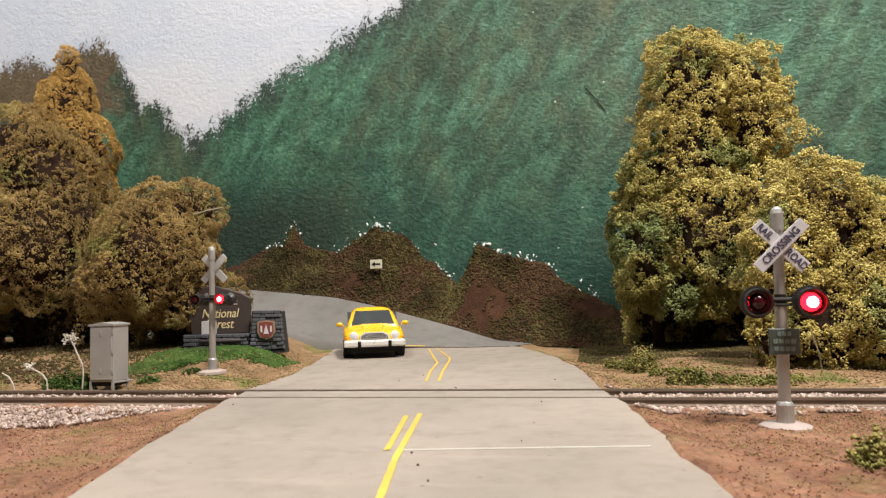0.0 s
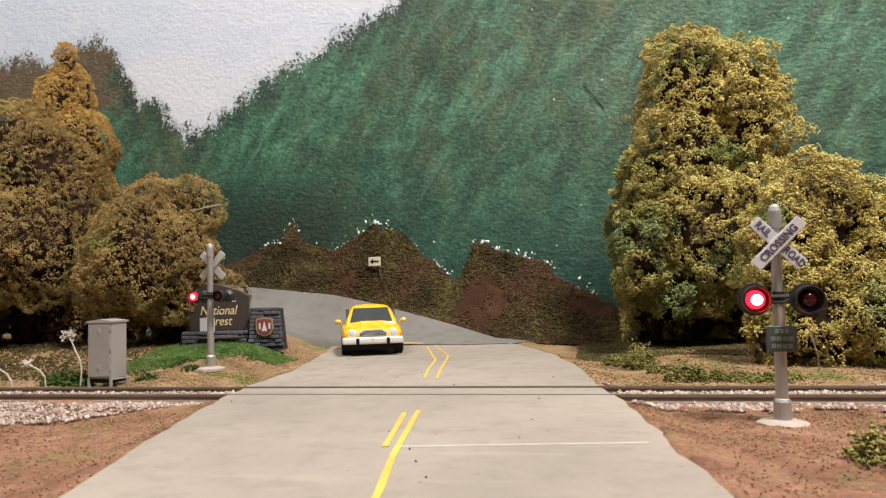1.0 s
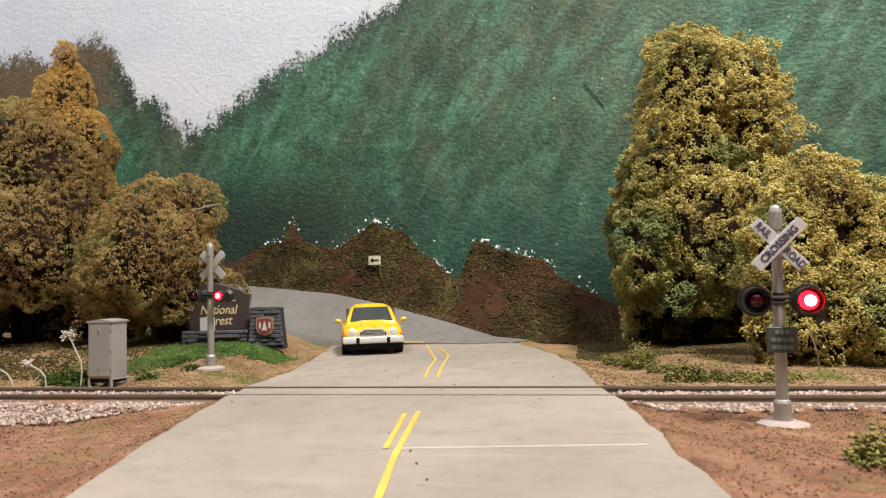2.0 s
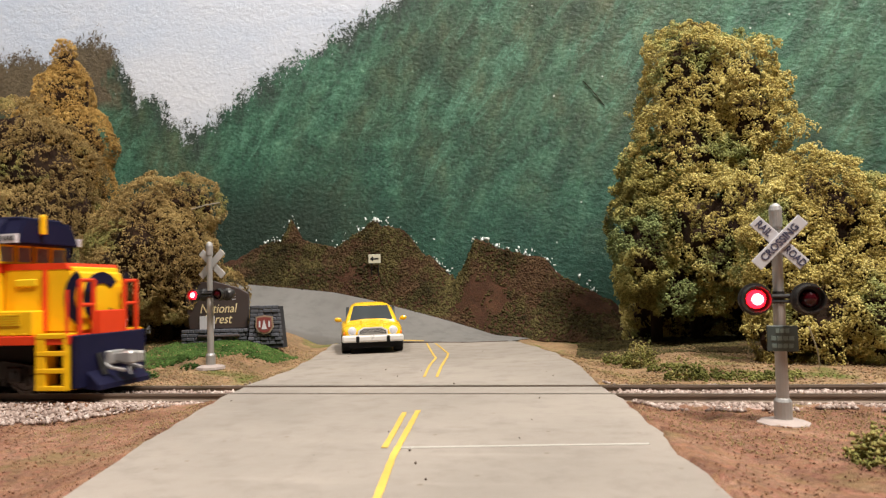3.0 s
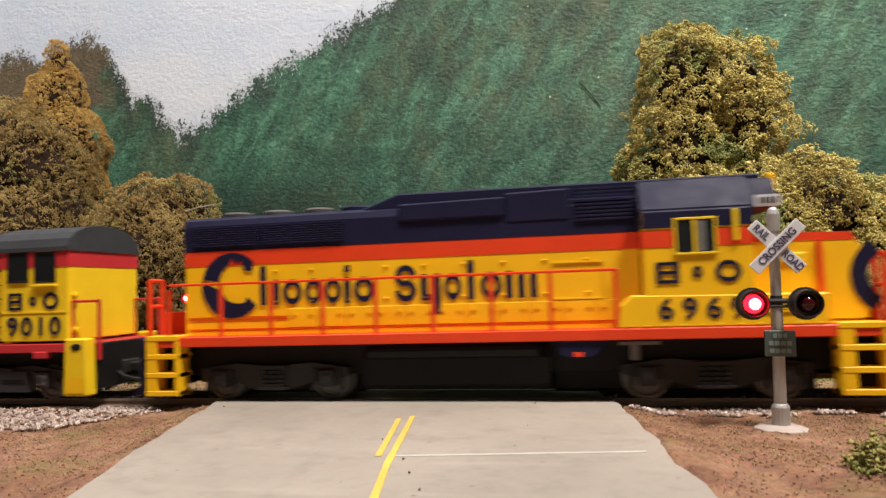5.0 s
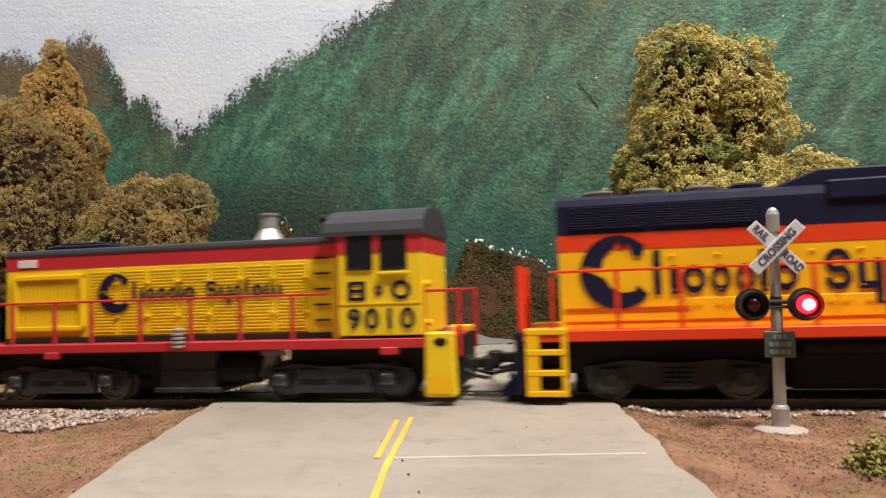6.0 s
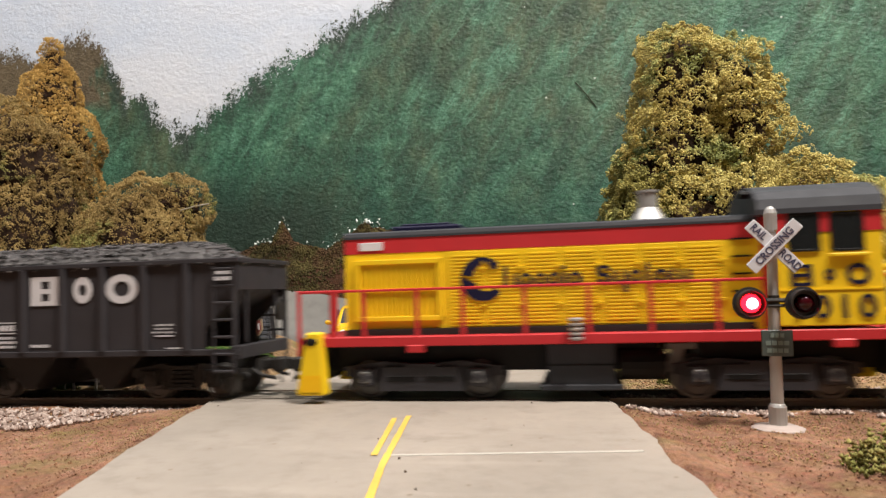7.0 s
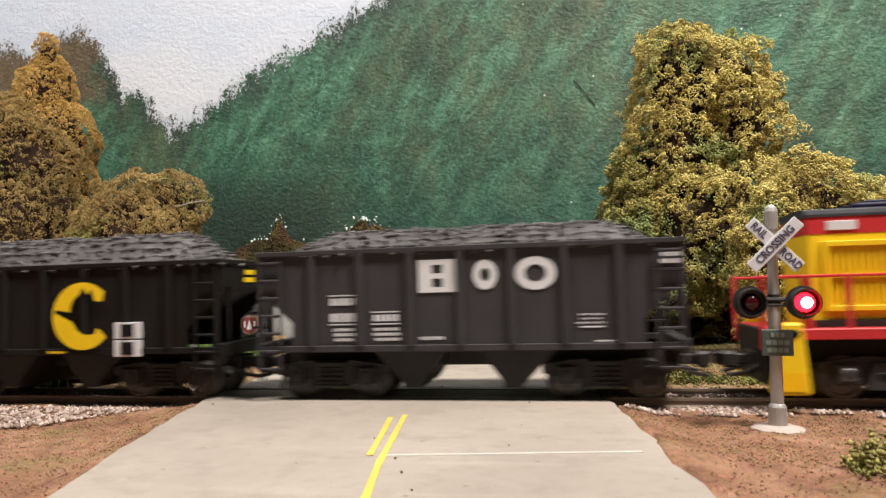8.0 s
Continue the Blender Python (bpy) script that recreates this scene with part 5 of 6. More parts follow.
    # ends
    for s, x in ((1, 80), (-1, -80)):
        bm = bmesh.new()
        box(bm, min(x, x + s * 1.6), max(x, x + s * 1.6), -15, 15, 4, 18.2, 0.3)
        part("pilot", bm, M_BLACK, e, "black pilot")
        for y0 in (-15.6, 15.0):
            bm = bmesh.new()
            box(bm, min(x + s * 1.4, x + s * 2.5), max(x + s * 1.4, x + s * 2.5), y0, y0 + 0.9, 13, 32, 0.2)
            rod(bm, (x + s * 2, y0 + 0.4, 31.4), (x - s * 8, y0 + 0.4, 31.4), 0.42, 6)
            box(bm, min(x - s * 8.5, x - s * 7.5), max(x - s * 8.5, x - s * 7.5), y0, y0 + 0.9, 18, 31.6, 0.15)
            part("end_railing", bm, M_RED2, e, "red end railing")
        coupler(e, x, s, M_SOOT, 9.5)
    for s in (-1, 1):
        for y in (-17.6, 17.6):
            bm = bmesh.new()
            xa, xb = (72.6, 81.4) if s > 0 else (-81.4, -72.6)
            slope = 0.6 if s > 0 else 3.2
            prism(bm, [(xa, 2.4), (xb, 2.4), (xb - (0.6 if s > 0 else 1.4), 20), (xa + slope, 20)], "y", y - 2.2, y + 2.2)
            bmesh.ops.bevel(bm, geom=list(bm.edges), offset=0.5 * MM, segments=1, affect="EDGES")
            well = part("step_well", bm, M_YEL2, e, "yellow boarding step casing")
            bm = bmesh.new()
            prism(bm, [(xa + 1.2, 3.4), (xb - 1.2, 3.4), (xb - 1.2, 8.0), (xa + 1.2 + slope * 0.25, 8.0)], "y", y * 1.0 - math.copysign(2.3, 17.6 * (1 if y > 0 else -1)) * -1.0, y + (2.35 if y > 0 else -2.35))
            part("toe_hole", bm, M_YEL, well)
            bm = bmesh.new()
            ball(bm, (xa + xb) / 2 + 0.4, y + (2.2 if y > 0 else -2.2), 17.4, 1.6, 1.2, 0.25, 0.7)
            part("hand_hole", bm, M_BLACK, well, "dark hand hole")
    railing(e, (-71, -62, -46.5, -33.5, -16.5, 0.5, 16.5, 33), -16.2, 18.4, 31.4, M_RED2, -72, 44)
    railing(e, (-62, -33.5, 0.5, 33), 16.2, 18.4, 31.4, M_RED2, -72, 44)
    # below the frame
    bm = bmesh.new()
    box(bm, -11, 7, -14, 14, 3.4, 15.6, 0.4)
    box(bm, -13, 9, -14.6, 14.6, 3.0, 4.6, 0.3)
    part("fuel_tank", bm, M_GREY, e, "dark grey tank")
    for z in (9.6, 15.2):
        bm = bmesh.new()
        box(bm, -11.2, 7.2, -14.25, -13.9, z, z + 0.25)
        part("tank_seam", bm, M_BLACK, e)
    bm = bmesh.new()
    box(bm, -74, 18, -9.5, 9.5, 8.0, 15.5, 0.3)
    box(bm, 29, 74, -9.5, 9.5, 8.0, 15.5, 0.3)
    part("centre_frame", bm, M_BLACK, e, "black underframe")
    bm = bmesh.new()
    rod(bm, (8, -10, 9.5), (20, -10, 9.5), 4.2, 14)
    part("air_reservoir", bm, M_BLACK, e)
    bm = bmesh.new()
    box(bm, 20.5, 28, -11, -9.6, 13.4, 14.8)
    prism(bm, [(22, 14), (25, 14), (24, 9), (20, 7), (18, 7), (20, 8.5)], "y", -11, -9.8)
    part("bracket", bm, M_CURTAIN, e, "pale grey bracket")
    bell = bmesh.new()
    for k in range(5):
        lathe(bell, [(1.4, 0), (1.9, 0.3), (1.9, 0.7), (1.4, 1.0)], (-3, -17.4, 16.6 + k * 1.25), n=12)
    part("air_cylinder", bell, M_SILVER, e, "silver ribbed air cylinder")
    for x in (-46.3, 44.3):
        truck(e, x, 32.5, 5.6, M_HOPPER, M_CURTAIN)
        bm = bmesh.new()
        prism(bm, [(x - 12, 3.0), (x + 12, 3.0), (x + 10.5, 9.6), (x - 10.5, 9.6)], "y", -14.6, -13.0)
        frame_plate = part("truck_plate", bm, M_HOPPER, e, "dark cast truck side")
        for dx in (-5.5, 5.5):
            bm = bmesh.new()
            box(bm, x + dx - 4.2, x + dx + 4.2, -14.8, -14.4, 5.6, 7.2, 0.2)
            part("truck_slot", bm, M_BLACK, frame_plate, "dark slot")
    emblem("emblem", e, M_BLUE, -28.3, 33.7, 6.2, -11.62, "dark blue open ring emblem")
    word_shapes(e, M_BLUE, -22.6, 28, 31.0, 4.0, -11.62, "dark blue word shape")
    initials(cab, M_BLUE, 50.2, 68.8, 29.2, 34.6, -17.1, "dark blue initial shape")
    for k, digit in enumerate("9010"):
        part("road_number", lettering(digit, 8.2, 52.2 + k * 5.2, -17.3, 23.7, stretch=1.1, bold=0.12), M_BLUE, cab, "dark blue road number digit")
    return e


def coal_load(parent, half_l, half_w, z_edge, z_top, seed):
    rng = np.random.default_rng(seed)
    k, w = 60, 16
    verts, faces = [], []
    for i in range(k + 1):
        for j in range(w + 1):
            u, v = i / k * 2 - 1, j / w * 2 - 1
            rise = smooth(1.0, 0.66, abs(u)) * smooth(1.05, 0.25, abs(v))
            x, y = u * half_l, v * half_w
            z = z_edge + (z_top - z_edge) * rise * (0.93 + 0.12 * noise.noise(Vector((x * 0.06, y * 0.1, seed)))) + 0.5 * noise.noise(Vector((x * 0.7, y * 0.7, seed)))
            verts.append((x, y, z))
    for i in range(k):
        for j in range(w):
            a = i * (w + 1) + j
            faces.append((a, a + 1, a + w + 2, a + w + 1))
    me = from_arrays("coal_load", [tuple(c * MM for c in v) for v in verts], faces, M_COAL)
    heap = new("coal_load", me)
    heap.parent = parent
    heap["label"] = "heaped load of black coal"
    arr = np.array(verts)
    pick = arr[rng.integers(0, len(arr), 5200)] + rng.normal(scale=(0.9, 0.9, 0.15), size=(5200, 3))
    bits = new("coal", scatter("coal", pick, rng.uniform(0.3, 0.85, 5200), M_COAL, seed, 0.7))
    bits.parent = heap
    tagged(bits, kind="stuff")


def hopper_car(mat, label, top, coal_top, seed):
    """An open coal hopper with ribs, sloped ends, two bays, ladders and a heaped load."""
    h = thing("hopper_car", label, "hopper car")
    L = 59
    bm = bmesh.new()
    box(bm, -20, 20, -16.2, 16.2, 13.5, 14.4)
    body = part("body", bm, mat, h, "steel hopper floor")
    for y in (-17, 16.2):
        bm = bmesh.new()
        prism(bm, [(-L, top), (L, top), (L, 32), (48.5, 22), (48.5, 14.5), (-48.5, 14.5), (-48.5, 22), (-L, 32)], "y", y, y + 0.8)
        part("side_sheet", bm, mat, body, "riveted steel side")
    for s in (-1, 1):
        bm = bmesh.new()
        prism(bm, [(s * L, 33.6), (s * L, 34.6), (s * 20, 14.4), (s * 20, 13.4)], "y", -16.2, 16.2)
        part("slope_sheet", bm, mat, body)
        bm = bmesh.new()
        box(bm, min(s * L, s * (L - 0.8)), max(s * L, s * (L - 0.8)), -16.4, 16.4, 33, top)
        part("end_sheet", bm, mat, body)
    bm = bmesh.new()
    for y in (-17.9, 16.9):
        box(bm, -L - 0.4, L + 0.4, y, y + 1.0, top - 0.9, top + 0.5, 0.15)
    for s in (-1, 1):
        box(bm, s * L - 0.6, s * L + 0.6, -17.5, 17.5, top - 0.9, top + 0.5, 0.15)
    part("top_rim", bm, mat, body)
    for y in (-17, 17):
        bm = bmesh.new()
        box(bm, -L, L, y - 0.7, y + 0.7, 13.8, 15.6, 0.15)
        part("side_sill", bm, mat, body)
        for x in (-42.6, -28.4, -13.9, 0.2, 14.2, 28.3, 42.4):
            bm = bmesh.new()
            prism(bm, [(x - 1.2, y), (x + 1.2, y), (x + 0.7, y + math.copysign(1.3, y)), (x - 0.7, y + math.copysign(1.3, y))], "z", 15.4, top - 0.8)
            part("rib", bm, mat, body)
    for a, b in ((-15, 1), (15, -1)):
        bm = bmesh.new()
        prism(bm, [(a - 11, 14.4), (a + 11, 14.4), (a + 2.2 + b, 4.2), (a - 2.2 + b, 4.2)], "y", -14.5, 14.5)
        prism(bm, [(a - 3 + b, 4.6), (a + 3 + b, 4.6), (a + 4 + b, 6.4), (a + 2 + b, 3.4), (a - 3 + b, 3.4)], "y", -13, 13)
        part("hopper_bay", bm, M_SOOT, h, "sloped discharge bay")
    bm = bmesh.new()
    box(bm, -L + 2, L - 2, -3, 3, 8.5, 13.5, 0.3)
    part("centre_sill", bm, M_SOOT, h)
    for s in (-1, 1):
        bm = bmesh.new()
        for y in (-16.6, -10, 10, 16.6):
            rod(bm, (s * (L - 1), y, 17), (s * (L - 1), y, 33.5), 0.55, 6)
        box(bm, min(s * (L - 3), s * (L + 0.6)), max(s * (L - 3), s * (L + 0.6)), -17, 17, 12.6, 16.4, 0.2)
        part("end_frame", bm, mat, h)
        for y in (-18.2, 18.2):
            bm = bmesh.new()
            for dx in (51.4, 57.8):
                box(bm, min(s * dx, s * (dx + 0.7)), max(s * dx, s * (dx + 0.7)), y - 0.3, y + 0.3, 8.5, top - 2, 0.08)
            ladder = part("ladder", bm, mat, h)
            for k in range(7):
                bm = bmesh.new()
                z = 9.2 + k * 5.0
                if z < top - 2:
                    rod(bm, (s * 51.4, y, z), (s * 58.4, y, z), 0.42, 6)
                    part("rung", bm, mat, ladder)
                else:
                    bm.free()
        bm = bmesh.new()
        rod(bm, (s * (L + 1.2), 8, 26), (s * (L + 2.2), 8, 26), 3.2, 16)
        part("brake_wheel", bm, M_SOOT, h)
        coupler(h, s * (L - 2.5), s, M_SOOT, 9.5)
        truck(h, s * 38.5, 21, 5.0, M_SOOT)
    coal_load(h, L - 1, 16, top - 1.2, coal_top, seed)
    return h


def bars(parent, mat, rows, y, label):
    """Unreadable small lettering as plain bars, each row broken into short ones."""
    rng = random.Random(len(rows))
    for x0, x1, z0, z1 in rows:
        bm = bmesh.new()
        x = x0
        while x < x1 - 0.3:
            w = (x1 - x0) if z1 - z0 < 0.5 else min(x1 - x, (z1 - z0) * rng.uniform(0.5, 0.8))
            box(bm, x, x + w, y - 0.12, y, z0, z1)
            x += w + max(0.3, (z1 - z0) * 0.24)
        part("lettering_bar", bm, mat, parent, label)


ENGINE = road_locomotive()
SWITCHER = yard_switcher()
HOPPER_A = hopper_car(M_HOPPER, "charcoal two-bay coal hopper with large white initials, heaped full", 42.0, 49.0, 3)
initials(HOPPER_A, M_WHITE, -11.9, 26.2, 29.8, 38.8, -17.12, "white initial shape", serif=True, small=False)
bars(HOPPER_A, M_WHITE, [(-37.6, -29.6, 29.4, 29.7), (-37, -29.8, 26.8, 28.8), (-37, -29.8, 22.2, 24.6), (-37.4, -29.4, 21.3, 21.6), (-36.2, -30.2, 19.6, 20.4), (-36.0, -29.8, 18.2, 19.0), (-35.8, -30.2, 16.8, 17.6)], -17.1, "white unreadable lettering")
bars(HOPPER_A, M_WHITE, [(-25, -17.2, 24.6, 24.9), (-24.4, -17.4, 22.2, 24.0), (-25, -17.0, 21.3, 21.6), (-24.2, -17, 19.6, 20.4), (-24.6, -16.8, 18.2, 19.0), (-24, -17, 16.8, 17.6), (-11.2, -4.6, 16.9, 17.8)], -17.1, "white unreadable lettering")
bars(HOPPER_A, M_WHITE, [(31.8, 38, 22.8, 23.3), (32.2, 37.4, 21.7, 22.2), (31, 38.6, 20.6, 21.1), (32, 38, 19.6, 20.0), (35.6, 40.6, 15.9, 16.3)], -17.1, "white unreadable lettering")
bars(HOPPER_A, M_WHITE, [(53, 57.6, 37.6, 38.6), (52.6, 57.6, 35.8, 36.9)], -18.8, "white reporting mark bar")
HOPPER_B = hopper_car(M_HOPPER2, "black two-bay coal hopper with a yellow ring emblem, heaped full", 40.8, 51.0, 7)
emblem("emblem", HOPPER_B, M_YEL2, 14.5, 25.4, 10.2, -18.35, "yellow open ring emblem")
for z0 in (13.1, 18.4):
    bm = bmesh.new()
    box(bm, 25.2, 33.9, -18.3, -17.2, z0, z0 + 4.9, 0.1)
    plate = part("data_panel", bm, M_WHITE, HOPPER_B, "white data panel with a dark block")
    bm = bmesh.new()
    box(bm, 27.6, 31.6, -18.5, -18.2, z0 + 0.6, z0 + 4.3)
    part("data_block", bm, M_BLACK, plate)
bars(HOPPER_B, M_YEL2, [(2.2, 9.2, 14.2, 14.9)], -17.75, "yellow unreadable lettering")
for y0 in (4.0, 6.4):
    bm = bmesh.new()
    box(bm, 59.0, 59.3, -3.5 + y0 * 0.3, 4.5, 30.5 + y0, 32.0 + y0)
    part("reporting_mark", bm, M_YEL2, HOPPER_B, "yellow reporting mark bar")
TRAIN = [(ENGINE, -92.0), (SWITCHER, -297.8), (HOPPER_A, -457.0), (HOPPER_B, -587.0)]
# ---- crossing signals ----
M_SIGN_WHITE = paint("sign_white", (0.60, 0.60, 0.64), 0.5, 0.08)
M_SIGN_BACK = paint("sign_back_grey", (0.42, 0.42, 0.41), 0.5, 0.1)
M_INK = paint("blue_black_ink", (0.05, 0.055, 0.11), 0.5, 0.1)
M_PLATE = paint("dark_green_plate", (0.075, 0.10, 0.095), 0.5, 0.2)
M_PLATE_MARK = paint("pale_green_mark", (0.20, 0.27, 0.25), 0.5, 0.2)
M_HOOD = paint("signal_black", (0.02, 0.018, 0.018), 0.4, 0.15)
M_LENS_OFF = paint("dark_red_lens", (0.035, 0.002, 0.004), 0.12, 0.1, 0.0)
M_LENS_ON = glow("lit_red_lens", (1.0, 0.004, 0.010), 14.0)
M_LENS_CORE = glow("lit_lens_core", (1.0, 0.20, 0.20), 14.0)
M_CONCRETE = paint("pale_concrete", (0.36, 0.30, 0.275), 0.85, 0.15, 0.6)
LENSES = []


def lens_ball(parent, x, y, z, r, which):
    """A lamp ball, lit on one half; it turns round to show its lit or its dark half."""
    bm = bmesh.new()
    bmesh.ops.create_uvsphere(bm, u_segments=24, v_segments=24, radius=r * MM)
    bmesh.ops.transform(bm, matrix=pose(0, 0, 0, 90, 0, 0), verts=bm.verts)
    me = bpy.data.meshes.new("lamp_ball")
    bm.to_mesh(me)
    bm.free()
    for m in (M_LENS_OFF, M_LENS_ON, M_LENS_CORE):
        me.materials.append(m)
    for p in me.polygons:
        d = p.center.normalized()
        p.material_index = 0 if d.y > -0.05 else (2 if d.y < -0.80 else 1)
    me.shade_smooth()
    ob = new("lamp_ball", me)
    ob.parent = parent
    ob["label"] = "red lamp ball, one half lit"
    LENSES.append((ob, (x, y, z), which))


def crossing_signal(x, y, z, tall, printed, lean=0.0):
    s = thing("crossing_signal", "silver crossing signal mast with white crossbuck and red flashing lamps" if printed else "silver crossing signal seen from behind with grey crossbuck and red lamps", "crossing signal", pose(x * MM, y * MM, z * MM, 0, lean, 0), "crossing signals")
    bm = bmesh.new()
    lathe(bm, [(2.0, 0.4), (2.0, 4.8), (1.7, 5.4), (1.4, 5.6), (1.35, tall - 24), (1.2, tall - 20), (1.2, tall - 6.0), (1.45, tall - 5.6), (1.5, tall - 1.6), (1.2, tall - 0.6), (0.6, tall), (0.1, tall + 0.15)], (0, 0, 0), n=16)
    part("mast", bm, M_SILVER, s, "dull silver mast", smooth=False)
    bm = bmesh.new()
    lathe(bm, [(6.2, -1.0), (6.0, 0.0), (4.6, 0.5), (1.6, 0.8)], (0, 0, 0), n=8)
    part("foot", bm, M_CONCRETE, s, "pale dusty base plate")
    zc = tall - 9.4
    face = -1.0 if printed else 1.0
    for a, k in ((45.5, 0), (-45.5, 1)):
        bm = bmesh.new()
        yy = face * (1.75 + 0.45 * k)
        box(bm, -7.5, 7.5, yy - 0.2, yy + 0.2, -1.5, 1.5, 0.1)
        bmesh.ops.transform(bm, matrix=Matrix.Translation(v3(0, 0, zc)) @ pose(0, 0, 0, 0, -a if k else -a, 0), verts=bm.verts)
        blade = part("crossbuck_blade", bm, M_SIGN_WHITE if printed else M_SIGN_BACK, s)
        if printed:
            words = (("CROSSING", 0.0),) if a > 0 else (("RAIL", -4.7), ("ROAD", 4.7))
            if a > 0:
                blade.location.y = -0.0009
            for word, off in words:
                co, si = math.cos(radians(a)), math.sin(radians(a))
                part("crossbuck_word", lettering(word, 2.5, off * co, yy - 0.24, zc + off * si, 0.1, a, 0.92 if a > 0 else 0.8, bold=0.05), M_INK, blade, "dark lettering")
    zl = tall - 22.6
    bm = bmesh.new()
    rod(bm, (-3.4, -1.2, zl + 0.6), (3.4, -1.2, zl + 0.6), 0.55, 8)
    rod(bm, (-3.4, -1.2, zl - 0.6), (3.4, -1.2, zl - 0.6), 0.4, 8)
    rod(bm, (0, 0, zl - 1.2), (0, 0, zl + 1.8), 1.35, 12)
    part("lamp_arm", bm, M_HOOD, s, "dark lamp bracket")
    for side in (-1, 1):
        cx = side * 5.7
        bm = bmesh.new()
        lathe(bm, [(0.8, 1.8), (2.2, 1.5), (3.1, 0.2), (3.8, -0.2), (3.8, -0.6), (3.25, -0.7), (3.15, -3.4), (2.9, -3.4), (2.85, -0.5), (0.3, 0.0)] if printed else [(0.6, 1.4), (1.6, 1.2), (2.3, 0.2), (2.7, -0.2), (2.7, -0.6), (2.4, -0.7), (2.35, -2.8), (2.15, -2.8), (2.1, -0.5), (0.3, 0.0)], (cx, -1.6, zl), "y", 24)
        part("lamp_hood", bm, M_HOOD, s, "black round lamp hood")
        # added collar: keeps the turned-away lit half from shining into the hood
        bm = bmesh.new()
        br = 2.15 if printed else 1.75
        lathe(bm, [(br + 0.02, -3.0), (2.95 if printed else 2.2, -3.0), (2.95 if printed else 2.2, -2.8), (br + 0.02, -2.8)], (cx, 0, zl), "y", 24)
        part("glow_stop_collar", bm, M_HOOD, s, "black collar added round the lamp to stop its rear glow")
        lens_ball(s, cx, -2.9, zl, br, side)
        if not printed:
            bm = bmesh.new()
            lathe(bm, [(0.6, 2.2), (1.6, 2.4), (2.3, 3.2), (2.8, 3.6), (2.8, 4.0), (2.4, 4.1), (2.3, 6.2), (2.1, 6.2), (2.05, 4.0), (0.3, 3.8)], (cx + 0.4, 0, zl), "y", 24)
            part("rear_lamp_hood", bm, M_HOOD, s, "black lamp hood facing away")
    if printed:
        bm = bmesh.new()
        box(bm, -3.4, 3.4, -2.0, -1.5, 16.6, 22.6, 0.15)
        plate = part("notice_plate", bm, M_PLATE, s, "dark green notice plate with unreadable lines")
        for k, w in enumerate((1.6, 2.6, 2.4)):
            for i in range(4 if k else 3):
                bm = bmesh.new()
                x0 = -w + i * (2 * w / (4 if k else 3))
                box(bm, x0 + 0.12, x0 + 2 * w / (4 if k else 3) - 0.12, -2.1, -1.95, 20.9 - k * 1.75, 21.9 - k * 1.75)
                part("notice_line", bm, M_PLATE_MARK, plate)
    return s


crossing_signal(34.5, -30.4, -3.2, 51.4, True, 1.1)
crossing_signal(-166.8, 60, 0.7, 53.0, False)


# ---- relay cabinet ----
def relay_cabinet():
    c = thing("relay_cabinet", "grey metal relay cabinet on short legs beside the track", "cabinet", pose(-193.8 * MM, 30.5 * MM, -1.2 * MM))
    grey = paint("cabinet_grey", (0.38, 0.37, 0.36), 0.42, 0.12, 0.3, metal=0.25)
    bm = bmesh.new()
    box(bm, -5.2, 5.2, -4.5, 4.5, 1.8, 23.4, 0.25)
    part("body", bm, grey, c)
    bm = bmesh.new()
    prism(bm, [(-5.6, 23.2), (5.6, 23.2), (5.6, 23.9), (0, 24.6), (-5.6, 23.9)], "y", -5.0, 5.0)
    part("lid", bm, grey, c, "overhanging lid")
    bm = bmesh.new()
    box(bm, -4.7, 4.7, -4.85, -4.4, 2.6, 22.8, 0.15)
    door = part("door", bm, grey, c)
    for z in (6.0, 20.2):
        bm = bmesh.new()
        box(bm, -0.4, 0.4, -5.1, -4.8, z - 0.9, z + 0.9, 0.1)
        part("hasp", bm, M_SILVER, door, "small pale hasp")
    for k in range(3):
        bm = bmesh.new()
        rod(bm, (5.0, -4.7, 5 + k * 7.5), (5.0, -4.7, 6.4 + k * 7.5), 0.35, 6)
        part("hinge", bm, M_SILVER, door)
    for dx in (-4.8, 4.8):
        for dy in (-4.2, 4.2):
            bm = bmesh.new()
            box(bm, dx - 0.4, dx + 0.4, dy - 0.4, dy + 0.4, -2.6, 2.0)
            part("leg", bm, grey, c)
    # shade beneath the cabinet, given as a black block between the legs
    bm = bmesh.new()
    box(bm, -4.9, 4.9, -4.2, 4.2, 0.2, 1.9)
    part("shade_block", bm, M_BLACK, c, "black block standing in for the shade under the cabinet")
    bm = bmesh.new()
    rod(bm, (5.0, -4.2, 1.6), (5.4, 6.5, 1.2), 0.4, 6)
    part("brace", bm, grey, c)


relay_cabinet()


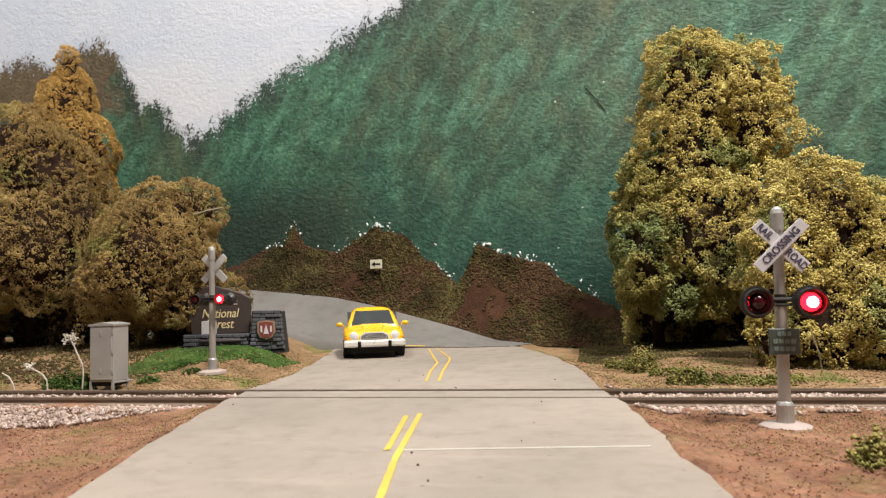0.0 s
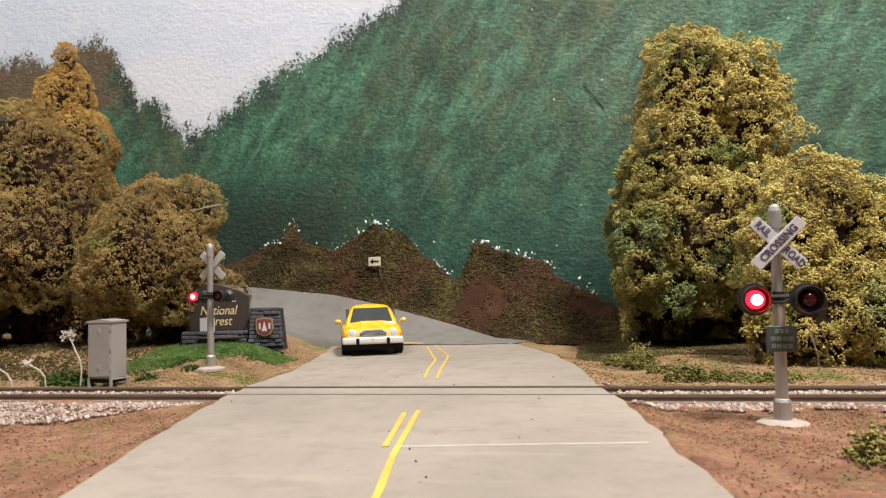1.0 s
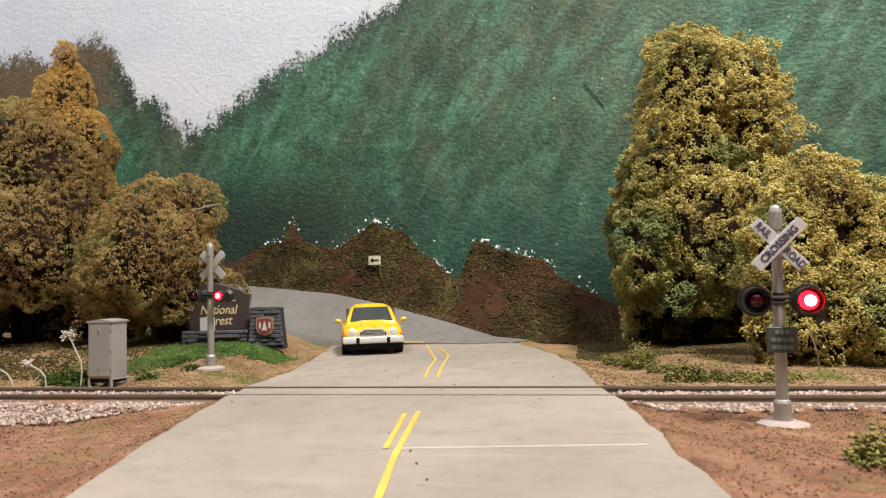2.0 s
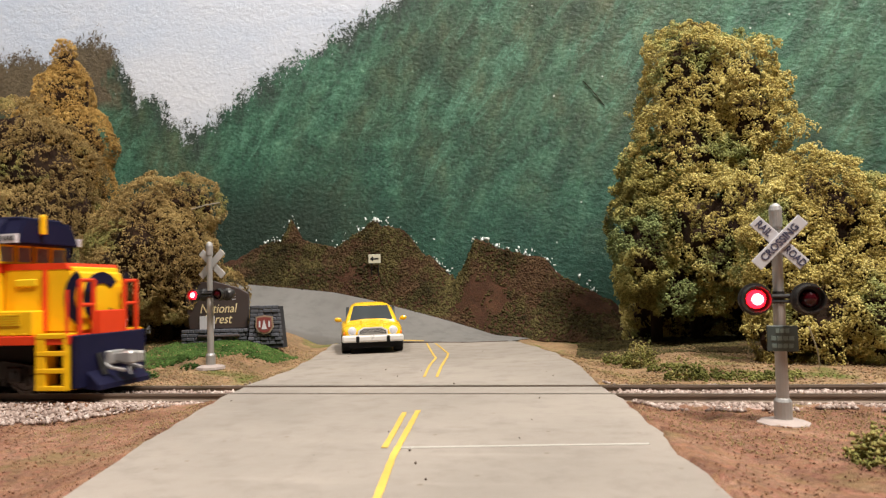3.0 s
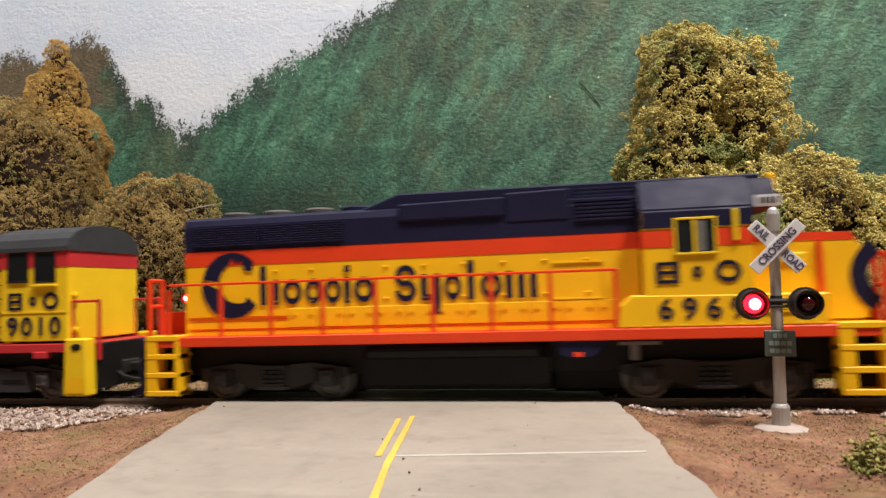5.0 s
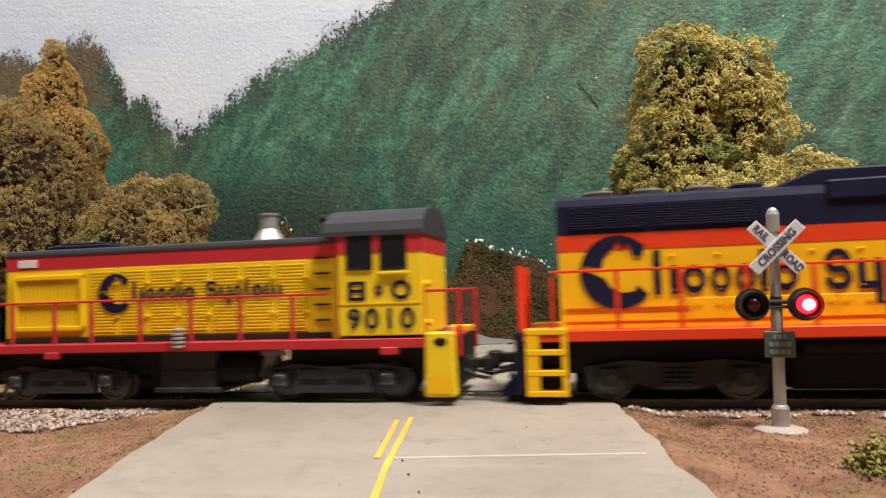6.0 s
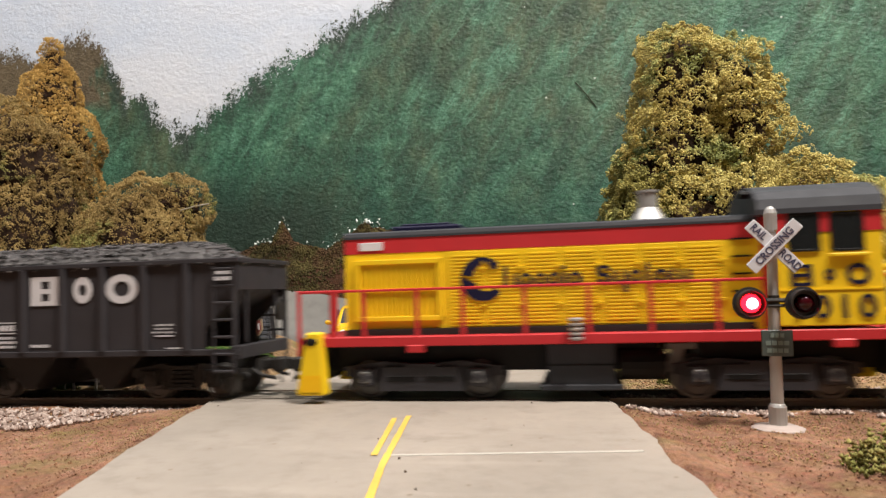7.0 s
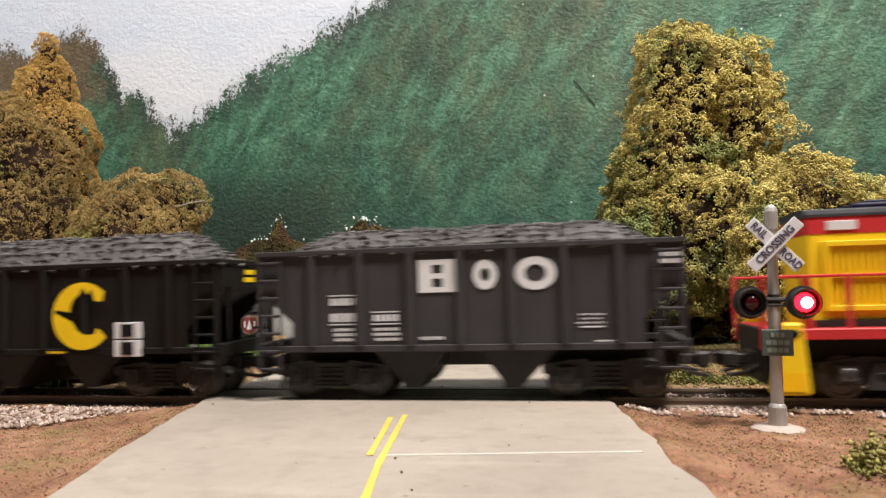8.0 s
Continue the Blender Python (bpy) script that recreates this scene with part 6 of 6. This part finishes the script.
# ---- forest sign ----
def forest_sign():
    s = thing("forest_sign", "dark brown forest entrance sign with yellow lettering on a stone base", "sign", pose(-193.5 * MM, 112 * MM, 6.4 * MM, 0, 0, 6))
    brown = paint("sign_brown", (0.055, 0.040, 0.038), 0.55, 0.2)
    yellow = paint("sign_yellow", (0.74, 0.62, 0.36), 0.6, 0.12)
    stone = paint("blue_grey_stone", (0.10, 0.105, 0.125), 0.8, 0.35, 0.9)
    mortar = paint("dark_mortar", (0.025, 0.025, 0.03), 0.9, 0.3, 0.8)
    bm = bmesh.new()
    prism(bm, [(-14.6, 7.5), (16.2, 7.5), (16.6, 25.0), (12, 27.6), (-1, 31.6), (-16.6, 31.4), (-18, 29.4)], "y", -0.9, 0.9)
    bmesh.ops.bevel(bm, geom=list(bm.edges), offset=0.3 * MM, segments=1, affect="EDGES")
    board = part("board", bm, brown, s, "dark brown board with a sloped top")
    part("word", lettering("National", 6.6, 0.5, -1.0, 17.6, 0.2, 0, 0.85, slant=0.25), yellow, board, "yellow cursive lettering")
    part("word", lettering("Forest", 6.6, 0.2, -1.0, 12.2, 0.2, 0, 0.85, slant=0.25), yellow, board, "yellow cursive lettering")
    part("word", lettering("E", 4.6, 8.8, -1.0, 23.4, 0.2), M_SIGN_WHITE, board, "pale letter")
    bm = bmesh.new()
    box(bm, -9.0, -1.2, -1.6, -1.1, 4.5, 14, 0.1)
    part("pinned_notice", bm, M_SIGN_WHITE, board, "small blank white notice")
    rng = random.Random(9)

    def stonework(parent, x0, x1, rows, z0, h, taper, y):
        for k in range(rows):
            inset = taper * k
            x = x0 + inset
            while x < x1 - inset - 1.0:
                w = min(rng.uniform(2.2, 4.6), x1 - inset - x)
                bm = bmesh.new()
                dz = rng.uniform(0, 0.25)
                box(bm, x + 0.12, x + w - 0.12, y - rng.uniform(0.5, 1.2), y + 1.2, z0 + k * h + 0.1 + dz, z0 + (k + 1) * h - 0.12 + dz * 0.5, 0.25)
                part("stone", bm, stone, parent)
                x += w
    bm = bmesh.new()
    box(bm, -17.6, 16.8, -2.6, 3.0, -2.5, 7.4, 0.4)
    base = part("stone_base", bm, mortar, s, "low blue-grey stone wall")
    stonework(base, -18, 17, 4, -0.4, 1.95, 0.0, -2.6)
    bm = bmesh.new()
    box(bm, -9, 13, -4.2, -2.4, 3.4, 4.6, 0.3)
    part("ledge", bm, brown, base, "dark ledge")
    bm = bmesh.new()
    prism(bm, [(17.6, -2.5), (35.6, -2.5), (33.6, 18.0), (18.8, 18.4)], "y", -4.4, 2.0)
    pillar = part("stone_pillar", bm, mortar, s, "tapered blue-grey stone pillar")
    stonework(pillar, 17.6, 35.6, 10, -0.8, 1.95, 0.2, -4.4)
    bm = bmesh.new()
    prism(bm, [(22.4, 13.2), (26.6, 13.8), (31.0, 13.2), (31.4, 8.0), (29.8, 5.4), (26.8, 4.4), (23.8, 5.4), (22.2, 8.0)], "y", -6.4, -5.8)
    shield = part("shield", bm, paint("badge_tan", (0.30, 0.22, 0.15), 0.6, 0.15), pillar, "tan shield badge")
    bm = bmesh.new()
    prism(bm, [(23.2, 12.6), (26.6, 13.0), (30.2, 12.6), (30.6, 8.2), (29.2, 6.0), (26.8, 5.2), (24.4, 6.0), (23.0, 8.2)], "y", -6.6, -6.3)
    part("shield_field", bm, paint("badge_red", (0.22, 0.05, 0.045), 0.5, 0.1), shield, "dull red badge field")
    bm = bmesh.new()
    prism(bm, [(25.4, 7.0), (28.2, 7.0), (26.8, 11.8)], "y", -6.75, -6.5)
    part("shield_mark", bm, M_SIGN_WHITE, shield, "pale badge mark")
    for x in (24.0, 28.9):
        bm = bmesh.new()
        box(bm, x, x + 0.9, -6.75, -6.5, 8.0, 11.0)
        part("shield_mark", bm, M_SIGN_WHITE, shield, "pale badge mark")


forest_sign()


def arrow_sign():
    x, y, z = bank_point(-151, 0.35)
    s = thing("arrow_sign", "small white curve sign with a black arrow on two posts", "sign", pose(x * MM, (y - 1.2) * MM, 37.5 * MM))
    for dx in (-2.4, 2.4):
        bm = bmesh.new()
        rod(bm, (dx, 0, -3), (dx, 0, 15), 0.4, 6)
        part("post", bm, M_BLACK, s)
    bm = bmesh.new()
    box(bm, -4.3, 4.3, -0.9, -0.4, 12, 18.2, 0.15)
    panel = part("panel", bm, paint("cream_panel", (0.62, 0.60, 0.47), 0.6, 0.1), s)
    bm = bmesh.new()
    prism(bm, [(-3.2, 15.1), (-0.9, 16.9), (-0.9, 15.6), (3.0, 15.6), (3.0, 14.6), (-0.9, 14.6), (-0.9, 13.3)], "y", -1.1, -0.85)
    part("arrow", bm, M_BLACK, panel, "black arrow")


arrow_sign()


# ---- yellow car ----
def loft(bm, sections):
    """A closed skin through rounded sections: (y, half width, low, high, roundness)."""
    rings = []
    for y, w, z0, z1, e in sections:
        loop = []
        for i in range(20):
            a = 2 * math.pi * (i + 0.5) / 20
            c, s = math.cos(a), math.sin(a)
            x = w * math.copysign(abs(c) ** e, c)
            z = (z0 + z1) / 2 + (z1 - z0) / 2 * math.copysign(abs(s) ** e, s)
            loop.append(bm.verts.new(v3(x, y, z)))
        rings.append(loop)
    for a, b in zip(rings, rings[1:]):
        for i in range(20):
            bm.faces.new((a[i], a[(i + 1) % 20], b[(i + 1) % 20], b[i]))
    bm.faces.new(rings[0])
    bm.faces.new(rings[-1][::-1])
    bmesh.ops.recalc_face_normals(bm, faces=bm.faces)


def build_car():
    c = thing("car", "yellow compact hatchback car with chrome bumper waiting on the road", "car", pose(-112.6 * MM, 116 * MM, -0.05 * MM, 0, 0, 20))
    yel = paint("car_yellow", (0.80, 0.46, 0.012), 0.25, 0.05)
    chrome = paint("chrome", (0.82, 0.80, 0.77), 0.32, 0.05, 0.05, metal=0.35)
    glass = paint("car_glass", (0.05, 0.058, 0.062), 0.12, 0.15, 0.0)
    bm = bmesh.new()
    loft(bm, [(0, 12.4, 6.2, 11.6, 0.35), (1.4, 13.8, 5.6, 12.7, 0.4), (6, 14.8, 5.2, 13.6, 0.42), (16, 15.2, 5.0, 15.0, 0.45), (24, 15.4, 5.0, 15.8, 0.45), (44, 15.5, 5.0, 15.8, 0.45), (58, 15.0, 5.2, 15.0, 0.45), (63, 13.8, 6.0, 13.6, 0.45)])
    part("body", bm, yel, c, "glossy yellow body", smooth=True)
    bm = bmesh.new()
    loft(bm, [(15.5, 13.2, 12.6, 14.8, 0.5), (20, 12.9, 12.6, 18.6, 0.5), (25.5, 11.6, 12.6, 23.2, 0.5), (31, 11.0, 12.6, 24.7, 0.52), (42, 11.0, 12.6, 24.7, 0.52), (52, 11.2, 12.6, 22.0, 0.5), (61, 11.0, 12.6, 15.6, 0.5)])
    cabin = part("cabin", bm, yel, c, "yellow roof and pillars", smooth=True)
    bm = bmesh.new()
    a, b = [(-11.0, 17.6, 15.4), (11.0, 17.6, 15.4), (8.8, 24.9, 22.6), (-8.8, 24.9, 22.6)], []
    for x, y, z in a:
        b.append((bm.verts.new(v3(x, y - 0.75, z + 0.45)), bm.verts.new(v3(x, y + 1.2, z - 0.6))))
    bm.faces.new([p[0] for p in b])
    for i in range(4):
        bm.faces.new((b[i][0], b[(i + 1) % 4][0], b[(i + 1) % 4][1], b[i][1]))
    bmesh.ops.recalc_face_normals(bm, faces=bm.faces)
    part("windscreen", bm, glass, cabin, "dark reflective windscreen")
    for s in (-1, 1):
        bm = bmesh.new()
        prism(bm, [(24, 15.4), (28.5, 21.8), (38, 22.2), (38, 15.4)], "x", s * 12.9, s * 11.4)
        part("side_window", bm, glass, cabin, "dark side window")
        bm = bmesh.new()
        prism(bm, [(39.2, 15.4), (39.2, 22.2), (49, 21.0), (54, 15.8)], "x", s * 12.9, s * 11.2)
        part("side_window", bm, glass, cabin, "dark rear side window")
        bm = bmesh.new()
        ball(bm, s * 17.0, 22.5, 16.2, 1.5, 1.2, 0.7, 0.8)
        rod(bm, (s * 15, 22.5, 15.4), (s * 17, 22.5, 16), 0.4, 6)
        part("wing_mirror", bm, yel, c, "yellow wing mirror")
        bm = bmesh.new()
        lathe(bm, [(2.3, -0.3), (2.3, -0.9), (1.9, -1.3), (1.2, -1.2), (0.2, -1.0)], (s * 10.0, 1.2, 11.0), "y", 16)
        lamp = part("headlight", bm, chrome, c, "round chrome-rimmed headlight")
        bm = bmesh.new()
        ball(bm, s * 10.0, -0.1, 11.0, 1.5, 1, 0.3, 1)
        part("lens", bm, M_SIGN_WHITE, lamp, "pale headlight glass")
        bm = bmesh.new()
        box(bm, s * 13.2 - 1.2, s * 13.2 + 1.2, 1.0, 2.8, 9.4, 10.8, 0.3)
        part("turn_signal", bm, M_ORANGE, c, "amber turn signal")
        for y in (11, 50):
            bm = bmesh.new()
            lathe(bm, [(2.4, s * 10.4), (3.6, s * 10.5), (4.7, s * 11.0), (4.8, s * 15.0), (3.9, s * 15.4), (2.8, s * 15.0)], (0, y, 4.8), "x", 20)
            wheel = part("wheel", bm, M_BLACK, c, "black tyre")
            bm = bmesh.new()
            lathe(bm, [(2.7, s * 15.0), (2.0, s * 15.4), (0.4, s * 15.5)], (0, y, 4.7), "x", 16)
            part("rim", bm, chrome, wheel, "chrome wheel rim")
    bm = bmesh.new()
    box(bm, -15.0, 15.0, -1.8, 1.4, 5.8, 9.2, 0.9, 2)
    bumper = part("bumper", bm, chrome, c, "bright chrome front bumper")
    for x in (-7.4, 7.4):
        bm = bmesh.new()
        box(bm, x - 0.8, x + 0.8, -2.3, -1.6, 5.6, 8.8, 0.3)
        part("bumper_guard", bm, M_BLACK, bumper, "black bumper guard")
    bm = bmesh.new()
    prism(bm, [(-7.4, 9.3), (7.4, 9.3), (7.2, 11.4), (4.6, 12.9), (-4.6, 12.9), (-7.2, 11.4)], "y", -0.9, 1.6)
    surround = part("grille_surround", bm, chrome, c, "chrome grille surround")
    bm = bmesh.new()
    prism(bm, [(-6.6, 9.8), (6.6, 9.8), (6.2, 11.2), (4.2, 12.3), (-4.2, 12.3), (-6.2, 11.2)], "y", -1.1, -0.7)
    part("grille", bm, M_BLACK, surround, "dark grille")
    for k in range(5):
        bm = bmesh.new()
        box(bm, -6, 6, -1.25, -1.05, 9.95 + k * 0.45, 10.07 + k * 0.45)
        part("grille_bar", bm, chrome, surround)
    for x in (-5.2, 5.2):
        bm = bmesh.new()
        rod(bm, (x * 0.9, 2.0, 12.5), (x, 16.5, 14.9), 0.75, 8)
        part("hood_ridge", bm, yel, c, smooth=True)
    bm = bmesh.new()
    box(bm, -10.2, 10.2, 18.2, 18.8, 15.0, 15.7, 0.2)
    part("wiper_cowl", bm, M_BLACK, c, "dark wiper cowl")
    bm = bmesh.new()
    box(bm, -11.5, 11.5, 2, 60, 2.8, 6.0)
    part("underbody", bm, M_BLACK, c, "black underbody")


build_car()


# ---- ground cover ----
def clumps(name, spots, per, leaf, material, label, category, seed, spread):
    """Low tufts of foam: spots of (x, y, radius, height)."""
    rng = np.random.default_rng(seed)
    pts, axes = [], []
    for x, y, r, h in spots:
        k = int(per * r * max(h, 2) / 20)
        d = rng.normal(size=(k, 3))
        d /= np.linalg.norm(d, axis=1, keepdims=True)
        d[:, 2] = abs(d[:, 2])
        rad = rng.uniform(0.7, 1.1, (k, 1))
        base = ground_z(x, y)
        uneven = 1 + spread * np.sin(d[:, :1] * 7 + x) * np.cos(d[:, 1:2] * 5 + y)
        pts.append(np.array([x, y, base]) + d * rad * np.array([r, r, h]) * uneven)
        axes.append(d + 0.4 * rng.normal(size=d.shape))
    pts, axes = np.concatenate(pts), np.concatenate(axes)
    return tagged(new(name, leaf_mesh(name, pts, axes, rng.uniform(0.4, 1.0, len(pts)) * leaf, material, seed)), label, category)


rng_b = random.Random(31)
for x, y, r, h in ((22, 38, 5.5, 6.0), (30, 36, 5, 3.2), (40, 36, 7, 2.8), (51, 36, 6, 3.4), (10, 82, 6, 9), (0, 94, 4, 4), (18, 60, 6, 2.5), (45, -67, 8, 7)):
    clumps("bush", [(x, y, r, h), (x + r * 0.7, y + 2, r * 0.6, h * 0.7), (x - r * 0.7, y + 1, r * 0.5, h * 0.6)], 150, 0.9, M_BUSH, "low yellow-green foam bush on the ground", "bush", rng_b.randint(1, 999), 0.3)
for x, y, r, h in ((-212, 32, 6, 7.0), (-205, 28, 5, 5.5), (-222, 34, 5, 4.5), (-184, 40, 4, 3), (-176, 60, 4, 2.5)):
    clumps("bush", [(x, y, r, h), (x + r * 0.6, y + 1, r * 0.6, h * 0.7)], 150, 0.9, M_GRASS, "low green foam bush beside the track", "bush", rng_b.randint(1, 999), 0.3)


def grass_patch(name, count, place, size, material, label, seed):
    rng = np.random.default_rng(seed)
    pts, sizes = [], []
    while len(pts) < count:
        p = place(rng)
        if p is None:
            continue
        pts.append((p[0], p[1], ground_z(p[0], p[1]) + 0.25))
        sizes.append(rng.uniform(0.5, 1.0) * size)
    stuff(name, pts, sizes, material, label, "ground cover", seed, 0.9)


def by_sign(rng):
    x, y = rng.uniform(-216, -150), rng.uniform(52, 112)
    edge = lerp_rows(LEFT_EDGE, y) - 6
    if x > edge or y < 62 + 26 * smooth(-205, -165, x) + 14 * noise.noise(Vector((x * 0.08, 3, 0))) + rng.uniform(-6, 6):
        return None
    return x, y


def loose(y0, y1, x0, x1, seed, bias):
    def place(rng):
        x, y = rng.uniform(x0, x1), rng.uniform(y0, y1)
        if lerp_rows(LEFT_EDGE, min(y, 180)) - 1 < x < lerp_rows(RIGHT_EDGE, min(y, 180)) + 1 or abs(y) < 18:
            return None
        if noise.noise(Vector((x * 0.05, y * 0.05, seed))) + bias < rng.uniform(-0.5, 0.5):
            return None
        return x, y
    return place


grass_patch("green_turf", 5200, by_sign, 0.9, M_GRASS, "bright green turf in front of the forest sign", 41)
grass_patch("dry_turf", 12000, loose(18, 150, -260, 130, 3, -0.05), 0.55, M_CRUMB_TAN, "crumbly tan soil behind the track", 42)
grass_patch("soil_crumbs", 9000, loose(-130, -18, -260, 140, 5, 0.2), 0.30, M_CRUMB, "crumbly red-brown soil beside the road", 43)
grass_patch("olive_turf", 5000, loose(-62, -18, -260, 140, 8, -0.12), 0.26, M_CRUMB_OLIVE, "thin olive grass along the ballast", 44)
# dense dark bits colour in the tree shade on the ground
grass_patch("shade_litter", 17000, loose(112, 205, -15, 170, 9, 0.25), 0.9, M_TURF, "dark olive litter standing in for the shade under the trees", 45)
grass_patch("shade_litter", 16000, loose(40, 190, -420, -196, 9, 0.3), 0.85, M_TURF, "dark olive litter standing in for the shade under the trees", 46)


def crumbs():
    rng = np.random.default_rng(51)
    pts, size = [], []
    while len(pts) < 28:
        y = rng.uniform(-110, 175)
        x = rng.uniform(lerp_rows(LEFT_EDGE, y) + 2, lerp_rows(RIGHT_EDGE, y) - 2)
        if abs(y) < 10:
            continue
        pts.append((x, y, 0.1))
        size.append(rng.uniform(0.12, 0.3))
    stuff("road_crumbs", pts, size, M_BANK, "small dark crumbs of soil lying on the road", "gravel", 52)


crumbs()


def loose_wire(name, label, category, points, thick, material):
    """A thin bent wire or vine through a few places."""
    bm = bmesh.new()
    for a, b in zip(points, points[1:]):
        rod(bm, a, b, thick, 6)
    single(name, bm, material, label, category)


loose_wire("twig", "thin dark twig lying against the painted wall", "twig", [(-5.6, 262.5, 169.0), (1.0, 262.2, 160.4), (7.8, 262.5, 150.6)], 0.28, M_BARK)
loose_wire("dry_vine", "thin pale dry vine hanging from the foliage", "vine", [(65.6, 54, 13.5), (67.6, 53, 5.5), (68.4, 54, -0.5), (66.6, 55, -3.6)], 0.22, paint("pale_vine", (0.30, 0.24, 0.15), 0.8, 0.2))
loose_wire("dried_grass", "pale dry grass stalk sticking out of the small tree", "plant", [(-202, 103, 74.4), (-194, 102, 75.9), (-185.4, 101, 76.6)], 0.3, paint("pale_stem", (0.5, 0.45, 0.36), 0.8, 0.2))


def dry_flower(x, y, rows, head):
    """A pale dried flower stalk."""
    f = thing("dried_flower", "pale dried flower stalk leaning by the track", "plant", pose(x * MM, y * MM, (ground_z(x, y) - 0.2) * MM), "dried flowers")
    pale = paint("dried_stem", (0.52, 0.48, 0.42), 0.8, 0.15)
    bm = bmesh.new()
    for a, b in zip(rows, rows[1:]):
        rod(bm, a, b, 0.32, 6, 0.26)
    part("stalk", bm, pale, f)
    if head:
        rng = np.random.default_rng(int(abs(x)))
        pts = np.array(rows[-1]) + rng.normal(scale=head, size=(70, 3))
        ob = new("flower_head", scatter("flower_head", pts, rng.uniform(0.25, 0.6, 70), pale, 3))
        ob.parent = f


dry_flower(-201.5, 25, [(0, 0, 0), (0.6, 0, 6), (0.2, 0, 10.5), (-1.8, 0, 14), (-3.8, 0, 18), (-5.6, 0, 20.6)], 1.3)
dry_flower(-216, 24, [(0, 0, 0), (-0.4, 0, 4.5), (-2.5, 0, 7), (-6, 0, 8.6), (-8.6, 0, 9.6)], 0.8)
dry_flower(-227, 20, [(0, 0, 0), (-0.8, 0, 3.5), (-2.8, 0, 6.4), (-6, 0, 8)], 0)
# ---- what moves ----
RUN = [(0.0, -518.0), (1.0, -404.0), (2.0, -290.0), (2.8, -198.8), (3.0, -175.8), (3.5, -118.6), (4.0, -60.0), (4.5, 0.0), (4.7, 23.8), (5.2, 80.8), (5.8, 150.3), (6.0, 172.8), (6.5, 229.8), (7.0, 290.2), (7.5, 352.4), (8.0, 416.0)]


def run_at(t):
    return float(np.interp(t, [r[0] for r in RUN], [r[1] for r in RUN]))


def motions():
    for ob, offset in TRAIN:
        walk(ob, [(t, pose((s + offset) * MM, 0, 0)) for t, s in RUN])
    for ob, x, r in WHEELS:
        walk(ob, [(k / 30, pose(x * MM, 0, r * MM, 0, math.degrees((run_at(k / 30) - RUN[0][1]) / r), 0)) for k in range(241)])
    # the lamps change over once a second
    for ob, (x, y, z), side in LENSES:
        rows = []
        for k in range(-1, 9):
            lit_now = (k % 2 == 0) == (side < 0)
            for i in range(4):
                t = k + (0.0 if lit_now else 0.1) + i / 30
                if 0 <= t <= 8.01:
                    rows.append((t, 180 - 60 * i if lit_now else 60 * i))
        if rows[0][0] > 0:
            rows.insert(0, (0.0, rows[0][1]))
        if rows[-1][0] < 8:
            rows.append((8.0, rows[-1][1]))
        walk(ob, [(t, pose(x * MM, y * MM, z * MM, 0, 0, a)) for t, a in rows])


motions()
